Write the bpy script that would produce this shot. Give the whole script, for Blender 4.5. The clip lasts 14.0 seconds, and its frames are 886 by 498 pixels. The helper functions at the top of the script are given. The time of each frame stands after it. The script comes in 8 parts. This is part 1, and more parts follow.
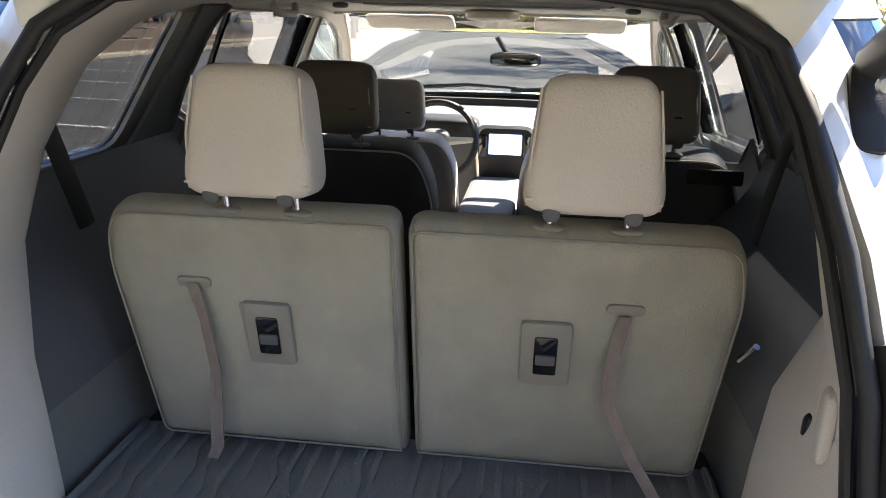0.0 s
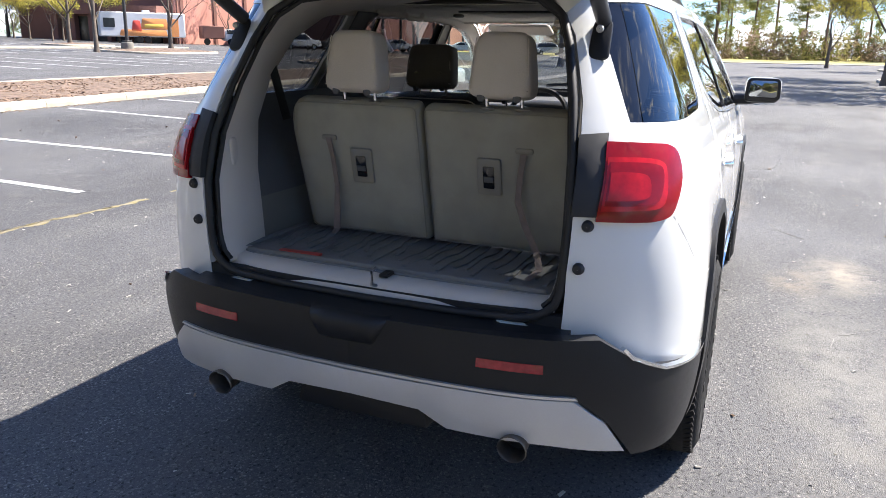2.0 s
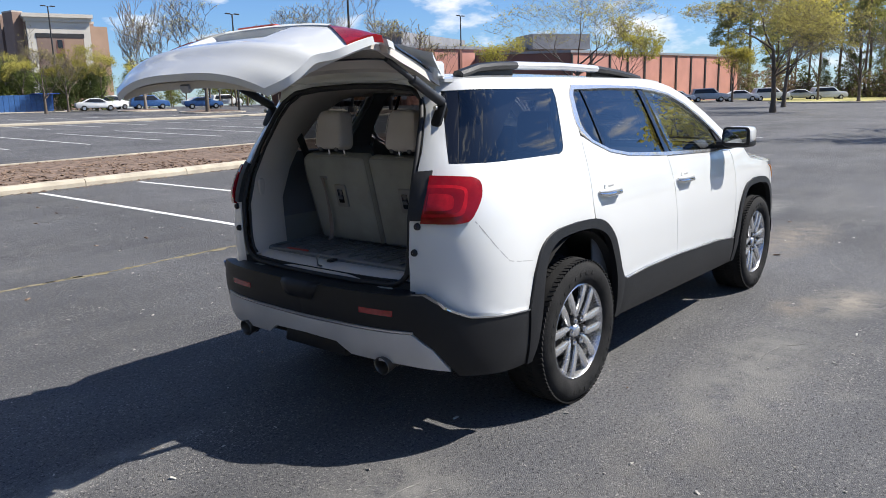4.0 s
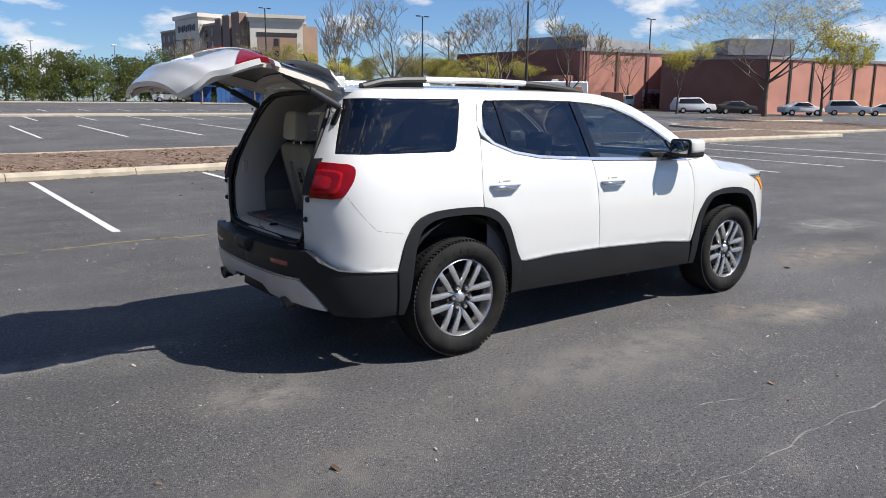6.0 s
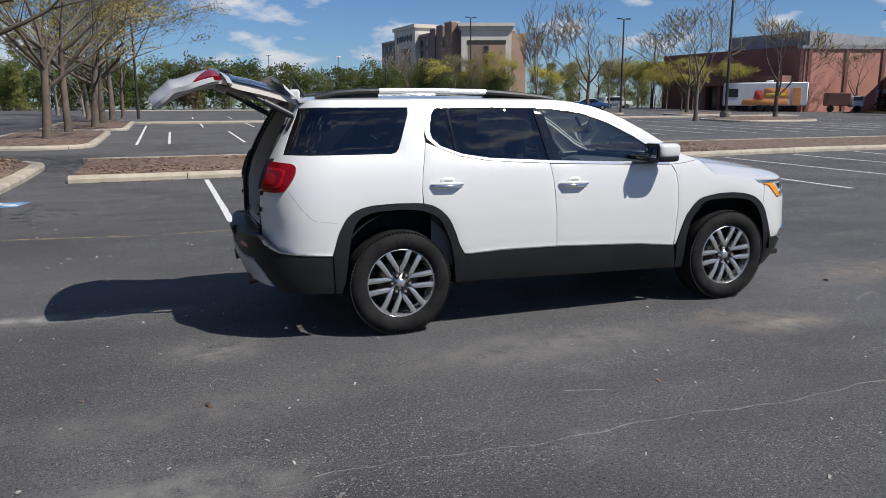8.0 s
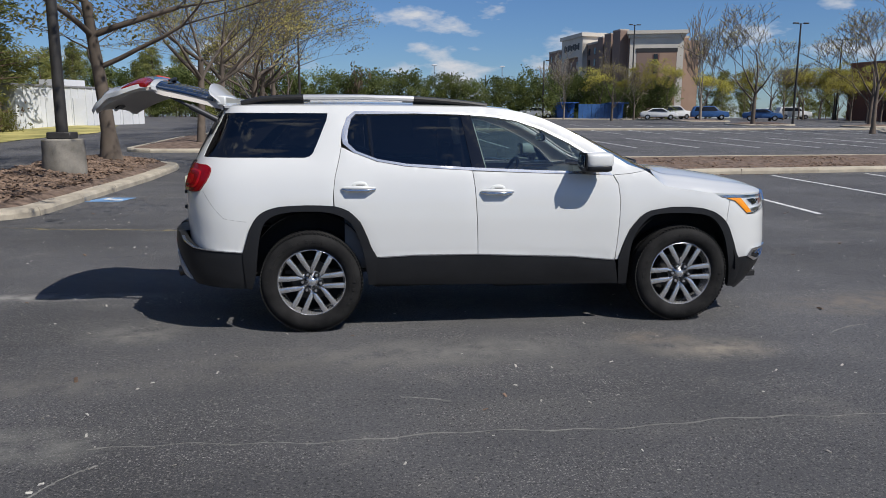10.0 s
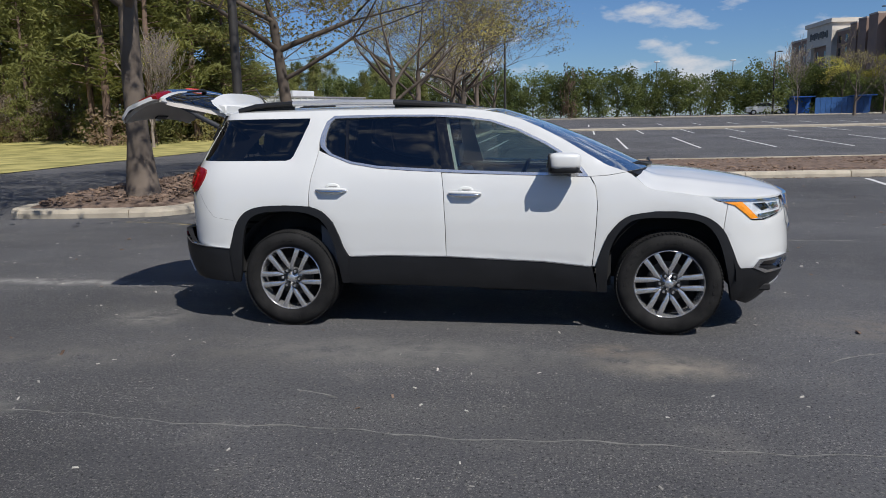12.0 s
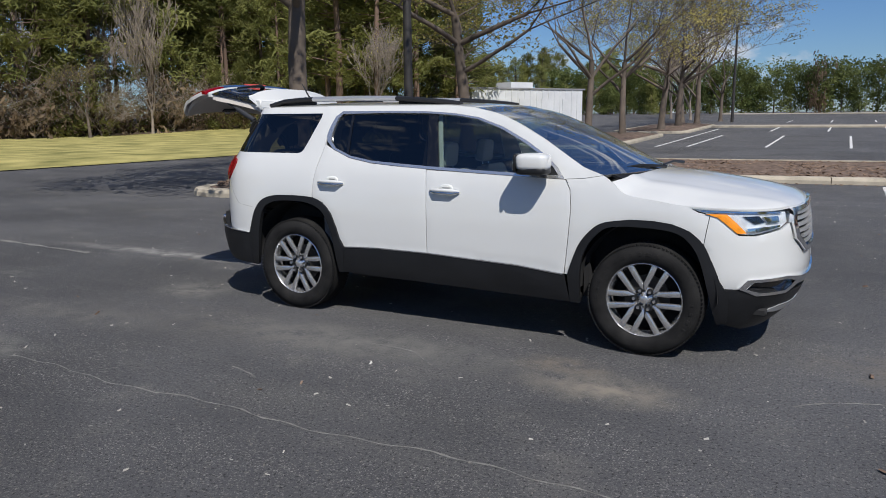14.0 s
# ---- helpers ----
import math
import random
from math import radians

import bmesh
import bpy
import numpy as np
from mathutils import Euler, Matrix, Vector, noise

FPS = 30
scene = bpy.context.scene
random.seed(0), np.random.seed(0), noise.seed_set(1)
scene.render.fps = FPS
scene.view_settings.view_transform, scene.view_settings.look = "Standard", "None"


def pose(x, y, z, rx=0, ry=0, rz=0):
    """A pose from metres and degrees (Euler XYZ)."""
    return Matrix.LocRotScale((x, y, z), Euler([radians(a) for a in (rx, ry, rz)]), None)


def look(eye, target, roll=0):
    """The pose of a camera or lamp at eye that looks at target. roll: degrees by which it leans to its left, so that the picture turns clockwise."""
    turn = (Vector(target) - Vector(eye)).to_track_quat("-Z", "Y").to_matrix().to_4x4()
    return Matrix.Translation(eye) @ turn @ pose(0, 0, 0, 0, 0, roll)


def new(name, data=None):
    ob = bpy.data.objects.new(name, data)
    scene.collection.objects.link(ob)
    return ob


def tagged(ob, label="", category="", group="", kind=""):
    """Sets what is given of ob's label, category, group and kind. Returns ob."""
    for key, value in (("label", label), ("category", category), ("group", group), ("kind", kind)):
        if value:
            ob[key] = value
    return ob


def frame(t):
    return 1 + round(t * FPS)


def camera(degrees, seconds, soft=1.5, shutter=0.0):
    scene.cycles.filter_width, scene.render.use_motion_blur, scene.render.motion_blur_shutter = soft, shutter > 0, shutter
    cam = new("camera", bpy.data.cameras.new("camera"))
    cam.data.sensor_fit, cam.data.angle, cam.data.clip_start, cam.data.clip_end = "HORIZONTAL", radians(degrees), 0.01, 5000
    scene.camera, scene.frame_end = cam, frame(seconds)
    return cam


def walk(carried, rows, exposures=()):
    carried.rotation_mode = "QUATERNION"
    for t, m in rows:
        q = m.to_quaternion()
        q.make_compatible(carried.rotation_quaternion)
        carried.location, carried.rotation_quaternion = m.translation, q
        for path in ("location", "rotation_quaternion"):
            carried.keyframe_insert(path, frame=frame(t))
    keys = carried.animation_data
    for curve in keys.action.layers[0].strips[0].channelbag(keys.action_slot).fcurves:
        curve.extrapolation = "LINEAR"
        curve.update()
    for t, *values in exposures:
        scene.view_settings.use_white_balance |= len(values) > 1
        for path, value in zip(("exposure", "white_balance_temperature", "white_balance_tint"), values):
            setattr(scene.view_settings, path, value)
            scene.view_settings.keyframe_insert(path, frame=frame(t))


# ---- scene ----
cam = camera(61.6, 14.0, 0.9)
PATH = [
    (0, (-1.661, -0.195, 1.598), (0.236, 0.029, 1.004), 1.4),
    (0.5, (-1.732, -0.299, 1.6), (0.169, 0.055, 1.09), -1.0),
    (1, (-2.022, -0.51, 1.462), (-0.157, 0.08, 1.046), -1.6),
    (1.5, (-2.403, -0.73, 1.446), (-0.606, 0.021, 0.991), -0.2),
    (2, (-2.797, -1.027, 1.487), (-1.019, -0.282, 0.956), 1.1),
    (2.5, (-3.025, -1.384, 1.529), (-1.261, -0.552, 1.085), 1.0),
    (3, (-3.294, -1.812, 1.565), (-1.603, -0.823, 1.16), 0.0),
    (5.5, (-3.045, -4.112, 1.577), (-1.782, -2.611, 1.189), -0.3),
    (6, (-2.798, -4.528, 1.588), (-1.636, -2.947, 1.202), 0.4),
    (6.5, (-2.514, -4.926, 1.584), (-1.484, -3.256, 1.198), -0.2),
    (7, (-2.213, -5.282, 1.599), (-1.26, -3.567, 1.213), -0.2),
    (7.5, (-1.875, -5.622, 1.614), (-1.065, -3.833, 1.233), -0.3),
    (10, (0.267, -6.371, 1.59), (0.522, -4.418, 1.239), 0.2),
    (10.5, (0.766, -6.441, 1.599), (0.848, -4.473, 1.257), -0.4),
    (11, (1.227, -6.436, 1.582), (1.166, -4.466, 1.243), -0.9),
    (11.5, (1.71, -6.406, 1.58), (1.535, -4.444, 1.238), -0.8),
    (12, (2.165, -6.353, 1.578), (1.826, -4.412, 1.236), -1.2),
    (12.5, (2.616, -6.24, 1.578), (2.168, -4.321, 1.235), -0.9),
    (13, (3.063, -6.136, 1.58), (2.483, -4.254, 1.231), -0.4),
    (13.5, (3.471, -5.951, 1.579), (2.766, -4.112, 1.231), -0.5),
    (14, (3.907, -5.759, 1.594), (2.993, -4.015, 1.238), -0.5),
]
EXPOSURE = [(0.0, 3.05, 7450, 10), (0.5, 3.0, 7450, 10), (1.0, 2.6, 7300, 12), (1.5, 2.15, 7000, 12), (2.0, 1.75, 6700, 11), (2.5, 1.25, 6600, 10), (3.0, 0.88, 6350, 9), (5.5, 0.68, 6650, 10), (6.5, 0.43, 6600, 10), (7.5, 0.2, 6500, 10), (10.0, -0.02, 6400, 10), (14.0, -0.05, 6350, 10)]
walk(cam, [(t, look(eye, target, roll)) for t, eye, target, roll in PATH], EXPOSURE)

# ---- sky and sun ----
SUN = Vector((0.55, -0.58, 1.0)).normalized()
world = bpy.data.worlds.new("sky")
scene.world = world
world.use_nodes = True
wn, wl = world.node_tree.nodes, world.node_tree.links
bg = wn["Background"]
sky = wn.new("ShaderNodeTexSky")
sky.sky_type, sky.sun_disc = "NISHITA", False
sky.sun_elevation, sky.sun_rotation = math.asin(SUN.z), math.atan2(SUN.x, SUN.y)
sky.altitude, sky.air_density, sky.dust_density, sky.ozone_density = 0, 1.0, 0.1, 3.5
coord = wn.new("ShaderNodeTexCoord")
flat = wn.new("ShaderNodeMapping")
flat.inputs["Scale"].default_value = (1.0, 1.0, 2.6)
puff = wn.new("ShaderNodeTexNoise")
puff.inputs["Scale"].default_value, puff.inputs["Detail"].default_value, puff.inputs["Roughness"].default_value = 8.5, 8, 0.55
ramp = wn.new("ShaderNodeValToRGB")
ramp.color_ramp.elements[0].position, ramp.color_ramp.elements[1].position = 0.555, 0.68
cloud = wn.new("ShaderNodeMix")
cloud.data_type = "RGBA"
cloud.inputs["B"].default_value = (11.5, 11.8, 12.5, 1)
wl.new(coord.outputs["Generated"], flat.inputs["Vector"])
wl.new(flat.outputs["Vector"], puff.inputs["Vector"])
wl.new(puff.outputs["Fac"], ramp.inputs["Fac"])
wl.new(ramp.outputs["Color"], cloud.inputs["Factor"])
deep = wn.new("ShaderNodeMix")
deep.data_type, deep.blend_type = "RGBA", "MULTIPLY"
deep.inputs["Factor"].default_value, deep.inputs["B"].default_value = 1.0, (0.84, 1.1, 1.5, 1)
wl.new(sky.outputs["Color"], deep.inputs["A"])
wl.new(deep.outputs["Result"], cloud.inputs["A"])
wl.new(cloud.outputs["Result"], bg.inputs["Color"])
bg.inputs["Strength"].default_value = 0.054
sun = new("sun", bpy.data.lights.new("sun", "SUN"))
sun.data.energy, sun.data.angle, sun.data.color = 4.9, radians(0.53), (1.0, 0.955, 0.89)
sun.matrix_world = look(SUN * 50, (0, 0, 0))


# ---- materials ----
def material(name, colour, rough=0.5, metal=0.0, vary=0.12, scale=6.0, fine=90.0, bump=0.0, coat=0.0, spec=0.5, random_tone=0.0, second=None):
    """A surface with two scales of variation. second: another colour, mixed in by the large noise."""
    m = bpy.data.materials.new(name)
    m.use_nodes = True
    n, l = m.node_tree.nodes, m.node_tree.links
    b = n["Principled BSDF"]
    tc = n.new("ShaderNodeTexCoord")
    big, small = n.new("ShaderNodeTexNoise"), n.new("ShaderNodeTexNoise")
    big.inputs["Scale"].default_value, big.inputs["Detail"].default_value = scale, 5
    small.inputs["Scale"].default_value, small.inputs["Detail"].default_value = fine, 3
    for t in (big, small):
        l.new(tc.outputs["Object"], t.inputs["Vector"])
    mix = n.new("ShaderNodeMix")
    mix.data_type = "RGBA"
    lo = [c * (1 - vary) for c in colour]
    hi = [min(1, c * (1 + vary)) for c in (second or colour)]
    mix.inputs["A"].default_value, mix.inputs["B"].default_value = (*lo, 1), (*hi, 1)
    wide = n.new("ShaderNodeMapRange")
    wide.inputs["From Min"].default_value, wide.inputs["From Max"].default_value = 0.3, 0.7
    l.new(big.outputs["Fac"], wide.inputs["Value"])
    l.new(wide.outputs["Result"], mix.inputs["Factor"])
    hsv = n.new("ShaderNodeHueSaturation")
    l.new(mix.outputs["Result"], hsv.inputs["Color"])
    val = n.new("ShaderNodeMapRange")
    val.inputs["To Min"].default_value, val.inputs["To Max"].default_value = 1 - vary * 0.8, 1 + vary * 0.8
    l.new(small.outputs["Fac"], val.inputs["Value"])
    out = val.outputs["Result"]
    if random_tone:
        info, add = n.new("ShaderNodeObjectInfo"), n.new("ShaderNodeMath")
        tone = n.new("ShaderNodeMapRange")
        tone.inputs["To Min"].default_value, tone.inputs["To Max"].default_value = 1 - random_tone, 1 + random_tone
        l.new(info.outputs["Random"], tone.inputs["Value"])
        add.operation = "MULTIPLY"
        l.new(out, add.inputs[0])
        l.new(tone.outputs["Result"], add.inputs[1])
        out = add.outputs["Value"]
    l.new(out, hsv.inputs["Value"])
    l.new(hsv.outputs["Color"], b.inputs["Base Color"])
    rr = n.new("ShaderNodeMapRange")
    rr.inputs["To Min"].default_value, rr.inputs["To Max"].default_value = max(0, rough * 0.88), min(1, rough * 1.12)
    l.new(small.outputs["Fac"], rr.inputs["Value"])
    l.new(rr.outputs["Result"], b.inputs["Roughness"])
    b.inputs["Metallic"].default_value, b.inputs["Specular IOR Level"].default_value = metal, spec
    b.inputs["Coat Weight"].default_value, b.inputs["Coat Roughness"].default_value = coat, 0.03
    if bump:
        bp = n.new("ShaderNodeBump")
        bp.inputs["Strength"].default_value, bp.inputs["Distance"].default_value = bump, 0.01
        l.new(small.outputs["Fac"], bp.inputs["Height"])
        l.new(bp.outputs["Normal"], b.inputs["Normal"])
    return m


def glazing(name, tint, gloss=(1, 1, 1), least=0.06):
    """Thin tinted glass: lets light through in its tint, mirrors by Fresnel."""
    m = bpy.data.materials.new(name)
    m.use_nodes = True
    n, l = m.node_tree.nodes, m.node_tree.links
    n.remove(n["Principled BSDF"])
    clear, shine, mix, edge = n.new("ShaderNodeBsdfTransparent"), n.new("ShaderNodeBsdfGlossy"), n.new("ShaderNodeMixShader"), n.new("ShaderNodeLayerWeight")
    clear.inputs["Color"].default_value, shine.inputs["Color"].default_value = (*tint, 1), (*gloss, 1)
    shine.inputs["Roughness"].default_value, edge.inputs["Blend"].default_value = 0.01, 0.5
    power, fit = n.new("ShaderNodeMath"), n.new("ShaderNodeMapRange")
    power.operation, power.inputs[1].default_value = "POWER", 3.4
    fit.inputs["To Min"].default_value = least
    l.new(edge.outputs["Facing"], power.inputs[0])
    l.new(power.outputs["Value"], fit.inputs["Value"])
    l.new(fit.outputs["Result"], mix.inputs["Fac"])
    l.new(clear.outputs["BSDF"], mix.inputs[1])
    l.new(shine.outputs["BSDF"], mix.inputs[2])
    l.new(mix.outputs["Shader"], n["Material Output"].inputs["Surface"])
    return m


def asphalt_material():
    """Worn parking-lot asphalt: stone grain, patches, pale dusty stains and tyre tracks."""
    m = material("asphalt", (0.075, 0.075, 0.079), 0.75, vary=0.4, scale=0.35, fine=230, bump=0.9, spec=0.4)
    n, l = m.node_tree.nodes, m.node_tree.links
    b = n["Principled BSDF"]
    base = b.inputs["Base Color"].links[0].from_socket
    tc = n.new("ShaderNodeTexCoord")

    def noise_mask(scale, lo, hi, detail=6, stretch=None):
        t, r = n.new("ShaderNodeTexNoise"), n.new("ShaderNodeMapRange")
        t.inputs["Scale"].default_value, t.inputs["Detail"].default_value = scale, detail
        t.inputs["Roughness"].default_value = 0.62
        src = tc.outputs["Object"]
        if stretch:
            mp = n.new("ShaderNodeMapping")
            mp.inputs["Scale"].default_value = stretch
            l.new(src, mp.inputs["Vector"])
            src = mp.outputs["Vector"]
        l.new(src, t.inputs["Vector"])
        r.inputs["From Min"].default_value, r.inputs["From Max"].default_value = lo, hi
        l.new(t.outputs["Fac"], r.inputs["Value"])
        return r.outputs["Result"]

    def over(fac, colour, amount):
        nonlocal base
        mx, k = n.new("ShaderNodeMix"), n.new("ShaderNodeMath")
        mx.data_type, k.operation = "RGBA", "MULTIPLY"
        l.new(fac, k.inputs[0])
        k.inputs[1].default_value = amount
        l.new(k.outputs["Value"], mx.inputs["Factor"])
        l.new(base, mx.inputs["A"])
        mx.inputs["B"].default_value = (*colour, 1)
        base = mx.outputs["Result"]

    def times(a, b):
        k = n.new("ShaderNodeMath")
        k.operation = "MULTIPLY"
        l.new(a, k.inputs[0])
        l.new(b, k.inputs[1])
        return k.outputs["Value"]

    over(noise_mask(0.5, 0.52, 0.75, 8, (0.35, 1.5, 1)), (0.15, 0.145, 0.135), 0.55)
    over(noise_mask(1.3, 0.57, 0.72, 9), (0.175, 0.165, 0.15), 0.45)
    over(noise_mask(70, 0.54, 0.66, 4), (0.2, 0.19, 0.175), 0.8)
    over(noise_mask(55, 0.55, 0.64, 3), (0.016, 0.016, 0.018), 0.9)
    over(noise_mask(32, 0.6, 0.66, 5), (0.23, 0.22, 0.2), 0.5)
    gather = noise_mask(1.6, 0.38, 0.68, 7, (0.45, 1.4, 1))
    over(times(noise_mask(120, 0.62, 0.68, 2), gather), (0.45, 0.43, 0.39), 1.0)
    over(noise_mask(24, 0.69, 0.74, 3), (0.26, 0.24, 0.2), 0.6)
    cells, pick, near = n.new("ShaderNodeTexVoronoi"), n.new("ShaderNodeMapRange"), n.new("ShaderNodeMapRange")
    cells.inputs["Scale"].default_value = 75
    l.new(tc.outputs["Object"], cells.inputs["Vector"])
    tone = n.new("ShaderNodeSeparateColor")
    l.new(cells.outputs["Color"], tone.inputs["Color"])
    pick.inputs["From Min"].default_value, pick.inputs["From Max"].default_value = 0.72, 0.95
    l.new(tone.outputs["Red"], pick.inputs["Value"])
    near.inputs["From Min"].default_value, near.inputs["From Max"].default_value = 0.45, 0.3
    l.new(cells.outputs["Distance"], near.inputs["Value"])
    over(times(times(pick.outputs["Result"], near.outputs["Result"]), gather), (0.4, 0.38, 0.35), 0.95)

    def stain(x, y, sx, sy, colour, amount):
        mp, gr = n.new("ShaderNodeMapping"), n.new("ShaderNodeTexGradient")
        mp.vector_type = "TEXTURE"
        mp.inputs["Location"].default_value, mp.inputs["Scale"].default_value = (x, y, 0), (sx, sy, 1)
        gr.gradient_type = "SPHERICAL"
        l.new(tc.outputs["Object"], mp.inputs["Vector"])
        l.new(mp.outputs["Vector"], gr.inputs["Vector"])
        mul = n.new("ShaderNodeMath")
        mul.operation = "MULTIPLY"
        l.new(gr.outputs["Fac"], mul.inputs[0])
        l.new(noise_mask(5, 0.35, 0.62, 8), mul.inputs[1])
        over(mul.outputs["Value"], colour, amount)

    stain(2.8, -1.65, 0.6, 0.32, (0.27, 0.24, 0.195), 1.15)
    stain(2.45, -1.35, 0.4, 0.2, (0.24, 0.2, 0.155), 1.0)
    stain(0.3, -1.6, 2.6, 0.5, (0.15, 0.14, 0.125), 0.7)
    stain(-1.6, -1.9, 1.2, 0.35, (0.17, 0.16, 0.145), 0.8)
    stain(-3.1, 0.42, 2.0, 0.2, (0.3, 0.29, 0.27), 1.3)
    stain(7.3, 0.4, 1.1, 0.5, (0.28, 0.275, 0.25), 1.0)
    stain(5.2, -0.6, 1.5, 0.5, (0.24, 0.2, 0.15), 1.0)
    stain(1.0, -1.5, 1.4, 0.35, (0.19, 0.185, 0.17), 1.0)
    stain(-1.3, -0.85, 0.5, 0.4, (0.22, 0.21, 0.19), 1.0)
    stain(-1.6, -2.75, 0.9, 0.3, (0.24, 0.235, 0.21), 1.1)
    l.new(base, b.inputs["Base Color"])
    return m


ASPHALT = asphalt_material()
PAINT_LINE = material("road_paint", (0.62, 0.62, 0.6), 0.8, vary=0.25, scale=9, fine=120, bump=0.3)
DUST_SEAM = material("dusty_seam", (0.19, 0.185, 0.17), 0.95, vary=0.35, scale=14, fine=150, bump=0.4)
POLLEN_SEAM = material("pollen_seam", (0.34, 0.28, 0.12), 0.95, vary=0.4, scale=12, fine=120, bump=0.5, second=(0.16, 0.14, 0.1))
CONCRETE = material("kerb_concrete", (0.42, 0.37, 0.29), 0.9, vary=0.2, scale=2.5, fine=70, bump=0.5, random_tone=0.08)
PLINTH_CONCRETE = material("plinth_concrete", (0.2, 0.185, 0.16), 0.9, vary=0.35, scale=3, fine=40, bump=0.7)
MULCH = material("mulch", (0.105, 0.065, 0.044), 0.95, vary=0.5, scale=5, fine=60, bump=1.0, second=(0.155, 0.11, 0.082))
CHIP = material("mulch_chip", (0.13, 0.078, 0.05), 0.95, vary=0.5, scale=3, fine=30, second=(0.19, 0.132, 0.095))
GRASS = material("grass", (0.24, 0.235, 0.06), 0.95, vary=0.35, scale=0.6, fine=11, bump=0.35, second=(0.36, 0.31, 0.11))
FOREST_FLOOR = material("forest_floor", (0.1, 0.07, 0.045), 0.95, vary=0.4, scale=0.8, fine=9, bump=0.8)
BARK = material("bark", (0.135, 0.107, 0.084), 0.95, vary=0.55, scale=5, fine=28, bump=1.0, random_tone=0.15)
BARK_PALE = material("pale_bark", (0.27, 0.225, 0.185), 0.95, vary=0.3, scale=3, fine=28, bump=1.0, random_tone=0.15)
BARK_PINE = material("pine_bark", (0.15, 0.1, 0.075), 0.95, vary=0.35, scale=2, fine=18, bump=1.0, random_tone=0.2)


def leaf_material(name, colour, second):
    m = material(name, colour, 0.7, vary=0.3, scale=1.2, fine=12, spec=0.25, random_tone=0.3, second=second)
    n, l = m.node_tree.nodes, m.node_tree.links
    b = n["Principled BSDF"]
    tr, mx = n.new("ShaderNodeBsdfTranslucent"), n.new("ShaderNodeMixShader")
    mx.inputs["Fac"].default_value = 0.5
    l.new(b.inputs["Base Color"].links[0].from_socket, tr.inputs["Color"])
    l.new(b.outputs["BSDF"], mx.inputs[1])
    l.new(tr.outputs["BSDF"], mx.inputs[2])
    l.new(mx.outputs["Shader"], n["Material Output"].inputs["Surface"])
    return m


LEAF_BUD = leaf_material("budding_leaf", (0.36, 0.34, 0.1), (0.5, 0.42, 0.13))
LEAF_YELLOW = leaf_material("yellow_spring_leaf", (0.36, 0.34, 0.06), (0.48, 0.42, 0.1))
LEAF_PINE = leaf_material("pine_needles", (0.14, 0.18, 0.05), (0.31, 0.3, 0.1))
LEAF_HEDGE = leaf_material("hedge_leaf", (0.08, 0.135, 0.038), (0.22, 0.24, 0.08))
LEAF_RED = leaf_material("red_shrub_leaf", (0.13, 0.03, 0.03), (0.17, 0.06, 0.05))
LEAF_BROWN = leaf_material("bramble_leaf", (0.2, 0.135, 0.09), (0.3, 0.23, 0.15))
LEAF_MOSS = leaf_material("undergrowth_leaf", (0.09, 0.11, 0.03), (0.18, 0.17, 0.06))
LEAF_DRY = leaf_material("dry_brush_leaf", (0.26, 0.18, 0.11), (0.2, 0.2, 0.07))
# red for sunlit brick; the darker one is brown parts and painted-in shade
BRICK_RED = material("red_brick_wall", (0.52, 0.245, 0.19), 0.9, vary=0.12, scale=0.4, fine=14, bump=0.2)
BRICK_BROWN_SHADE = material("brown_and_shaded_brick", (0.2, 0.095, 0.075), 0.9, vary=0.15, scale=0.4, fine=14, bump=0.2)
STUCCO_BROWN = material("brown_stucco", (0.24, 0.165, 0.13), 0.9, vary=0.1, scale=0.3, fine=8)
STUCCO_PALE = material("pale_stucco_edge", (0.42, 0.37, 0.32), 0.9, vary=0.1, scale=0.3, fine=8)
STUCCO_TAN = material("tan_stucco", (0.36, 0.235, 0.16), 0.9, vary=0.1, scale=0.3, fine=8)
STUCCO_CREAM = material("cream_stucco", (0.6, 0.55, 0.47), 0.9, vary=0.08, scale=0.3, fine=8)
METAL_WHITE = material("white_sheet_metal", (0.62, 0.63, 0.64), 0.6, vary=0.08, scale=0.6, fine=6)
METAL_DARK = material("dark_pole_metal", (0.035, 0.032, 0.03), 0.55, vary=0.25, scale=3, fine=30)
METAL_GREY = material("grey_roof_metal", (0.25, 0.25, 0.26), 0.6, vary=0.15, scale=1, fine=10)
WINDOW_DARK = material("dark_window", (0.02, 0.022, 0.026), 0.12, vary=0.2, scale=0.4, fine=4)
BIN_BLUE = material("blue_dumpster_paint", (0.02, 0.1, 0.38), 0.5, vary=0.2, scale=1, fine=10)
ORANGE = material("orange_panel", (0.75, 0.3, 0.1), 0.5, vary=0.1, scale=1, fine=8)
YELLOW = material("yellow_panel", (0.8, 0.55, 0.1), 0.5, vary=0.1, scale=1, fine=8)
RED_PAINT = material("red_panel", (0.6, 0.07, 0.05), 0.5, vary=0.1, scale=1, fine=8)
BLUE_PAINT = material("blue_paint", (0.03, 0.09, 0.24), 0.4, vary=0.2, scale=4, fine=40)

WHITE_PAINT = material("white_car_paint", (0.645, 0.65, 0.635), 0.32, vary=0.012, scale=1.5, fine=300, coat=1.0)
WHITE_FLANGE = material("white_undercoat_paint", (0.72, 0.73, 0.7), 0.45, vary=0.03, scale=5, fine=80, coat=0.4)
BLACK_TRIM = material("black_textured_plastic", (0.0125, 0.013, 0.0145), 0.46, vary=0.15, scale=6, fine=420, bump=0.1, spec=0.34)
BLACK_GLOSS = material("gloss_black", (0.008, 0.008, 0.009), 0.08, vary=0.1, scale=4, fine=60, coat=0.6)
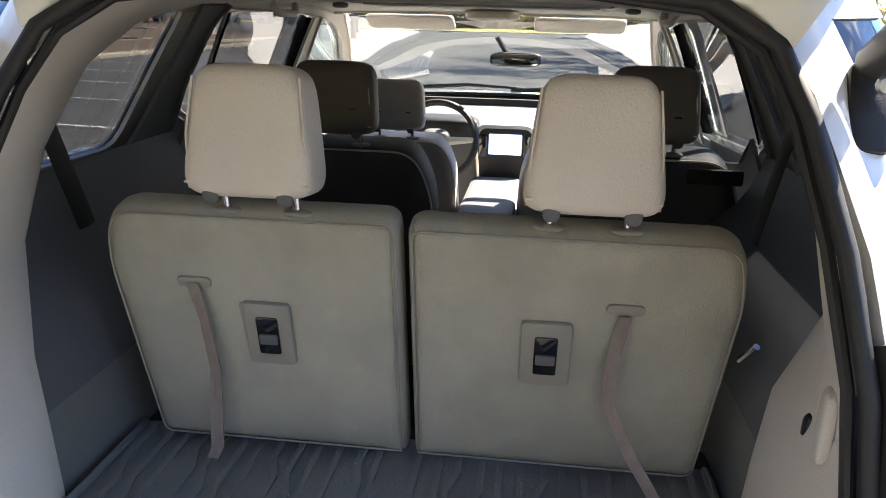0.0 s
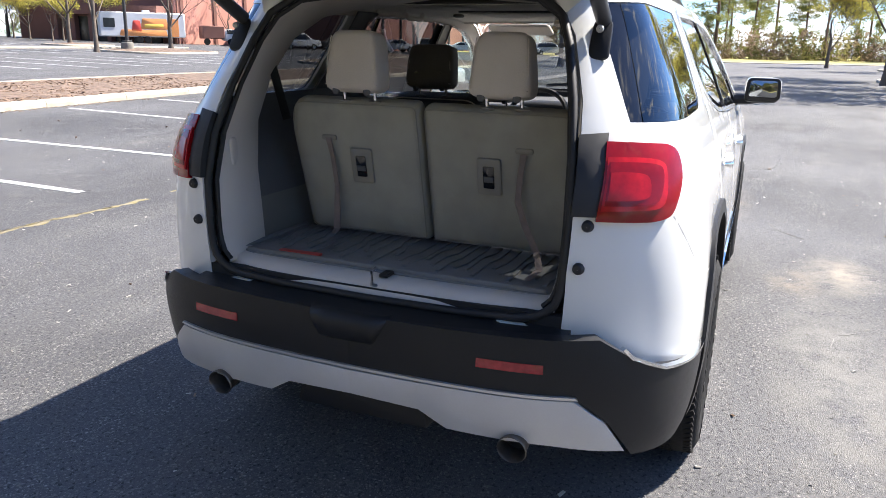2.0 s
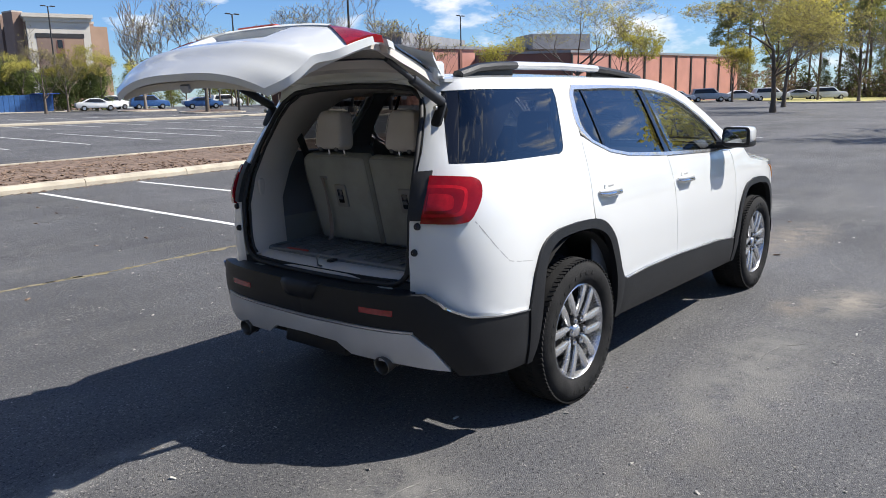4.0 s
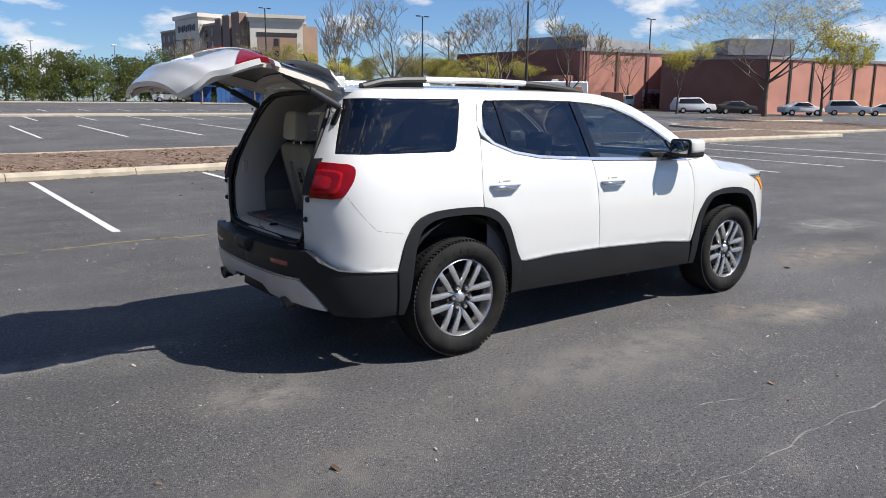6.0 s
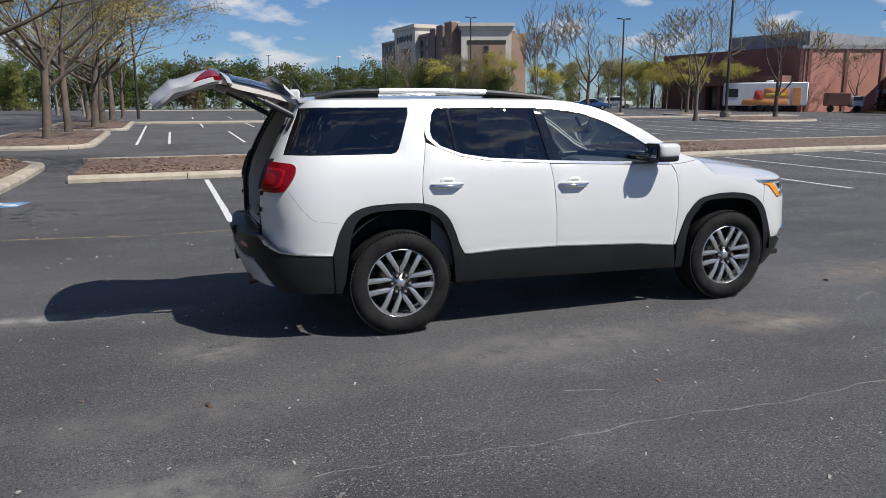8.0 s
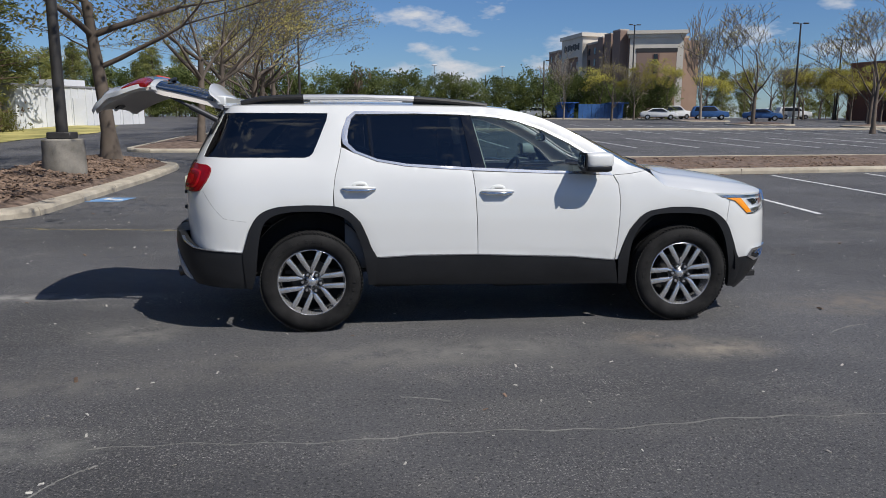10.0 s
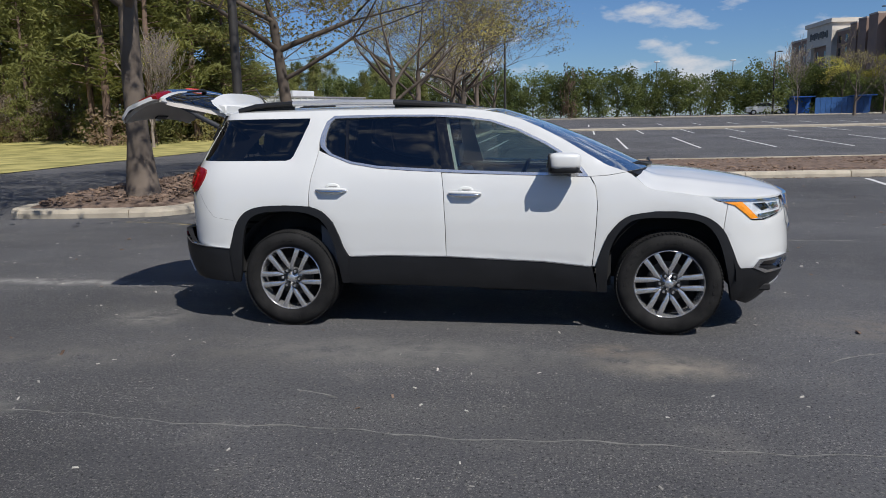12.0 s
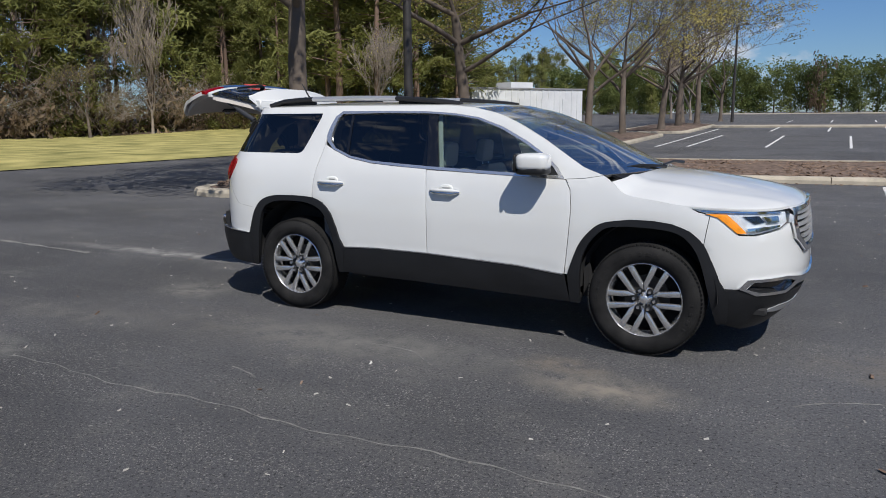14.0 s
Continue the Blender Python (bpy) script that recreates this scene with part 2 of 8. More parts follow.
CHROME = material("chrome", (0.78, 0.79, 0.8), 0.09, metal=1.0, vary=0.03, scale=6, fine=90)
WINDOW_BRIGHT = material("satin_window_chrome", (0.8, 0.8, 0.8), 0.24, metal=0.85, vary=0.03, scale=6, fine=90)
ALLOY = material("silver_alloy", (0.58, 0.58, 0.585), 0.26, metal=0.8, vary=0.015, scale=8, fine=120)
SILVER = material("silver_bumper_paint", (0.56, 0.55, 0.54), 0.4, metal=0.25, vary=0.06, scale=5, fine=200)
RAIL_SILVER = material("satin_rail", (0.62, 0.62, 0.62), 0.35, metal=0.7, vary=0.05, scale=5, fine=150)
TYRE = material("tyre_rubber", (0.0095, 0.0095, 0.01), 0.85, vary=0.35, scale=7, fine=150, bump=0.3, spec=0.25, second=(0.016, 0.0155, 0.015))
RUBBER = material("black_rubber", (0.014, 0.014, 0.015), 0.6, vary=0.2, scale=10, fine=150)
UNDERBODY = material("underbody", (0.015, 0.015, 0.016), 0.9, vary=0.3, scale=5, fine=60)
LAMP_RED = material("red_lamp_lens", (0.22, 0.002, 0.005), 0.2, vary=0.2, scale=14, fine=60, coat=0.25, spec=0.3)
LAMP_BRIGHT = material("bright_red_lamp_lens", (0.4, 0.006, 0.01), 0.2, vary=0.25, scale=22, fine=90, coat=0.25, spec=0.3)
REFLECTOR = material("red_reflector", (0.28, 0.014, 0.02), 0.25, vary=0.2, scale=60, fine=300, coat=0.6)
AMBER = material("amber_lens", (0.9, 0.3, 0.01), 0.2, vary=0.12, scale=30, fine=160, coat=0.8)
LAMP_INSIDE = material("lamp_inside_chrome", (0.8, 0.81, 0.82), 0.3, metal=0.15, vary=0.2, scale=25, fine=120)
GLASS_DARK = glazing("privacy_glass", (0.1, 0.105, 0.11), least=0.075)
GLASS_FRONT = glazing("front_door_glass", (0.55, 0.66, 0.64), least=0.1)
GLASS_SCREEN = glazing("windscreen_glass", (0.72, 0.78, 0.78), least=0.5)
GLASS_CLEAR = glazing("clear_lens", (0.9, 0.92, 0.93))
MIRROR = material("mirror_silver", (0.33, 0.35, 0.37), 0.02, metal=1.0, vary=0.01)
LEATHER = material("light_grey_leather", (0.53, 0.485, 0.44), 0.5, vary=0.07, scale=5, fine=240, bump=0.18)
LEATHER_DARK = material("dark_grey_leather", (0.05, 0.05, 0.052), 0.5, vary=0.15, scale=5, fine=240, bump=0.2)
CARPET = material("grey_seatback_carpet", (0.335, 0.33, 0.295), 0.95, vary=0.1, scale=9, fine=420, bump=0.35, spec=0.15)
TRIM_MID = material("mid_grey_trim", (0.24, 0.23, 0.21), 0.6, vary=0.06, scale=3, fine=350, bump=0.15)
TRIM_LIGHT = material("light_grey_trim", (0.56, 0.515, 0.465), 0.6, vary=0.06, scale=3, fine=350, bump=0.15)
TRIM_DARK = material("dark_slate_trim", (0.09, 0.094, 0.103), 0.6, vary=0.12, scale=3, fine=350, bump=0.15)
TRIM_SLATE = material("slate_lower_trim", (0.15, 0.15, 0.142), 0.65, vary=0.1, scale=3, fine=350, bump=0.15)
HEADLINER = material("headliner_cloth", (0.57, 0.555, 0.52), 0.95, vary=0.06, scale=3, fine=420, bump=0.2)
MAT_RUBBER = material("grey_rubber_mat", (0.175, 0.177, 0.174), 0.55, vary=0.15, scale=6, fine=200, bump=0.2)
STRAP = material("mauve_grey_webbing", (0.235, 0.19, 0.175), 0.8, vary=0.15, scale=30, fine=500, bump=0.4)
CARPET_DARK = material("dark_carpet", (0.03, 0.03, 0.032), 0.95, vary=0.25, scale=8, fine=300, bump=0.4)
BLUE_SIGN = material("blue_parking_paint", (0.16, 0.3, 0.5), 0.8, vary=0.25, scale=6, fine=60)
STONE = material("gravel_bits", (0.2, 0.185, 0.165), 0.9, vary=0.4, scale=20, fine=60)
PALE_STONE = material("pale_stone_bits", (0.4, 0.38, 0.34), 0.9, vary=0.45, scale=2, fine=20)
STEEL = material("galvanised_steel", (0.4, 0.41, 0.42), 0.45, metal=0.8, vary=0.12, scale=6, fine=60)
BRAKE = material("brake_iron", (0.05, 0.048, 0.046), 0.6, metal=0.4, vary=0.3, scale=9, fine=80)
EXHAUST = material("exhaust_steel", (0.14, 0.125, 0.11), 0.4, metal=0.8, vary=0.3, scale=9, fine=80)
JOINT = material("panel_joint_shadow", (0.36, 0.36, 0.35), 0.6, vary=0.05)
STRUT_GREY = material("strut_paint", (0.035, 0.036, 0.04), 0.4, vary=0.1, scale=5, fine=80)
SCREEN_LIT = material("lit_screen", (0.03, 0.08, 0.35), 0.6, vary=0.1, scale=30, fine=60)
SCREEN_LIT.node_tree.nodes["Principled BSDF"].inputs["Emission Color"].default_value = (0.25, 0.4, 1.0, 1)
SCREEN_LIT.node_tree.nodes["Principled BSDF"].inputs["Emission Strength"].default_value = 0.7


# ---- mesh helpers ----
def mesh_of(name, verts, faces, mat, smooth=True):
    me = bpy.data.meshes.new(name)
    me.from_pydata([tuple(v) for v in verts], [], [tuple(f) for f in faces])
    me.materials.append(mat)
    if smooth:
        me.polygons.foreach_set("use_smooth", [True] * len(me.polygons))
    me.update()
    return me


def part(name, bm, mat=None, parent=None, label="", smooth=True):
    """Links a bmesh, or a mesh, as one object under a thing or a part."""
    if isinstance(bm, bmesh.types.BMesh):
        me = bpy.data.meshes.new(name)
        bmesh.ops.recalc_face_normals(bm, faces=bm.faces)
        bm.to_mesh(me)
        bm.free()
        me.materials.append(mat)
        if smooth:
            me.polygons.foreach_set("use_smooth", [True] * len(me.polygons))
            me.set_sharp_from_angle(angle=radians(38))
    else:
        me = bm
    ob = new(name, me)
    if parent:
        ob.parent = parent
    if label:
        ob["label"] = label
    return ob


def empty(name, m=None):
    ob = new(name)
    ob.empty_display_size = 0.1
    if m:
        ob.matrix_world = m
    return ob


def box(bm, size, centre=(0, 0, 0), bevel=0.0, m=None, segments=1):
    r = bmesh.ops.create_cube(bm, size=1)
    vs = r["verts"]
    for v in vs:
        v.co = Vector((v.co.x * size[0] + centre[0], v.co.y * size[1] + centre[1], v.co.z * size[2] + centre[2]))
    if bevel:
        es = list({e for v in vs for e in v.link_edges})
        out = bmesh.ops.bevel(bm, geom=es, offset=bevel, segments=segments, affect="EDGES", profile=0.5)
        vs = list({v for f in out["faces"] for v in f.verts} | {v for v in vs if v.is_valid})
    if m is not None:
        bmesh.ops.transform(bm, matrix=m, verts=vs)
    return bm


def block(size, centre=(0, 0, 0), bevel=0.0, m=None, segments=1):
    return box(bmesh.new(), size, centre, bevel, m, segments)


def tube(bm, pts, radii, sides=8, caps=True):
    """A tube along points, with a radius for each."""
    pts = [Vector(p) for p in pts]
    rings = []
    up = Vector((0, 0, 1))
    for i, p in enumerate(pts):
        d = (pts[min(i + 1, len(pts) - 1)] - pts[max(i - 1, 0)]).normalized()
        a = d.cross(up)
        if a.length < 0.05:
            a = d.cross(Vector((1, 0, 0)))
        a.normalize()
        b = d.cross(a)
        r = radii[i] if hasattr(radii, "__len__") else radii
        rings.append([bm.verts.new(p + (a * math.cos(q) + b * math.sin(q)) * r) for q in (2 * math.pi * k / sides for k in range(sides))])
    for r0, r1 in zip(rings, rings[1:]):
        for k in range(sides):
            bm.faces.new((r0[k], r0[(k + 1) % sides], r1[(k + 1) % sides], r1[k]))
    if caps:
        bm.faces.new(rings[0])
        bm.faces.new(rings[-1][::-1])
    return bm


def lathe(profile, sides=48, m=None):
    """Turns (radius, along) round the y axis."""
    bm = bmesh.new()
    rings = [[bm.verts.new((r * math.cos(a), y, r * math.sin(a))) for a in (2 * math.pi * k / sides for k in range(sides))] for r, y in profile]
    for r0, r1 in zip(rings, rings[1:]):
        for k in range(sides):
            bm.faces.new((r0[k], r0[(k + 1) % sides], r1[(k + 1) % sides], r1[k]))
    if m is not None:
        bmesh.ops.transform(bm, matrix=m, verts=bm.verts)
    return bm


def inset(poly, d):
    """A polygon drawn in by d; the points run either way round."""
    area = sum(a[0] * b[1] - b[0] * a[1] for a, b in zip(poly, poly[1:] + poly[:1]))
    s, out, n = (1 if area > 0 else -1), [], len(poly)
    for i in range(n):
        p, q, r = (np.array(poly[k % n], float) for k in (i - 1, i, i + 1))
        a, b = q - p, r - q
        a, b = a / (np.linalg.norm(a) + 1e-9), b / (np.linalg.norm(b) + 1e-9)
        na, nb = np.array((-a[1], a[0])) * s, np.array((-b[1], b[0])) * s
        k = na + nb
        k = k / max(0.35, k @ k / 2)
        out.append(tuple(q + k * d))
    return out


def rounded(poly, r, steps=4):
    """A polygon with its corners rounded. r: one radius, or one for each corner."""
    out, n = [], len(poly)
    for i in range(n):
        p, q, s = (Vector((*poly[k % n], 0)) for k in (i - 1, i, i + 1))
        rr = r[i] if hasattr(r, "__len__") else r
        a, b = p - q, s - q
        rr = min(rr, a.length * 0.48, b.length * 0.48)
        if rr < 1e-4:
            out.append((q.x, q.y))
            continue
        a, b = q + a.normalized() * rr, q + b.normalized() * rr
        for k in range(steps + 1):
            t = k / steps
            c = a * (1 - t) ** 2 + q * 2 * t * (1 - t) + b * t * t
            out.append((c.x, c.y))
    return out


def slab(poly, depth, bevel=0.004, m=None, puff=0.0):
    """A solid of that outline in x and y, from z = 0 down to -depth, with rounded rims."""
    bm = bmesh.new()
    rings = []
    steps = [(bevel, 0), (bevel * 0.3, -bevel * 0.3), (0, -bevel), (0, -depth + bevel), (bevel * 0.3, -depth + bevel * 0.3), (bevel, -depth)]
    for d, z in steps:
        rings.append([bm.verts.new((x, y, z)) for x, y in (inset(poly, d) if d else poly)])
    n = len(poly)
    for r0, r1 in zip(rings, rings[1:]):
        for k in range(n):
            bm.faces.new((r0[k], r0[(k + 1) % n], r1[(k + 1) % n], r1[k]))
    for ring, s in ((rings[0], 1), (rings[-1], -1)):
        f = bm.faces.new(ring if s > 0 else ring[::-1])
        if puff:
            c = f.calc_center_median()
            out = bmesh.ops.inset_region(bm, faces=[f], thickness=abs(puff) * 1.5, depth=0)
            bmesh.ops.translate(bm, vec=(0, 0, puff * s), verts=f.verts)
    if m is not None:
        bmesh.ops.transform(bm, matrix=m, verts=bm.verts)
    return bm


def pad(poly, depth, m=None, edge=0.03, swell=0.0, step=0.03):
    """A padded board of that outline in x and y: soft rounded rims and a slight swell, z from 0 down to -depth."""
    from mathutils import geometry
    pts = []
    for a, b in zip(poly, poly[1:] + poly[:1]):
        k = max(1, int(math.dist(a, b) / step))
        pts += [(a[0] + (b[0] - a[0]) * i / k, a[1] + (b[1] - a[1]) * i / k) for i in range(k)]
    rim = np.array(pts)
    n = len(pts)
    extra = []
    for d in (edge * 0.12, edge * 0.4, edge):
        extra += inset(pts, d)
    lo, hi = rim.min(0), rim.max(0)
    for gx in np.arange(lo[0], hi[0], step):
        for gy in np.arange(lo[1], hi[1], step):
            if np.hypot(*(rim - (gx, gy)).T).min() > edge * 1.25:
                extra.append((gx, gy))
    extra = [p for p in extra if inside(p, pts)]
    vs, _, fs, *_ = geometry.delaunay_2d_cdt([Vector(p) for p in pts + extra], [(i, (i + 1) % n) for i in range(n)], [], 1, 1e-5)
    fs = [f for f in fs if inside((sum(vs[i].x for i in f) / 3, sum(vs[i].y for i in f) / 3), pts)]
    up = []
    for v in vs:
        d = np.hypot(*(rim - (v.x, v.y)).T).min()
        e = min(1.0, d / edge)
        up.append(-edge * (1 - math.sqrt(max(0, 1 - (1 - e) ** 2))) + swell * min(1, d / (edge * 5)))
    verts = [Vector((v.x, v.y, z)) for v, z in zip(vs, up)] + [Vector((v.x, v.y, -depth - z * 0.8)) for v, z in zip(vs, up)]
    k = len(vs)
    count = {(a, b) for f in fs for a, b in zip(f, list(f[1:]) + [f[0]])}
    faces = [tuple(f) for f in fs] + [tuple(i + k for i in f[::-1]) for f in fs] + [(b, a, a + k, b + k) for a, b in count if (b, a) not in count]
    bm = bmesh.new()
    bv = [bm.verts.new(m @ v if m is not None else v) for v in verts]
    for f in faces:
        bm.faces.new([bv[i] for i in f])
    return bm


def inside(p, poly):
    x, y, hit = p[0], p[1], False
    for a, b in zip(poly, poly[1:] + poly[:1]):
        if (a[1] > y) != (b[1] > y) and x < (b[0] - a[0]) * (y - a[1]) / (b[1] - a[1]) + a[0]:
            hit = not hit
    return hit


def cushion(size, power=0.35, taper=0.0, rings=18, sides=28, m=None):
    """A soft block: a superellipsoid, narrower at its top by taper."""
    def pw(v, e):
        return math.copysign(abs(v) ** e, v)
    bm = bmesh.new()
    rows = []
    for i in range(rings + 1):
        a = -math.pi / 2 + math.pi * i / rings
        row = []
        for k in range(sides):
            b = 2 * math.pi * k / sides
            z = pw(math.sin(a), power)
            s = 1 - taper * (z + 1) / 2
            row.append(bm.verts.new((size[0] / 2 * pw(math.cos(a), power) * pw(math.cos(b), power), size[1] / 2 * s * pw(math.cos(a), power) * pw(math.sin(b), power), size[2] / 2 * z)))
        rows.append(row)
    for r0, r1 in zip(rows, rows[1:]):
        for k in range(sides):
            bm.faces.new((r0[k], r0[(k + 1) % sides], r1[(k + 1) % sides], r1[k]))
    bmesh.ops.remove_doubles(bm, verts=bm.verts, dist=1e-5)
    if m is not None:
        bmesh.ops.transform(bm, matrix=m, verts=bm.verts)
    return bm


def smooth_curve(points):
    """A smooth function through (x, y) pairs, with no overshoot."""
    xs, ys = (np.array(c, float) for c in zip(*sorted(points)))
    h, d = np.diff(xs), np.diff(ys) / np.diff(xs)
    m = np.r_[d[0], np.where(d[1:] * d[:-1] > 0, 2 * d[1:] * d[:-1] / (d[1:] + d[:-1] + 1e-12), 0), d[-1]]

    def f(x):
        x = np.clip(np.asarray(x, float), xs[0], xs[-1])
        i = np.clip(np.searchsorted(xs, x) - 1, 0, len(h) - 1)
        t = (x - xs[i]) / h[i]
        return ys[i] * (1 + 2 * t) * (1 - t) ** 2 + ys[i + 1] * t * t * (3 - 2 * t) + h[i] * (m[i] * t * (1 - t) ** 2 - m[i + 1] * t * t * (1 - t))
    return f


def ground_z(x, y):
    """The lot lies level round the car and rises gently beyond the median."""
    z = 0.018 * max(0.0, min(y, 90.0) - 13.0)
    if x < -8:
        z *= max(0.0, 1 - (-8 - x) / 12, min(1.0, (y - 38) / 18))
    return z

# ---- ground ----
def ground():
    """One sheet to the horizon, finer near the car."""
    def axis(lim):
        fine = [i * 4.0 for i in range(-15, 26)]
        far = [float(v) for v in (120, 150, 200, 300, 500, 900, 1600)]
        return sorted([-v for v in far + [70, 90]] + fine + far)
    xs, ys = axis(0), axis(1)
    ys = sorted(set(ys) | {13.0, 90.0})
    xs = sorted(set(xs) | {-8.0, -20.0})
    verts = [(x, y, ground_z(x, y)) for y in ys for x in xs]
    n = len(xs)
    faces = [(j * n + i, j * n + i + 1, (j + 1) * n + i + 1, (j + 1) * n + i) for j in range(len(ys) - 1) for i in range(n - 1)]
    tagged(part("ground", mesh_of("ground", verts, faces, ASPHALT)), "worn dark grey asphalt parking lot with dusty stains", "ground", kind="structure")


def patch(name, outline, mat, lift, label, category, step=3.0, mound=0.0, rough=0.0):
    """A thin layer on the ground with a given outline, raised in its middle by mound."""
    poly = outline
    xs, ys = [p[0] for p in poly], [p[1] for p in poly]
    dense = []
    for a, b in zip(poly, poly[1:] + poly[:1]):
        k = max(1, int(math.dist(a, b) / step))
        dense += [(a[0] + (b[0] - a[0]) * i / k, a[1] + (b[1] - a[1]) * i / k) for i in range(k)]
    pts = [Vector(p) for p in dense]
    ne = len(pts)
    x = min(xs) + step / 2
    while x < max(xs):
        y = min(ys) + step / 2
        while y < max(ys):
            if inside((x, y), dense) and min(math.dist((x, y), p) for p in dense) > step * 0.4:
                pts.append(Vector((x + random.uniform(-0.2, 0.2) * step, y + random.uniform(-0.2, 0.2) * step)))
            y += step
        x += step
    from mathutils import geometry
    vs, _, fs, *_ = geometry.delaunay_2d_cdt(pts, [(i, (i + 1) % ne) for i in range(ne)], [], 1, 1e-5)
    out = []
    for v in vs:
        e = min(math.dist(v, p) for p in dense)
        rise = mound * min(1, e / 2.5) ** 0.7 + (random.uniform(-rough, rough) if e > 0.1 else 0)
        out.append((v.x, v.y, ground_z(v.x, v.y) + lift + rise))
    fs = [f for f in fs if inside((sum(vs[i].x for i in f) / 3, sum(vs[i].y for i in f) / 3), dense)]
    return tagged(part(name, mesh_of(name, out, fs, mat)), label, category, kind="structure")


ground()
patch("grass_verge", [(-19.5, -80), (-18.6, 8), (-17.6, 17), (-18.2, 28), (-19, 42), (-16.8, 48.5), (-17.5, 56), (-30, 57), (-49, 54), (-53, 40), (-55, 30), (-58, 0), (-62, -80)], GRASS, 0.03,
      "yellow-green spring lawn between lot and woods", "grass", 4.0, 0.05, 0.05)
patch("forest_floor", [(-53, -90), (-53, 30), (-47, 53), (-52, 90), (-60, 150), (-200, 150), (-200, -90)], FOREST_FLOOR, 0.05, "brown leaf litter under the woods", "ground", 9.0, 0.3, 0.25)
patch("far_grass_strip", [(93, 22), (96, 5), (104, -30), (120, -90), (180, -90), (180, 30), (120, 40)], GRASS, 0.03, "sunlit grass strip beyond the lot", "grass", 8.0, 0.1, 0.05)
patch("building_lawn", [(72, 56), (84, 68), (98, 58), (112, 47), (100, 34), (86, 46)], GRASS, 0.04, "lawn in front of the brick building", "grass", 4.0, 0.05, 0.03)


def strip(name, points, width, mat, label, category="road marking", lift=0.005, wobble=0.0, parent=None):
    """A thin flat band along points on the ground."""
    rows = []
    pts = [Vector(p) for p in points]
    for i, p in enumerate(pts):
        d = (pts[min(i + 1, len(pts) - 1)] - pts[max(i - 1, 0)]).normalized()
        nrm = Vector((-d.y, d.x))
        w = width * (1 + random.uniform(-wobble, wobble)) / 2
        q = p + nrm * random.uniform(-wobble, wobble) * width * 0.5
        rows.append((q + nrm * w, q - nrm * w))
    vs = []
    for a, b in rows:
        for q in (a, b):
            vs.append((q.x, q.y, ground_z(q.x, q.y) + lift))
    vs += [(v[0], v[1], v[2] - lift - 0.01) for v in vs]
    n = len(rows)
    fs = []
    for i in range(n - 1):
        a = 2 * i
        b = a + 2 * n
        fs += [(a, a + 1, a + 3, a + 2), (a, a + 2, b + 2, b), (a + 1, b + 1, b + 3, a + 3)]
    return tagged(part(name, mesh_of(name, vs, fs, mat, False), parent=parent), label, category, kind="structure")


def line(a, b, width=0.1, label="worn white painted bay line on asphalt"):
    n = max(2, int(math.dist(a, b) / 0.25))
    strip("bay_line", [(a[0] + (b[0] - a[0]) * i / n, a[1] + (b[1] - a[1]) * i / n) for i in range(n + 1)], width, PAINT_LINE, label, wobble=0.06)


def kerb_y(x):
    return 12.35 + (0.1 * x if x > 0 else 0.03 * x) * (1 if x < 20 else 20 / x)


for x, slant in ((-0.7, 0.0), (2.5, 0.3), (4.82, 0.1), (8.15, 0.95), (11.2, 0.9), (14.3, 0.9), (17.4, 0.9), (20.5, 0.9), (23.6, 0.9)):
    line((x, 5.1), (x + slant, kerb_y(x) - 0.35))
for i in range(18):
    x = -1.4 + 2.93 * i
    line((x, 25.8), (x + 0.1, 35.5))
    line((x + 2.0, 40.6), (x + 2.1, 47.5))
for i in range(16):
    x = -1.4 + 2.93 * i
    line((x + 2.0, 56.5), (x + 2.1, 62))
line((-2.6, 25.5), (-2.6, 44), 0.1)
seam = [(-5.2 + i * 0.07, 4.95 - 0.62 * min(1, i / 44) + 0.03 * math.sin(i * 0.22)) for i in range(126)]



def broken_seam(points, width, share, seed, label="thin broken pale joint in the asphalt", mat=DUST_SEAM):
    """Short lengths of a pale dusty joint, with gaps between them."""
    rng = random.Random(seed)
    i = 0
    while i < len(points) - 2:
        n = rng.randint(2, 9)
        if rng.random() < share:
            strip("dust_seam", points[i:i + n + 1], width * rng.uniform(0.5, 1.3), mat, label, "ground joint", lift=0.002, wobble=0.9)
        i += n


broken_seam([(-1.0 + i * 0.05, -2.82 + 0.025 * math.sin(i * 0.21) + 0.012 * math.sin(i * 0.8) - 0.04 * math.sin(i * 0.03)) for i in range(160)], 0.0065, 0.86, 4)
for k, (cx, cy, r, a0, a1) in enumerate(((-1.3, -1.25, 0.36, 1.1, 2.0), (-1.35, -1.5, 0.7, 1.3, 1.9), (-1.5, -0.9, 0.3, 0.6, 1.2), (1.2, -2.6, 1.1, 1.2, 1.7), (2.0, -1.2, 0.6, 3.6, 4.2), (0.4, -3.2, 0.9, 0.9, 1.4), (4.4, -2.0, 0.8, 1.7, 2.4), (-0.6, -3.4, 0.5, 2.2, 2.9))):
    broken_seam([(cx + r * math.cos(a0 + (a1 - a0) * i / 24), cy + r * math.sin(a0 + (a1 - a0) * i / 24)) for i in range(25)], 0.007, 0.75, 20 + k, "short pale scuff mark on the asphalt")
broken_seam(seam, 0.06, 0.62, 31, "paving joint filled with yellow pollen", POLLEN_SEAM)
broken_seam([(q[0], q[1] + 0.02) for q in seam], 0.035, 0.6, 32, "paving joint filled with yellow pollen", POLLEN_SEAM)
broken_seam([(4.0 + i * 0.08, 3.45 + 0.02 * math.sin(i * 0.5)) for i in range(70)], 0.012, 0.6, 9)
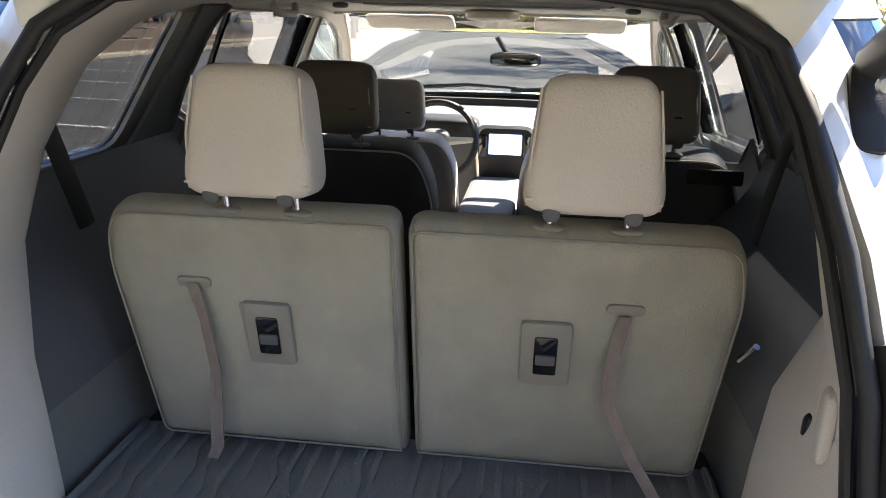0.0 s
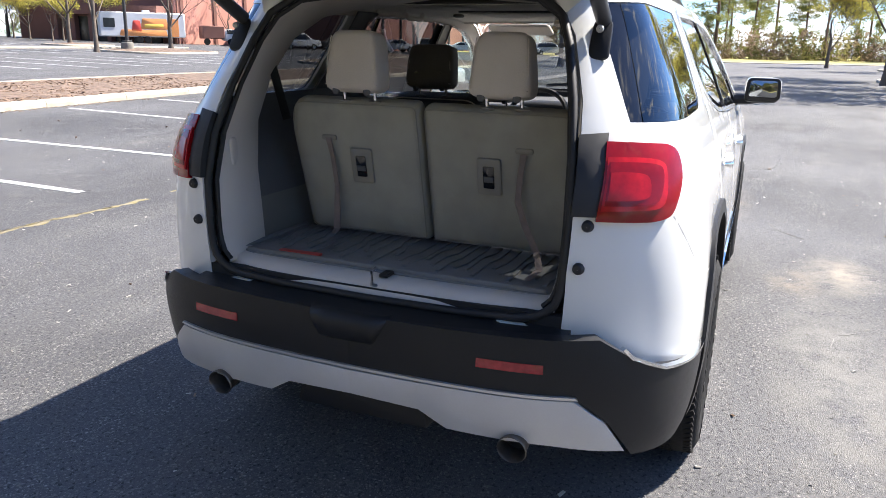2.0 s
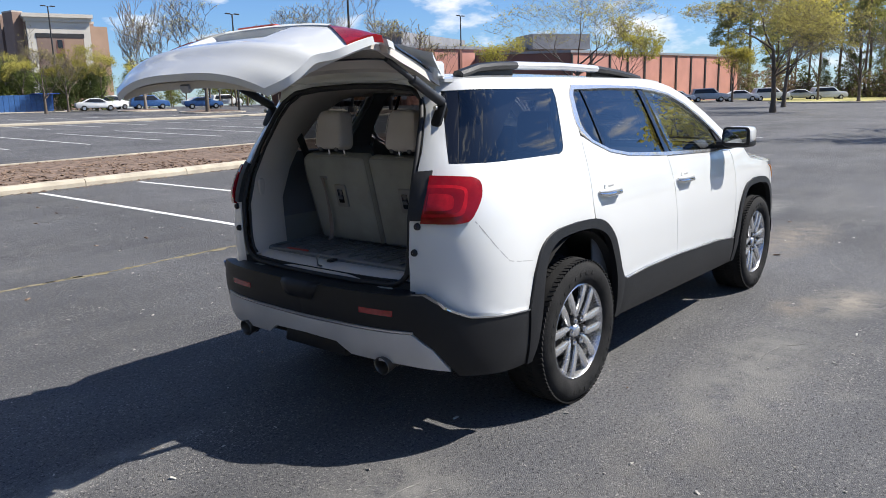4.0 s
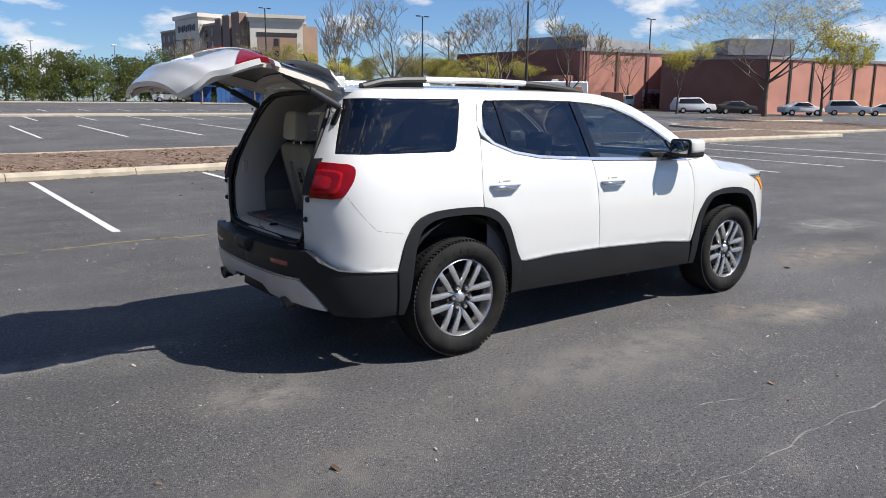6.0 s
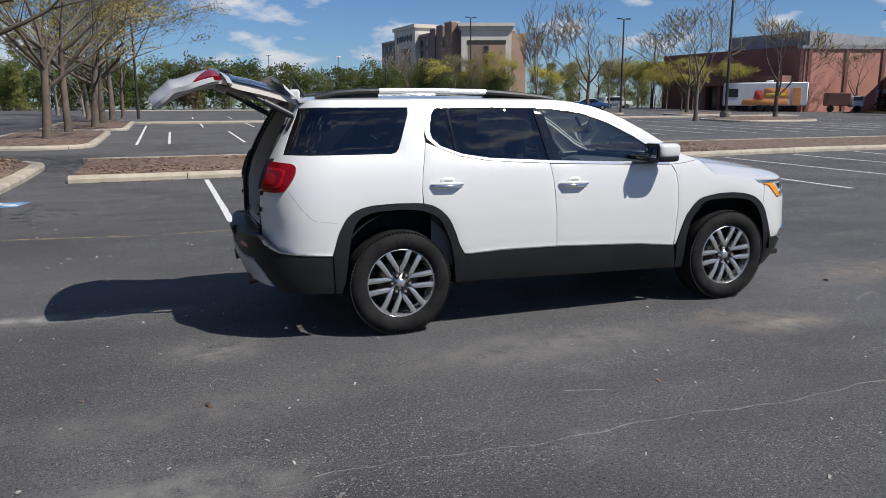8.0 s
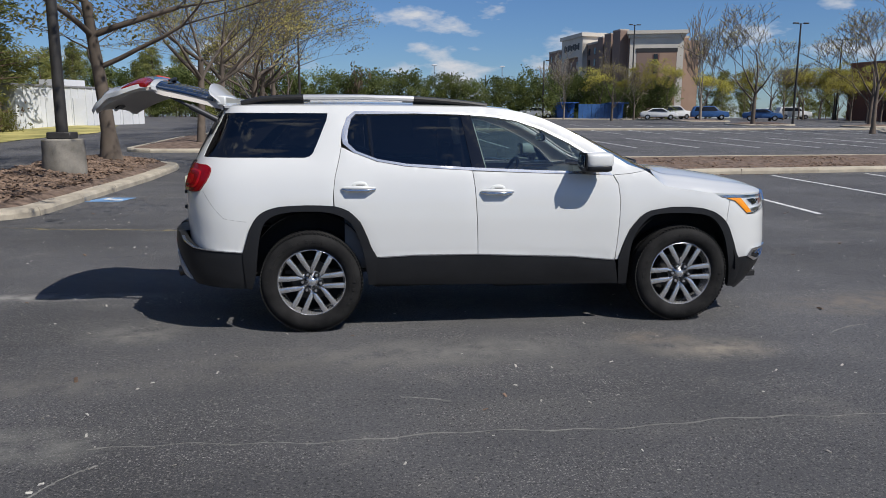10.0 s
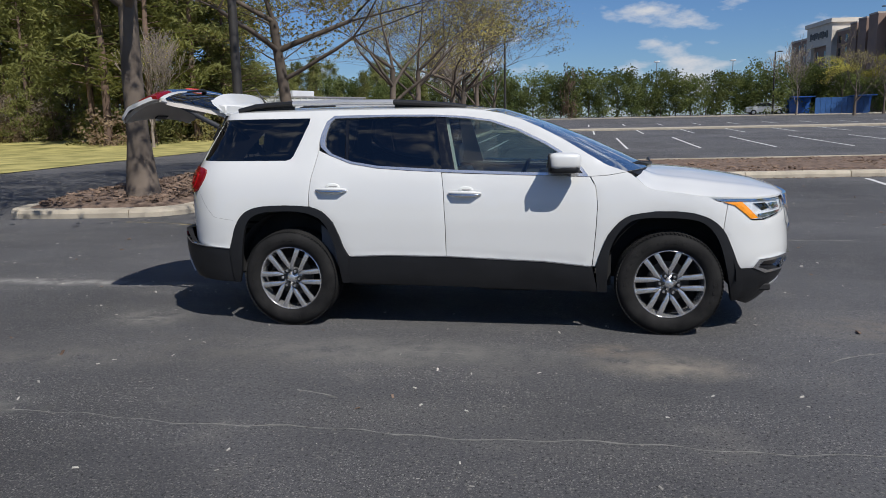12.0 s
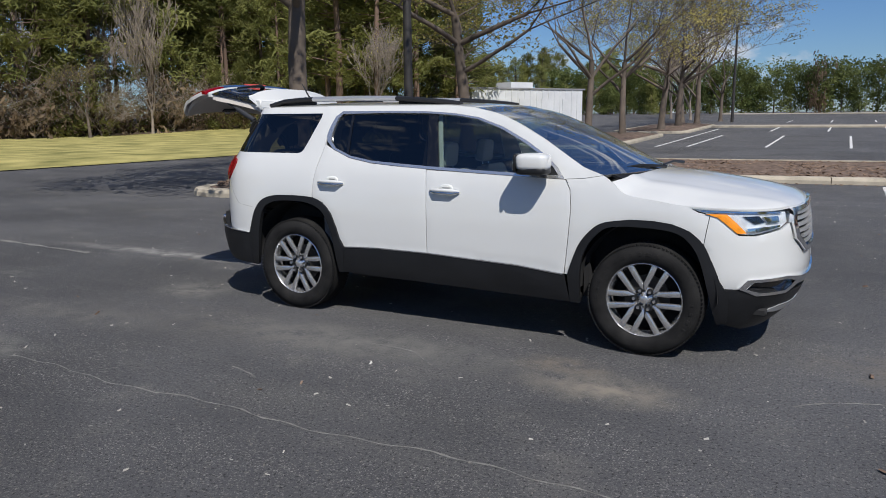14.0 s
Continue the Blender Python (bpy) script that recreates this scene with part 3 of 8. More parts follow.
strip("dust_seam", [(-6.5 + i * 0.2, 0.1 + 0.05 * math.sin(i * 0.4)) for i in range(14)], 0.05, DUST_SEAM, "pale dusty scrape on the asphalt", "ground joint", wobble=0.8)

# blue accessible-bay mark
sign = slab([(-0.4, -0.32), (0.25, -0.35), (0.38, 0.28), (-0.2, 0.36)], 0.006, 0.001, pose(-4.2, 8.5, 0.007))
tagged(part("accessible_bay_mark", sign, BLUE_SIGN, smooth=False), "worn blue accessible bay mark painted on asphalt", "road marking", kind="structure")
for k, (px, py, sx, sy) in enumerate(((-4.15, 8.45, 0.32, 0.08), (-4.27, 8.6, 0.09, 0.28), (-4.05, 8.33, 0.22, 0.07))):
    tagged(part("accessible_bay_symbol", block((sx, sy, 0.006), (px, py, 0.011)), PAINT_LINE, smooth=False), "worn white symbol strokes on the bay mark", "road marking", kind="structure")


def kerb(name, points, label, width=0.32, height=0.15, length=3.0):
    """A kerb of separate cast stones along a line of points."""
    top = tagged(empty(name), label, "kerb", kind="structure")
    prof = [(0, -0.05), (0.0, height * 0.55), (0.03, height * 0.93), (0.07, height), (width, height), (width, -0.05)]
    pts = [Vector(p) for p in points]
    run = []
    for a, b in zip(pts, pts[1:]):
        k = max(1, int((b - a).length / 0.4))
        run += [a.lerp(b, i / k) for i in range(k)]
    run.append(pts[-1])
    per = max(1, int(length / max(0.1, (run[1] - run[0]).length)))
    for s in range(0, len(run) - 1, per):
        piece = run[s:s + per + 1]
        vs, m = [], len(piece)
        for i, p in enumerate(piece):
            g = s + i
            d = (run[min(g + 1, len(run) - 1)] - run[max(g - 1, 0)]).normalized()
            nrm = Vector((-d.y, d.x))
            shift = d * (0.008 if i == 0 else -0.008 if i == m - 1 else 0)
            for w, h in prof:
                q = p + nrm * w + shift
                vs.append((q.x, q.y, ground_z(q.x, q.y) + h))
        k = len(prof)
        fs = [(i * k + j, i * k + j + 1, (i + 1) * k + j + 1, (i + 1) * k + j) for i in range(m - 1) for j in range(k - 1)]
        fs += [tuple(range(k))[::-1], tuple(range((m - 1) * k, m * k))]
        part("kerb_stone", mesh_of("kerb_stone", vs, fs, CONCRETE, False), parent=top)
    return top


# median with its mulch, in front of the second lot
front_edge = [(float(x), kerb_y(x)) for x in np.arange(-3.6, 37, 1.0)]
kerb("kerb_front", front_edge, "weathered tan concrete kerb along the median")
back = [(36, 19.6), (20, 19.5), (14, 19.2), (6, 18.3), (0, 17.8), (-3.6, 17.8)]
patch("mulch_median", [(x, y + 0.3) for x, y in front_edge] + back, MULCH, 0.1, "reddish-brown bark mulch on the median", "mulch", 0.9, 0.03, 0.025)
kerb("kerb_back", [(36, 19.75), (20, 19.65), (14, 19.35), (6, 18.45), (0, 17.95), (-3.8, 17.95)], "far kerb of the median", 0.2, 0.13)
# island round the near trees
ISLAND = rounded([(-4.6, 5.6), (-8.1, 5.15), (-8.6, 17.5), (-4.5, 17.5)], [0.9, 1.2, 1.8, 1.8], 6)
ISLAND_RIM = [(a[0] + (b[0] - a[0]) * k / 6, a[1] + (b[1] - a[1]) * k / 6) for a, b in zip(inset(ISLAND, 0.25), inset(ISLAND, 0.25)[1:] + inset(ISLAND, 0.25)[:1]) for k in range(6)]
kerb("kerb_island", ISLAND[::-1] + [ISLAND[-1]], "weathered concrete kerb round the tree island")
patch("mulch_island", inset(ISLAND, 0.25), MULCH, 0.12, "bark mulch with roots on the tree island", "mulch", 0.5, 0.42, 0.04)
for nm, cx, cy, sx, sy in (("mulch_island_b", -6.2, 29.5, 2.2, 6.0), ("mulch_island_c", -5.6, 43.5, 2.2, 6.5), ("mulch_island_d", 44.0, 21.5, 8.0, 5.0), ("mulch_island_e", 57, 31, 5.0, 3.4), ("mulch_island_f", 42, 41, 4.2, 3), ("mulch_island_g", 40, 62, 3, 2.4), ("mulch_island_h", 41, 76, 3, 2), ("mulch_island_i", 48, 56, 3, 2), ("mulch_island_j", 66, -12, 6, 2.5), ("mulch_island_k", 38, -8.5, 6, 2.2), ("mulch_island_l", 99.5, 12.3, 3, 2)):
    out = rounded([(cx - sx, cy - sy), (cx + sx, cy - sy), (cx + sx, cy + sy), (cx - sx, cy + sy)], min(sx, sy) * 0.8, 6)
    kerb(nm.replace("mulch", "kerb"), out + [out[0]], "concrete kerb round a planted island", 0.25, 0.14)
    patch(nm, inset(out, 0.2), MULCH, 0.11, "bark mulch on a planted island", "mulch", 1.2, 0.2, 0.04)
strip("median_walk", [(-8, 47.5), (20, 48.5), (55, 51)], 2.4, CONCRETE, "pale concrete strip between rows of bays", "pavement", 0.1)
strip("median_walk", [(-8, 88), (40, 86)], 2.0, CONCRETE, "pale concrete edge before the hedge", "pavement", 0.08)
strip("sidewalk", [(90, 24), (93, 8), (101, -28), (116, -88)], 2.2, CONCRETE, "pale concrete path at the lot's far edge", "pavement", 0.08)


def chips(name, outline, count, size, mat, lift, label, category, mound=0.0, ring=()):
    """Loose bits lying on a surface, joined."""
    rng = random.Random(7)
    xs, ys = [p[0] for p in outline], [p[1] for p in outline]
    vs, fs = [], []
    while len(fs) < count * 6:
        x, y = rng.uniform(min(xs), max(xs)), rng.uniform(min(ys), max(ys))
        if not inside((x, y), outline):
            continue
        s = size * rng.uniform(0.4, 1.4)
        if mound:
            lift = 0.12 + mound * min(1, min(math.dist((x, y), q) for q in ring) / 2.5) ** 0.7
        m = pose(x, y, ground_z(x, y) + lift + s * 0.12, rng.uniform(-25, 25), rng.uniform(-25, 25), rng.uniform(0, 360))
        b = len(vs)
        for c in ((-1, -0.4, -0.15), (1, -0.35, -0.15), (0.9, 0.4, -0.15), (-0.8, 0.5, -0.15), (-0.8, -0.3, 0.15), (0.8, -0.3, 0.18), (0.7, 0.3, 0.14), (-0.7, 0.35, 0.2)):
            vs.append(m @ (Vector(c) * s * 0.5))
        fs += [(b, b + 3, b + 2, b + 1), (b + 4, b + 5, b + 6, b + 7), (b, b + 1, b + 5, b + 4), (b + 1, b + 2, b + 6, b + 5), (b + 2, b + 3, b + 7, b + 6), (b + 3, b, b + 4, b + 7)]
    tagged(part(name, mesh_of(name, vs, fs, mat, False)), label, category, kind="stuff")


chips("mulch_chips", [(x, y + 0.4) for x, y in front_edge[:22]] + [(18, 18.8), (12, 18.6), (5, 17.9), (-3, 17.4)], 3500, 0.1, CHIP, 0.11, "loose bark chips on the median", "mulch")
chips("island_chips", inset(ISLAND, 0.5), 3000, 0.12, CHIP, 0.12, "loose bark chips on the tree island", "mulch", 0.42, ISLAND_RIM)
chips("gravel", [(-6, -6), (9, -6), (9, 9), (-6, 9)], 900, 0.024, PALE_STONE, 0.002, "small pale stones and bits lying on the asphalt", "gravel")
chips("dry_leaves", [(-6, -5.5), (8, -5.5), (8, 11), (-6, 11)], 110, 0.045, CHIP, 0.003, "a few dry leaves scattered on the asphalt", "leaves")
chips("gutter_litter", [(x, y - 0.3) for x, y in front_edge[:18]] + [(13, 13.6), (-3, 12.3)], 500, 0.05, CHIP, 0.004, "leaf litter in the gutter", "leaves")
chips("fine_grit", [(-4.5, -5.8), (6.5, -5.8), (6.5, 4), (-4.5, 4)], 3200, 0.012, STONE, 0.001, "fine grit scattered on the asphalt", "gravel")

# ---- the car: its outer surface ----
HALF_WIDTH = smooth_curve([(0.15, 0.84), (0.33, 0.905), (0.45, 0.93), (0.6, 0.941), (0.8, 0.938), (0.95, 0.925), (1.07, 0.905), (1.15, 0.885), (1.3, 0.825), (1.45, 0.762), (1.6, 0.692), (1.66, 0.655), (1.72, 0.6)])
REAR_X = smooth_curve([(0.15, -0.8), (0.36, -0.93), (0.6, -0.95), (0.78, -0.955), (0.95, -0.965), (1.05, -0.965), (1.15, -0.945), (1.29, -0.885), (1.45, -0.785), (1.6, -0.69), (1.68, -0.66)])
BUMPER_X = smooth_curve([(0.15, -0.84), (0.36, -0.985), (0.5, -1.03), (0.65, -1.05), (0.8, -1.045), (1.0, -1.04), (1.7, -0.7)])
FRONT_X = smooth_curve([(0.15, 3.55), (0.2, 3.6), (0.3, 3.7), (0.46, 3.79), (0.58, 3.815), (0.7, 3.805), (0.85, 3.795), (0.95, 3.775), (1.0, 3.76), (1.05, 3.73), (1.25, 3.65), (1.7, 3.6)])
REAR_START, FRONT_START, REAR_POWER, FRONT_POWER = -0.35, 2.9, 3.6, 3.0


def arc_table(a, b, power):
    phi = np.linspace(0, math.pi / 2, 400)
    x, y = a * np.sin(phi) ** (2 / power), b * np.cos(phi) ** (2 / power)
    s = np.r_[0, np.cumsum(np.hypot(np.diff(x), np.diff(y)))]
    return phi, s


REAR_PHI, REAR_S = arc_table(0.61, 0.92, REAR_POWER)
FRONT_PHI, FRONT_S = arc_table(0.9, 0.92, FRONT_POWER)


def body(u, z, off=0.0, bumper=False):
    """The car's skin: u runs along the side as x does and wraps round the corners; z is height. off: metres outwards."""
    u, z = np.asarray(u, float), np.asarray(z, float)
    w = HALF_WIDTH(z)
    pr = np.interp(REAR_START - u, REAR_S, REAR_PHI)
    pf = np.interp(u - FRONT_START, FRONT_S, FRONT_PHI)
    ra = REAR_START - (BUMPER_X if bumper else REAR_X)(z)
    fa = FRONT_X(z) - FRONT_START
    x = np.where(u < REAR_START, REAR_START - ra * np.sin(pr) ** (2 / REAR_POWER), np.where(u > FRONT_START, FRONT_START + fa * np.sin(pf) ** (2 / FRONT_POWER), u))
    y = np.where(u < REAR_START, w * np.cos(pr) ** (2 / REAR_POWER), np.where(u > FRONT_START, w * np.cos(pf) ** (2 / FRONT_POWER), w))
    p = np.stack([x, -y, z], -1)
    if np.any(np.asarray(off) != 0):
        e = 0.012
        a = body(u + e, z, 0, bumper) - body(u - e, z, 0, bumper)
        b = body(u, z + e, 0, bumper) - body(u, z - e, 0, bumper)
        nrm = np.cross(a, b)
        nrm /= np.linalg.norm(nrm, axis=-1, keepdims=True) + 1e-9
        p = p + nrm * np.asarray(off)[..., None] if np.ndim(off) else p + nrm * off
    return p


def at(*c, bumper=False):
    """A point of an outline as (u, z): (x, z) on the side, ('r', y, z) at the rear, ('f', y, z) in front."""
    if c[0] == "r":
        k = min(1.0, c[1] / float(HALF_WIDTH(c[2])))
        return (REAR_START - float(np.interp(math.acos(k ** (REAR_POWER / 2)), REAR_PHI, REAR_S)), c[2])
    if c[0] == "f":
        k = min(1.0, c[1] / float(HALF_WIDTH(c[2])))
        return (FRONT_START + float(np.interp(math.acos(k ** (FRONT_POWER / 2)), FRONT_PHI, FRONT_S)), c[2])
    x, z = c
    if x < REAR_START:
        k = min(1.0, (REAR_START - x) / (REAR_START - float((BUMPER_X if bumper else REAR_X)(z))))
        return (REAR_START - float(np.interp(math.asin(k ** (REAR_POWER / 2)), REAR_PHI, REAR_S)), z)
    if x > FRONT_START:
        k = min(1.0, (x - FRONT_START) / (float(FRONT_X(z)) - FRONT_START))
        return (FRONT_START + float(np.interp(math.asin(k ** (FRONT_POWER / 2)), FRONT_PHI, FRONT_S)), z)
    return (x, z)


def outline(pts, bumper=False):
    return [at(*p, bumper=bumper) for p in pts]


def panel_mesh(name, poly, mat, holes=(), step=0.045, off=0.0, depth=0.02, bumper=False, side=-1, gap=0.0):
    """A panel of the skin with that outline (u, z), curved as the body, with turned-in edges."""
    from mathutils import geometry
    if gap:
        poly = inset(poly, gap)

    def dense(pl):
        out = []
        for a, b in zip(pl, pl[1:] + pl[:1]):
            k = max(1, int(math.dist(a, b) / step))
            out += [(a[0] + (b[0] - a[0]) * i / k, a[1] + (b[1] - a[1]) * i / k) for i in range(k)]
        return out
    loops = [dense(poly)] + [dense(h) for h in holes]
    pts, edges = [], []
    for lp in loops:
        s = len(pts)
        pts += [Vector(p) for p in lp]
        edges += [(s + i, s + (i + 1) % len(lp)) for i in range(len(lp))]
    rim = np.array([tuple(p) for p in pts])
    lo, hi = np.min(np.array(poly), 0), np.max(np.array(poly), 0)
    for gx in np.arange(lo[0] + step / 2, hi[0], step):
        for gz in np.arange(lo[1] + step / 2, hi[1], step):
            if np.min(np.abs(rim - (gx, gz)).max(1)) > step * 0.45 and inside((gx, gz), loops[0]) and not any(inside((gx, gz), h) for h in loops[1:]):
                pts.append(Vector((gx, gz)))
    vs, _, fs, *_ = geometry.delaunay_2d_cdt(pts, edges, [], 1, 1e-6)
    keep = []
    for f in fs:
        c = (sum(vs[i].x for i in f) / len(f), sum(vs[i].y for i in f) / len(f))
        if inside(c, loops[0]) and not any(inside(c, h) for h in loops[1:]):
            keep.append(list(f))
    uz = np.array([(v.x, v.y) for v in vs])
    o = np.full(len(uz), off)
    count = {}
    for f in keep:
        for a, b in zip(f, f[1:] + f[:1]):
            count[(a, b)] = 1
    border = [(a, b) for a, b in count if (b, a) not in count]
    for a, b in border:
        o[a] = o[b] = off - min(0.003, depth * 0.2)
    xyz = body(uz[:, 0], uz[:, 1], o, bumper)
    low = body(uz[:, 0], uz[:, 1], o - depth, bumper)
    verts = [tuple(p) for p in xyz]
    back = {}
    faces = keep
    for a, b in border:
        for k in (a, b):
            if k not in back:
                back[k] = len(verts)
                verts.append(tuple(low[k]))
        faces.append([b, a, back[a], back[b]])
    if side > 0:
        verts = [(x, -y, z) for x, y, z in verts]
        faces = [f[::-1] for f in faces]
    me = mesh_of(name, verts, faces, mat)
    me.set_sharp_from_angle(angle=radians(42))
    return me


def panel(name, poly, mat, parent, label="", both=True, **k):
    obs = []
    for side in ((-1, 1) if both else (-1,)):
        obs.append(part(name, panel_mesh(name, poly, mat, side=side, **k), None, parent, label))
    return obs


def clip(poly, a, b):
    """The part of a polygon that lies left of the line from a to b."""
    def s(p):
        return (b[0] - a[0]) * (p[1] - a[1]) - (b[1] - a[1]) * (p[0] - a[0])
    out = []
    for p, q in zip(poly, poly[1:] + poly[:1]):
        if s(p) >= 0:
            out.append(p)
        if (s(p) >= 0) != (s(q) >= 0):
            t = s(p) / (s(p) - s(q))
            out.append((p[0] + (q[0] - p[0]) * t, p[1] + (q[1] - p[1]) * t))
    return out


def flow(pts, k=4):
    """A smooth line through the points."""
    out = []
    for i in range(len(pts) - 1):
        p0, p1, p2, p3 = (Vector(pts[max(0, min(len(pts) - 1, i + d))]) for d in (-1, 0, 1, 2))
        for j in range(k):
            t = j / k
            q = 0.5 * (2 * p1 + (p2 - p0) * t + (2 * p0 - 5 * p1 + 4 * p2 - p3) * t * t + (3 * p1 - p0 - 3 * p2 + p3) * t ** 3)
            out.append((q.x, q.y))
    return out + [tuple(pts[-1])]


# outlines along the side, x and height
BELT = [(2.289, 1.155), (1.805, 1.170), (1.26, 1.193), (0.95, 1.21), (0.709, 1.228), (0.495, 1.264), (0.323, 1.329), (0.25, 1.39)]
WINDOW_REAR = [(0.236, 1.44), (0.245, 1.49), (0.28, 1.584), (0.338, 1.628)]
WINDOW_TOP = [(0.79, 1.627), (1.135, 1.62), (1.35, 1.606), (1.564, 1.575), (1.775, 1.505), (1.982, 1.404), (2.146, 1.303), (2.234, 1.228)]
GLASS_EDGE = [(0.345, 1.606), (0.79, 1.612), (1.135, 1.605), (1.35, 1.591), (1.56, 1.561), (1.765, 1.491), (1.965, 1.392), (2.125, 1.295), (2.2, 1.232), (2.245, 1.178), (1.805, 1.190), (1.26, 1.213), (0.95, 1.23), (0.713, 1.245), (0.504, 1.279), (0.345, 1.338), (0.288, 1.392), (0.28, 1.44), (0.29, 1.50), (0.312, 1.572)]
ROOF_EDGE = [(-0.55, 1.662), (-0.3, 1.669), (0.3, 1.672), (1.27, 1.668), (1.5, 1.650), (1.66, 1.618), (1.8, 1.572), (1.93, 1.515), (2.1, 1.427), (2.27, 1.325), (2.42, 1.236), (2.56, 1.188)]
ARCH_REAR = [(-0.486, 0.61), (-0.458, 0.70), (-0.431, 0.784), (-0.383, 0.865), (-0.316, 0.915), (-0.207, 0.944), (-0.015, 0.952), (0.172, 0.943), (0.282, 0.904), (0.365, 0.822), (0.413, 0.715), (0.444, 0.628), (0.484, 0.561)]
ARCH_REAR_IN = [(-0.43, 0.34), (-0.40, 0.45), (-0.37, 0.68), (-0.328, 0.82), (-0.252, 0.88), (-0.144, 0.903), (0.048, 0.906), (0.172, 0.888), (0.281, 0.834), (0.341, 0.733), (0.387, 0.59), (0.42, 0.35)]
ARCH_FRONT = [(2.343, 0.503), (2.381, 0.624), (2.429, 0.738), (2.51, 0.834), (2.593, 0.881), (2.758, 0.906), (2.9, 0.906), (3.02, 0.893), (3.135, 0.852), (3.224, 0.772), (3.283, 0.651), (3.327, 0.541), (3.358, 0.492)]
ARCH_FRONT_IN = [(2.427, 0.31), (2.433, 0.56), (2.471, 0.70), (2.552, 0.808), (2.635, 0.852), (2.8, 0.862), (3.008, 0.849), (3.115, 0.803), (3.193, 0.697), (3.248, 0.523), (3.31, 0.25)]
DOOR_REAR = [(0.236, 1.37), (0.217, 1.279), (0.187, 1.155), (0.172, 1.031)]
DOOR_MID = [(1.208, 1.191), (1.224, 1.059), (1.238, 0.808), (1.243, 0.57)]
DOOR_FRONT = [(2.297, 1.155), (2.337, 1.085), (2.352, 0.961), (2.344, 0.795), (2.331, 0.625), (2.318, 0.505)]
SILL_TOP = [(0.484, 0.561), (0.784, 0.574), (1.243, 0.57), (1.972, 0.54), (2.318, 0.505)]
HOOD_CUT = [(2.56, 1.188), (2.6, 1.165), (2.657, 1.113), (2.718, 1.068), (2.924, 1.036), (3.113, 1.012)]
BUMPER_TOP = [("r", 0.592, 0.74), (-0.945, 0.745), (-0.915, 0.692), (-0.834, 0.645), (-0.688, 0.626), (-0.486, 0.61)]

car = tagged(empty("suv_car"), "white SUV with black lower cladding and raised tailgate on asphalt", "car")

quarter_hole = outline([("r", 0.56, 1.61), (-0.52, 1.615), (0.139, 1.614), (0.133, 1.57), (0.063, 1.398), (0.03, 1.325), (0.008, 1.302), (-0.028, 1.291), (-0.6, 1.293), ("r", 0.71, 1.297)])
side_poly = outline(BUMPER_TOP + ARCH_REAR[1:8] + [(0.172, 1.031)] + DOOR_REAR[::-1][1:] + WINDOW_REAR + WINDOW_TOP + [(2.289, 1.155), (2.43, 1.165), (2.56, 1.188)] + ROOF_EDGE[::-1][1:]
                    + [("r", 0.5, 1.655), ("r", 0.47, 1.61), ("r", 0.53, 1.52), ("r", 0.585, 1.35), ("r", 0.605, 1.2), ("r", 0.605, 1.05), ("r", 0.598, 0.9)])
panel("quarter_panel", side_poly, WHITE_PAINT, car, holes=[quarter_hole], gap=0.0015)
panel("rear_door", outline(DOOR_REAR[::-1] + BELT[::-1][1:6] + DOOR_MID + SILL_TOP[:2][::-1] + ARCH_REAR[8:12][::-1] + [(0.178, 0.943)]), WHITE_PAINT, car, gap=0.0025)
panel("front_door", outline(DOOR_MID[::-1] + BELT[:2][::-1] + [(2.289, 1.157)] + DOOR_FRONT + [(1.972, 0.54)]), WHITE_PAINT, car, gap=0.0025)
panel("front_fender", outline([(2.3, 1.157), (2.43, 1.165)] + HOOD_CUT + [(3.177, 0.978), (3.25, 0.962), (3.235, 0.86), (3.224, 0.772)] + ARCH_FRONT[2:9][::-1] + [(2.381, 0.624), (2.343, 0.503)] + DOOR_FRONT[1:][::-1]), WHITE_PAINT, car, gap=0.0025)
panel("front_bumper_cover", outline([(3.224, 0.772), (3.235, 0.86), (3.25, 0.962), (3.308, 0.943), (3.423, 0.838), (3.516, 0.834), ("f", 0.68, 0.87), ("f", 0.61, 0.905), ("f", 0.585, 0.80), ("f", 0.44, 0.705), ("f", 0.0, 0.69), ("f", 0.0, 0.53), ("f", 0.5, 0.545), ("f", 0.66, 0.565), ("f", 0.81, 0.555), ("f", 0.84, 0.49), (3.358, 0.492), (3.327, 0.541), (3.283, 0.651)]), WHITE_PAINT, car, gap=0.002)

# black cladding

panel("wheel_arch_trim", outline(flow(ARCH_REAR_IN) + [(0.47, 0.35)] + flow(ARCH_REAR)[::-1] + [(-0.47, 0.34)]), BLACK_TRIM, car, off=0.014, depth=0.035)
panel("wheel_arch_trim", outline(flow(ARCH_FRONT_IN) + [(3.36, 0.25), (3.372, 0.48)] + flow(ARCH_FRONT)[::-1][1:] + [(2.36, 0.31)]), BLACK_TRIM, car, off=0.014, depth=0.035)
panel("sill_cladding", outline(SILL_TOP + [(2.36, 0.31), (1.25, 0.335), (0.47, 0.352)]), BLACK_TRIM, car, off=0.01, depth=0.03)
panel("sill_chrome_strip", outline([(0.5, 0.566), (0.784, 0.578), (1.243, 0.574), (1.972, 0.544), (2.31, 0.51), (2.31, 0.502), (1.972, 0.536), (1.243, 0.566), (0.784, 0.57), (0.5, 0.558)]), CHROME, car, off=0.014, depth=0.01)

# glazing
dlo = outline(GLASS_EDGE)
panel("window_chrome", outline(BELT + WINDOW_REAR + WINDOW_TOP), WINDOW_BRIGHT, car, "bright satin chrome window surround", holes=[dlo], off=0.004, depth=0.02)
q1 = clip(dlo, (0.452, 1.275), (0.431, 1.611))
mid = clip(clip(dlo, (0.437, 1.611), (0.478, 1.275)), (1.208, 1.195), (1.135, 1.62))
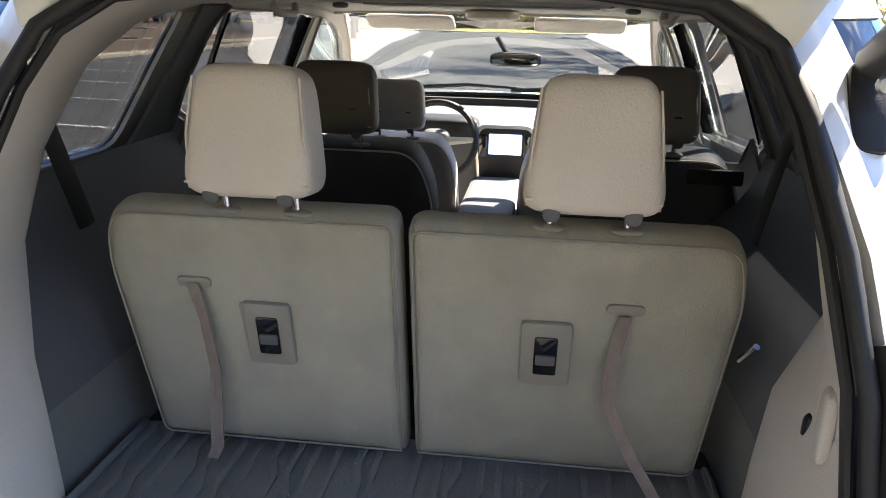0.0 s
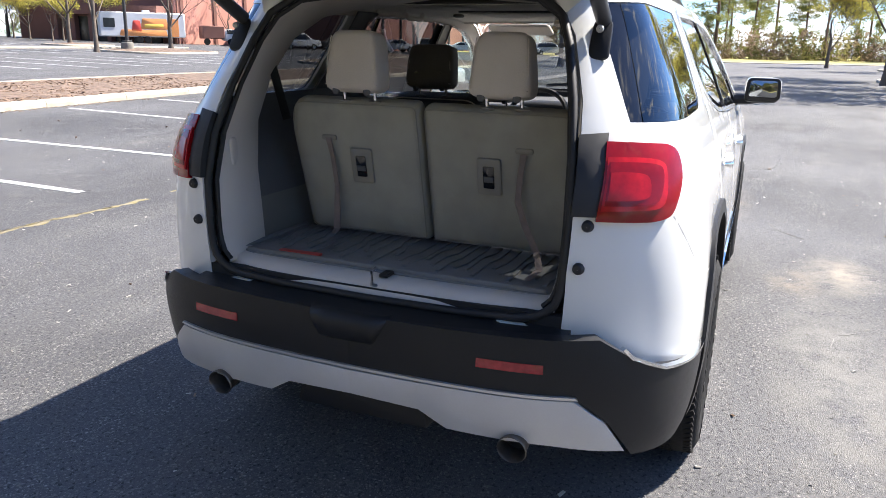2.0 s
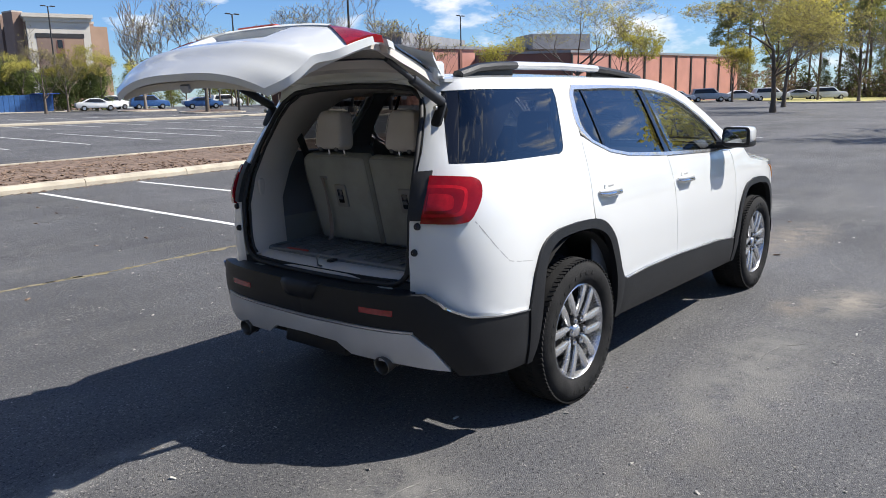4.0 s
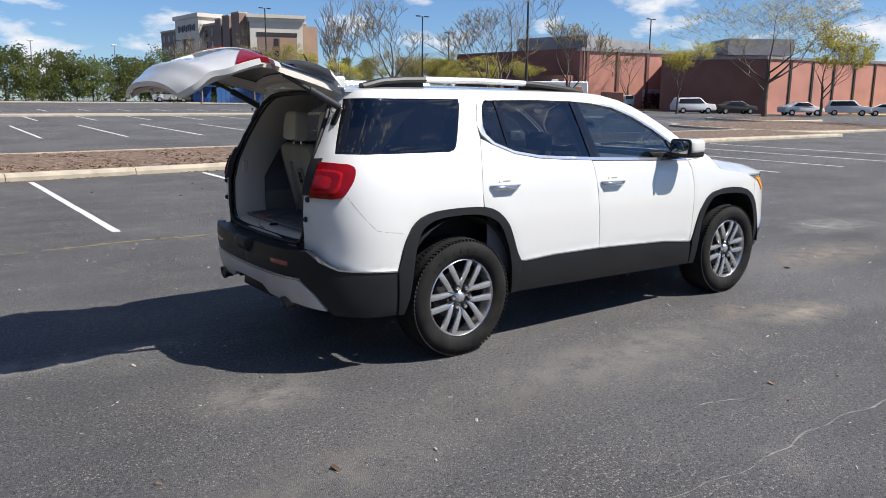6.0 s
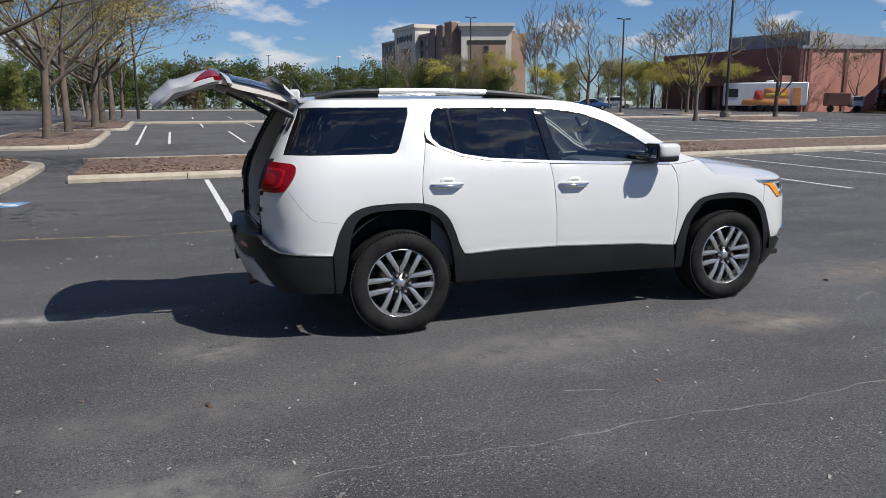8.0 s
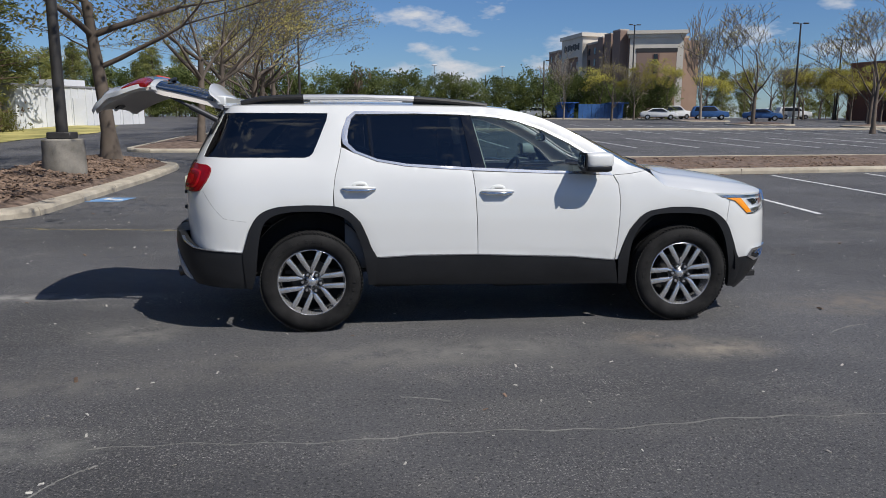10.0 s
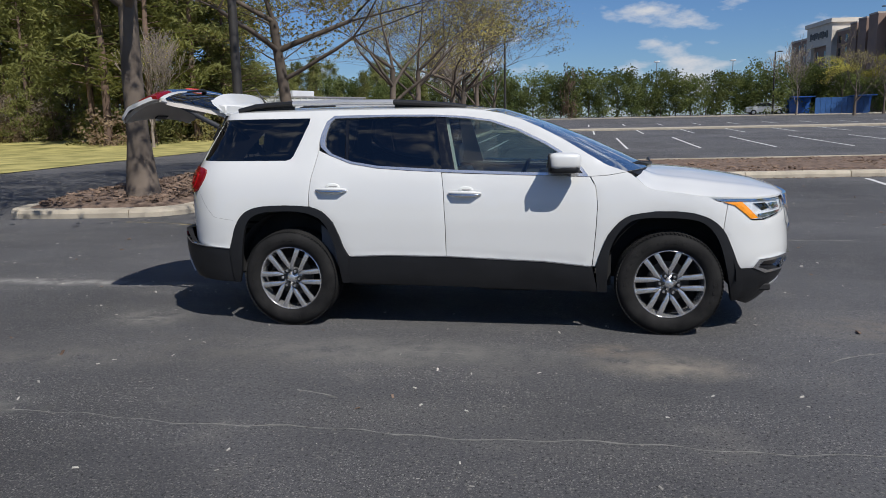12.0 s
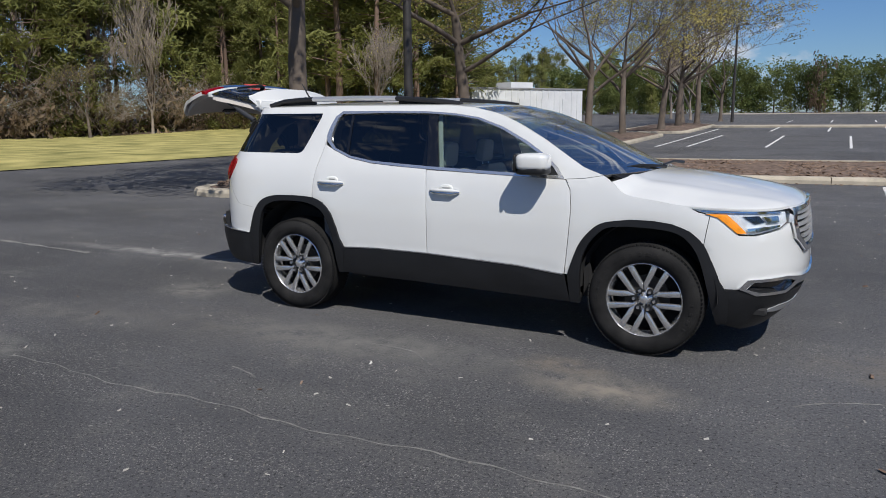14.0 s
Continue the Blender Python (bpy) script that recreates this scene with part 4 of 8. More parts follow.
pil = clip(clip(dlo, (1.135, 1.62), (1.208, 1.195)), (1.314, 1.193), (1.213, 1.62))
fro = clip(clip(dlo, (1.213, 1.62), (1.314, 1.193)), (2.17, 1.17), (2.04, 1.4))
sail = clip(dlo, (2.04, 1.4), (2.17, 1.17))
panel("door_quarter_glass", q1, GLASS_DARK, car, "dark tinted glass", off=-0.012, depth=0.006, gap=0.002)
panel("rear_door_glass", mid, GLASS_DARK, car, "dark tinted glass", off=-0.012, depth=0.006)
panel("window_divider", clip(clip(dlo, (0.431, 1.611), (0.457, 1.275)), (0.478, 1.275), (0.452, 1.611)), BLACK_GLOSS, car, off=-0.006, depth=0.01)
panel("b_pillar", pil, BLACK_GLOSS, car, "gloss black pillar", off=-0.004, depth=0.02, gap=0.002)
panel("front_door_glass", fro, GLASS_FRONT, car, "lightly tinted glass", off=-0.012, depth=0.006)
panel("mirror_sail", sail, BLACK_TRIM, car, off=-0.004, depth=0.02)
qg = clip(quarter_hole, at(-0.585, 1.612), at(-0.74, 1.295))
panel("quarter_glass", qg, GLASS_DARK, car, "dark privacy glass", off=-0.004, depth=0.008, gap=0.002)
panel("d_pillar_trim", clip(quarter_hole, at(-0.74, 1.295), at(-0.585, 1.612)), BLACK_GLOSS, car, "gloss black pillar", off=-0.003, depth=0.012, gap=0.002)

# tail lamps on the body
lamp = outline([("r", 0.66, 1.245), (-0.8, 1.243)] + flow([(-0.725, 1.236), (-0.702, 1.224), (-0.697, 1.2), (-0.715, 1.15), (-0.755, 1.09), (-0.785, 1.056), (-0.83, 1.046)]) + [("r", 0.66, 1.05)])
panel("tail_lamp", lamp, LAMP_RED, car, "red tail lamp lens wrapping the corner", off=0.018, depth=0.04, step=0.03)
ring = flow([(-0.84, 1.205), (-0.80, 1.203), (-0.765, 1.192), (-0.765, 1.165), (-0.79, 1.10), (-0.81, 1.08), (-0.84, 1.076)], 3)
panel("lamp_ring", outline([("r", 0.668, 1.205)] + ring + [("r", 0.668, 1.076)]), LAMP_BRIGHT, car, "bright ring in the lamp", off=0.0215, depth=0.004, step=0.02)
panel("lamp_field", outline([("r", 0.675, 1.193)] + [(x - 0.012, 1.14 + (z - 1.14) * 0.82) for x, z in ring] + [("r", 0.675, 1.088)]), LAMP_RED, car, off=0.0235, depth=0.004, step=0.02)
lit = outline([("r", 0.68, 1.168)] + flow([(-0.85, 1.17), (-0.82, 1.165), (-0.812, 1.15), (-0.825, 1.11), (-0.85, 1.1)], 3) + [("r", 0.68, 1.1)])
panel("lamp_element", lit, LAMP_BRIGHT, car, "brighter inner lamp element", off=0.0255, depth=0.004, step=0.03)
panel("lamp_backing", outline([("r", 0.592, 1.262), ("r", 0.662, 1.268), ("r", 0.662, 1.06), ("r", 0.6, 1.06)]), RUBBER, car, "black plastic behind the lamp", off=0.012, depth=0.03, step=0.03)
for s in (-1, 1):
    for z, y in ((1.036, 0.645), (0.92, 0.63)):
        p = body(*at("r", y, z))
        stop = lathe([(0.001, -0.012), (0.011, -0.011), (0.015, -0.005), (0.0165, 0.004)], 20, pose(float(p[0]) - 0.004, s * y, z, 0, 0, -90))
        part("rubber_stop", stop, RUBBER, car, "round black rubber buffer")

# joint on the quarter panel
panel("body_crease", outline(flow([(-0.758, 1.055), (-0.692, 0.954), (-0.627, 0.88), (-0.592, 0.86), (-0.451, 0.838)]) + flow([(-0.451, 0.8345), (-0.594, 0.8562), (-0.630, 0.8765), (-0.6955, 0.9515), (-0.762, 1.0525)])), JOINT, car, "fine panel joint", off=0.0006, depth=0.004, step=0.02)


# ---- hood, roof and windscreen ----
def sheet(name, f, ns, nv, mat, parent, label="", depth=0.015, smooth=True):
    """A sheet f(s, v), s from 0 to 1 and v from -1 to 1, with a turned-down rim."""
    vs = [f(i / ns, -1 + 2 * j / nv) for i in range(ns + 1) for j in range(nv + 1)]
    n = nv + 1
    fs = [(i * n + j, i * n + j + 1, (i + 1) * n + j + 1, (i + 1) * n + j) for i in range(ns) for j in range(nv)]
    rim = [j for j in range(n)] + [i * n + nv for i in range(1, ns + 1)] + [ns * n + j for j in range(nv - 1, -1, -1)] + [i * n for i in range(ns - 1, 0, -1)]
    base = len(vs)
    vs += [(vs[k][0], vs[k][1], vs[k][2] - depth) for k in rim]
    m = len(rim)
    fs += [(rim[k], base + k, base + (k + 1) % m, rim[(k + 1) % m]) for k in range(m)]
    me = mesh_of(name, vs, [q[::-1] for q in fs], mat, smooth)
    me.set_sharp_from_angle(angle=radians(40))
    return part(name, me, None, parent, label)


hood_edge = smooth_curve(HOOD_CUT + [(3.353, 1.003), (3.5, 0.998)])
hood_mid = smooth_curve([(2.7, 1.2), (2.79, 1.185), (3.05, 1.163), (3.29, 1.13), (3.5, 1.095), (3.64, 1.06), (3.72, 1.03), (3.76, 1.0)])


def hood_point(s, v):
    xe = 2.62 + 0.88 * s
    ye = float(-body(*at(xe, float(hood_edge(xe))))[1]) - 0.004
    y = v * ye
    tip = float(body(*at("f", abs(v) * 0.8, 1.0))[0]) - 0.004
    x = (2.62 + 0.15 * (1 - v * v)) * (1 - s) + tip * s
    zm, ze = float(hood_mid(2.77 + 0.99 * s)), float(hood_edge(xe))
    crease = 0.012 * math.exp(-((abs(v) - 0.72) / 0.06) ** 2) * (1 - s * 0.6)
    return (x, y, zm - (zm - ze) * abs(v) ** 2.4 + crease)


sheet("hood", hood_point, 26, 40, WHITE_PAINT, car)
roof_edge = smooth_curve(ROOF_EDGE)


def roof_point(s, v, drop=0.0):
    xe = -0.62 + 2.12 * s
    ze = float(roof_edge(max(-0.55, xe)))
    ye = float(HALF_WIDTH(ze)) * (1 if xe > -0.3 else 1 - 0.1 * ((-0.3 - xe) / 0.3) ** 2)
    xm = -0.7 + 2.3 * s
    zm = float(np.interp(s, [0, 0.15, 0.4, 0.75, 0.92, 1.0], [1.685, 1.7, 1.707, 1.7, 1.68, 1.662]))
    k = v * v
    return (xm * (1 - k) + xe * k, v * ye, zm - (zm - ze) * abs(v) ** 3.2 - drop)


sheet("roof", roof_point, 28, 24, WHITE_PAINT, car)
screen_edge = [(1.5, 1.648), (1.66, 1.616), (1.8, 1.57), (1.93, 1.513), (2.1, 1.425), (2.27, 1.323), (2.42, 1.234), (2.54, 1.188)]


def screen_point(s, v):
    xe = 1.5 + 1.04 * s
    ze = float(smooth_curve(screen_edge)(xe))
    ye = float(HALF_WIDTH(ze)) - 0.012
    xm = 1.61 + 1.17 * s
    zm = float(np.interp(s, [0, 0.3, 0.6, 1], [1.66, 1.55, 1.41, 1.188]))
    k = v * v
    return (xm * (1 - k) + xe * k, v * ye, zm * (1 - k) + ze * k)


ob = sheet("windscreen", screen_point, 14, 18, GLASS_SCREEN, car, "tinted laminated windscreen", depth=0.004)
ob.visible_shadow = False
cowl = sheet("cowl", lambda s, v: (2.57 + 0.2 * (1 - v * v) + 0.08 * s, v * 0.72, 1.186 - 0.03 * s), 3, 20, BLACK_TRIM, car)
for a, b in (((2.80, -0.05, 1.20), (2.56, -0.62, 1.21)), ((2.83, 0.5, 1.20), (2.79, -0.08, 1.215))):
    w = tube(bmesh.new(), [a, ((a[0] + b[0]) / 2, (a[1] + b[1]) / 2, 1.225), b], [0.014, 0.01, 0.007], 6)
    part("windscreen_wiper", w, BLACK_TRIM, car)

# roof rails
for s in (-1, 1):
    r = [(-0.5, 1.682), (-0.44, 1.695), (-0.36, 1.714), (-0.2, 1.726), (-0.04, 1.73)]
    mid_r = [(-0.04, 1.73), (0.4, 1.732), (0.79, 1.724)]
    fr = [(0.79, 1.724), (0.95, 1.714), (1.1, 1.702), (1.24, 1.688), (1.36, 1.672)]
    for nm, pts, mt in (("rail_rear_cap", r, BLACK_TRIM), ("rail_bar", mid_r, RAIL_SILVER), ("rail_front_cap", fr, BLACK_TRIM)):
        bm = bmesh.new()
        tube(bm, [(x, s * (0.565 + 0.01 * (x > 0)), z) for x, z in pts], 0.021, 8)
        bmesh.ops.scale(bm, vec=(1, 1.5, 1), space=Matrix.Translation((0, -s * 0.57, 0)), verts=bm.verts)
        part(nm, bm, mt, car, "satin silver rail" if mt is RAIL_SILVER else "")
    for nm, pts in (("rail_rear_foot", r), ("rail_front_foot", fr)):
        top_line = [(x, z - 0.006) for x, z in pts]
        low_line = [(x, float(roof_edge(x)) - 0.004) for x, z in pts]
        foot = slab((low_line + top_line[::-1]), 0.036, 0.004, Matrix.Translation((0, s * 0.575 + 0.018, 0)) @ Matrix.Rotation(math.pi / 2, 4, "X"))
        part(nm, foot, BLACK_TRIM, car)
bm = bmesh.new()
tube(bm, [(-0.48, 0.0, 1.70), (-0.53, 0.0, 1.78), (-0.6, 0.0, 1.89)], [0.016, 0.008, 0.004], 6)
part("roof_aerial", bm, BLACK_TRIM, car)

# ---- wheels ----
def wheel(x, y, side):
    m = pose(x, y, 0.378, 0, 0, 0 if side < 0 else 180)
    prof = [(0.226, 0.09), (0.236, 0.02), (0.242, 0.006), (0.246, 0.0), (0.252, 0.004), (0.2535, 0.03), (0.245, 0.08), (0.24, 0.2)]
    rim = part("wheel", lathe(prof, 56), ALLOY, car, "silver alloy wheel with six twin spokes")
    rim.matrix_local = m
    t = [(0.252, 0.004), (0.262, -0.008), (0.29, -0.02), (0.325, -0.022), (0.352, -0.01), (0.368, 0.008), (0.376, 0.03), (0.378, 0.06), (0.378, 0.17), (0.37, 0.215), (0.33, 0.24), (0.26, 0.225)]
    part("tyre", lathe(t, 72), TYRE, rim, "black tyre with blocky tread")
    bm = bmesh.new()
    for k in range(84):
        a = 2 * math.pi * k / 84
        for yy, sk, ln in ((0.02, 0.35, 0.05), (0.085, -0.25, 0.04), (0.145, 0.25, 0.04), (0.205, -0.35, 0.05)):
            q = Matrix.Rotation(-a, 4, "Y") @ Matrix.Translation((0.3775 if 0.03 < yy < 0.2 else 0.371, yy, 0)) @ Matrix.Rotation(sk, 4, "X")
            box(bm, (0.008, ln, 0.017), (0, 0, 0), 0, q)
    part("tread", bm, TYRE, rim, smooth=False)
    for k in range(6):
        for d in (-1, 1):
            q = Matrix.Rotation(-math.radians(60 * k + 4), 4, "Y")
            arm = [(0.05, d * 0.016), (0.085, d * 0.021), (0.16, d * 0.02), (0.243, d * 0.024), (0.24, d * 0.066), (0.16, d * 0.059), (0.1, d * 0.056), (0.06, d * 0.036)]
            bm = slab(arm if d > 0 else arm[::-1], 0.03, 0.011, Matrix.Translation((0, -0.002, 0)) @ Matrix.Rotation(math.pi / 2, 4, "X"))
            for v in bm.verts:
                r = math.hypot(v.co.x, v.co.z)
                v.co.y += 0.026 - 0.02 * ((r - 0.05) / 0.19) - 0.008 * math.sin(math.pi * min(1, max(0, (r - 0.05) / 0.19)))
            bmesh.ops.transform(bm, matrix=q, verts=bm.verts)
            part("spoke", bm, ALLOY, rim)
        a = -math.radians(60 * k + 4)
        nut = lathe([(0.001, -0.006), (0.01, -0.005), (0.0135, 0.003), (0.0145, 0.03)], 10, Matrix.Translation((0.066 * math.cos(a), 0.006, 0.066 * math.sin(a))))
        part("lug_nut", nut, CHROME, rim)
        # flat black disc on the spokes, painting the shade of the nut's well
        part("lug_well_shade", lathe([(0.001, 0.0), (0.021, 0.0), (0.022, 0.02)], 16, Matrix.Translation((0.067 * math.cos(a), 0.0125, 0.067 * math.sin(a)))), BLACK_TRIM, rim)
    part("hub_cap", lathe([(0.001, 0.012), (0.025, 0.013), (0.031, 0.018), (0.036, 0.026), (0.05, 0.034), (0.06, 0.045), (0.08, 0.05), (0.082, 0.07)], 30), ALLOY, rim)
    for k in range(34):
        if k % 17 < 11:
            a = 2 * math.pi * k / 34
            letter = block((0.022, 0.003, 0.014 + 0.008 * (k % 3)), (0.312, -0.0225, 0), 0.001)
            bmesh.ops.transform(letter, matrix=Matrix.Rotation(a, 4, "Y"), verts=letter.verts)
            part("sidewall_mark", letter, TYRE, rim)
    part("brake_disc", lathe([(0.05, 0.105), (0.15, 0.105), (0.15, 0.12), (0.05, 0.12)], 40), BRAKE, rim, "dull steel brake disc")
    part("inner_barrel", lathe([(0.243, 0.08), (0.238, 0.2), (0.02, 0.2)], 40), UNDERBODY, rim)


for x in (0.0, 2.865):
    wheel(x, -0.935, -1)
    wheel(x, 0.935, 1)

# wheel housings and underside
for x, ri in ((0.0, 0.5), (2.865, 0.5)):
    for s in (-1, 1):
        bm = bmesh.new()
        n = 18
        ringo = []
        for yy in (0.925, 0.665):
            ringo.append([bm.verts.new((x + ri * 0.92 * math.cos(a), s * yy, 0.40 + ri * math.sin(a))) for a in (math.pi * k / n for k in range(n + 1))])
        for k in range(n):
            bm.faces.new((ringo[0][k], ringo[0][k + 1], ringo[1][k + 1], ringo[1][k]))
        bm.faces.new(ringo[1])
        part("wheel_housing", bm, UNDERBODY, car)
for x0, x1, w in ((-0.82, -0.46, 1.2), (0.46, 2.40, 1.6), (3.33, 3.6, 1.5)):
    part("underbody_pan", block((x1 - x0, w, 0.05), ((x0 + x1) / 2, 0, 0.37 if x0 < 0 else 0.33), 0.01), UNDERBODY, car)
part("cabin_floor", block((2.6, 1.62, 0.03), (1.1, 0, 0.44), 0.005), CARPET_DARK, car)
part("engine_bay_wall", block((0.04, 1.6, 0.85), (2.44, 0, 0.76)), UNDERBODY, car)
part("engine_bay_floor", block((1.2, 0.9, 0.06), (2.95, 0, 0.36)), UNDERBODY, car)
part("rear_underbody_wall", block((0.9, 0.9, 0.05), (0.0, 0, 0.5)), UNDERBODY, car)
for s in (-1, 1):
    bm = bmesh.new()
    tube(bm, [(-0.2, s * 0.35, 0.3), (0.0, s * 0.6, 0.37), (0.0, s * 0.8, 0.378)], [0.04, 0.05, 0.05], 8)
    part("axle_arm", bm, UNDERBODY, car)

# ---- rear bumper ----
panel("rear_bumper", outline([("r", 0.0, 0.735), ("r", 0.60, 0.742)] + [(-0.965, 0.748), (-0.915, 0.692), (-0.834, 0.645), (-0.688, 0.626), (-0.486, 0.61), (-0.47, 0.34), (-0.62, 0.345), ("r", 0.80, 0.37), ("r", 0.74, 0.50), ("r", 0.66, 0.575), ("r", 0.0, 0.565)], True), BLACK_TRIM, car, bumper=True, off=0.004, depth=0.05)
panel("bumper_silver_valance", outline([("r", 0.0, 0.562), ("r", 0.655, 0.572), ("r", 0.735, 0.50), ("r", 0.78, 0.40), ("r", 0.6, 0.42), ("r", 0.30, 0.425), ("r", 0.22, 0.475), ("r", 0.0, 0.48)], True), SILVER, car, "silver painted bumper insert", bumper=True, off=0.012, depth=0.05)
panel("bumper_chrome_lip", outline([("r", 0.0, 0.577), ("r", 0.66, 0.584), ("r", 0.665, 0.576), ("r", 0.0, 0.568)], True), RAIL_SILVER, car, bumper=True, off=0.012, depth=0.02)
step_x = float(body(*at("r", 0.0, 0.7), 0, True)[0])
step_prof = [(0.02, 0.742, 0.135), (-0.012, 0.743, 0.132), (-0.03, 0.728, 0.126), (-0.034, 0.705, 0.112), (-0.022, 0.668, 0.098), (0.0, 0.652, 0.09)]
vs = [(step_x + dx, y * half, z) for dx, z, half in step_prof for y in (-1, -0.86, -0.5, 0, 0.5, 0.86, 1)]
vs = [(x + (0.03 if i % 7 in (0, 6) else 0.0), y, z) for i, (x, y, z) in enumerate(vs)]
fs = [(i * 7 + j, i * 7 + j + 1, i * 7 + j + 8, i * 7 + j + 7) for i in range(5) for j in range(6)]
part("bumper_step", mesh_of("bumper_step", vs, fs, BLACK_TRIM), None, car, "moulded step in the bumper")
panel("bumper_reflector", outline([("r", 0.395, 0.672), ("r", 0.575, 0.672), ("r", 0.575, 0.646), ("r", 0.395, 0.646)], True), REFLECTOR, car, "red bumper reflector strip", bumper=True, off=0.008, depth=0.01)
panel("bumper_top_chrome", outline([(-0.93, 0.725), (-0.915, 0.70), (-0.834, 0.653), (-0.688, 0.634), (-0.49, 0.618), (-0.49, 0.611), (-0.688, 0.627), (-0.834, 0.645), (-0.918, 0.69), (-0.935, 0.72)], True), CHROME, car, bumper=True, off=0.012, depth=0.02, step=0.03)
sheet("bumper_ledge", lambda s, v: (float(body(*at("r", abs(v) * 0.62, 0.735), 0, True)[0]) * (1 - s) + (-0.86) * s, v * 0.62, 0.736 + 0.01 * s), 4, 30, BLACK_TRIM, car)
part("bumper_inner_wall", block((0.03, 1.2, 0.35), (-0.9, 0, 0.6)), UNDERBODY, car)
part("tow_cover", slab(rounded([(-0.23, -0.05), (0.23, -0.05), (0.2, 0.05), (-0.2, 0.05)], 0.02), 0.12, 0.01, pose(-0.98, 0, 0.43, 90, 0, -90)), BLACK_TRIM, car)
for s in (-1, 1):
    tip = lathe([(0.036, 0.18), (0.039, 0.02), (0.044, 0.0), (0.042, -0.004), (0.038, 0.004), (0.036, 0.15)], 24, pose(-1.02, s * 0.5, 0.405, 8, 0, -90))
    part("exhaust_tip", tip, EXHAUST, car, "dull steel exhaust tip, dark inside")
    part("exhaust_inside", lathe([(0.001, 0.06), (0.037, 0.06)], 20, pose(-1.02, s * 0.5, 0.405, 0, 0, -90)), UNDERBODY, car)
    bm = bmesh.new()
    tube(bm, [(-0.9, s * 0.5, 0.4), (-0.6, s * 0.5, 0.38), (-0.3, s * 0.4, 0.36)], 0.035, 8)
    part("exhaust_pipe", bm, UNDERBODY, car)

# ---- front end ----
panel("headlamp", outline([(3.113, 1.008), (3.353, 1.0), (3.5, 0.995), ("f", 0.69, 0.985), ("f", 0.6, 0.978), ("f", 0.605, 0.908), ("f", 0.68, 0.873), (3.516, 0.838), (3.423, 0.842), (3.308, 0.946), (3.177, 0.98)]), LAMP_INSIDE, car, "headlamp with bright reflector", off=-0.02, depth=0.03, step=0.03, gap=0.004)
panel("headlamp_lens", outline([(3.113, 1.008), (3.353, 1.0), (3.5, 0.995), ("f", 0.69, 0.985), ("f", 0.6, 0.978), ("f", 0.605, 0.908), ("f", 0.68, 0.873), (3.516, 0.838), (3.423, 0.842), (3.308, 0.946), (3.177, 0.98)]), GLASS_CLEAR, car, "clear lamp cover", off=0.004, depth=0.01, step=0.03, gap=0.003)
panel("amber_reflector", outline([(3.222, 0.968), (3.345, 0.967), (3.405, 0.912), (3.462, 0.852), (3.412, 0.848), (3.35, 0.902), (3.295, 0.946)]), AMBER, car, "amber side reflector", off=0.007, depth=0.01, step=0.02)
panel("lamp_strip", outline([(3.2, 0.988), (3.5, 0.984), ("f", 0.66, 0.975), ("f", 0.66, 0.966), (3.5, 0.974), (3.2, 0.98)]), CHROME, car, "chrome strip in the headlamp", off=-0.006, depth=0.01, step=0.03)
panel("lamp_bezel", outline([(3.47, 0.862), (3.51, 0.852), ("f", 0.69, 0.884), ("f", 0.69, 0.896), (3.47, 0.88)]), CHROME, car, off=-0.006, depth=0.01, step=0.03)
panel("lamp_projector", outline([("f", 0.845, 0.955), ("f", 0.79, 0.957), ("f", 0.77, 0.918), ("f", 0.815, 0.905)]), BLACK_GLOSS, car, off=-0.01, depth=0.02, step=0.03)
panel("projector_lens", outline([("f", 0.775, 0.952), ("f", 0.69, 0.952), ("f", 0.69, 0.915), ("f", 0.76, 0.908)]), CHROME, car, off=-0.004, depth=0.01, step=0.03)
panel("grille_frame", outline([("f", 0.0, 1.0), ("f", 0.57, 0.99), ("f", 0.6, 0.90), ("f", 0.575, 0.80), ("f", 0.43, 0.7), ("f", 0.0, 0.69)]), CHROME, car, "chrome grille frame", holes=[outline([("f", 0.01, 0.975), ("f", 0.53, 0.965), ("f", 0.557, 0.9), ("f", 0.53, 0.815), ("f", 0.405, 0.735), ("f", 0.01, 0.72)])], off=0.02, depth=0.05)
panel("grille_back", outline([("f", 0.0, 0.99), ("f", 0.56, 0.98), ("f", 0.585, 0.9), ("f", 0.56, 0.80), ("f", 0.42, 0.71), ("f", 0.0, 0.70)]), BLACK_TRIM, car, off=-0.03, depth=0.01)
for z in (0.76, 0.80, 0.84, 0.88, 0.92, 0.955):
    half = 0.545 if z > 0.82 else 0.44
    panel("grille_bar", outline([("f", 0.0, z + 0.012), ("f", half, z + 0.012), ("f", half, z - 0.01), ("f", 0.0, z - 0.01)]), RAIL_SILVER, car, off=0.012, depth=0.02)
panel("front_lower_cladding", outline([(3.358, 0.49), ("f", 0.84, 0.487), ("f", 0.82, 0.50), ("f", 0.6, 0.46), ("f", 0.0, 0.45), ("f", 0.0, 0.2), ("f", 0.7, 0.2), (3.36, 0.24)]), BLACK_TRIM, car, off=0.008, depth=0.05)
panel("fog_lamp_bezel", outline([("f", 0.85, 0.558), ("f", 0.66, 0.57), ("f", 0.5, 0.55), ("f", 0.0, 0.535), ("f", 0.0, 0.49), ("f", 0.52, 0.5), ("f", 0.62, 0.455), ("f", 0.80, 0.452), ("f", 0.865, 0.50)]), CHROME, car, "satin chrome fog lamp surround", holes=[outline([("f", 0.835, 0.54), ("f", 0.66, 0.552), ("f", 0.56, 0.53), ("f", 0.64, 0.475), ("f", 0.79, 0.472), ("f", 0.845, 0.50)])], off=0.016, depth=0.05)
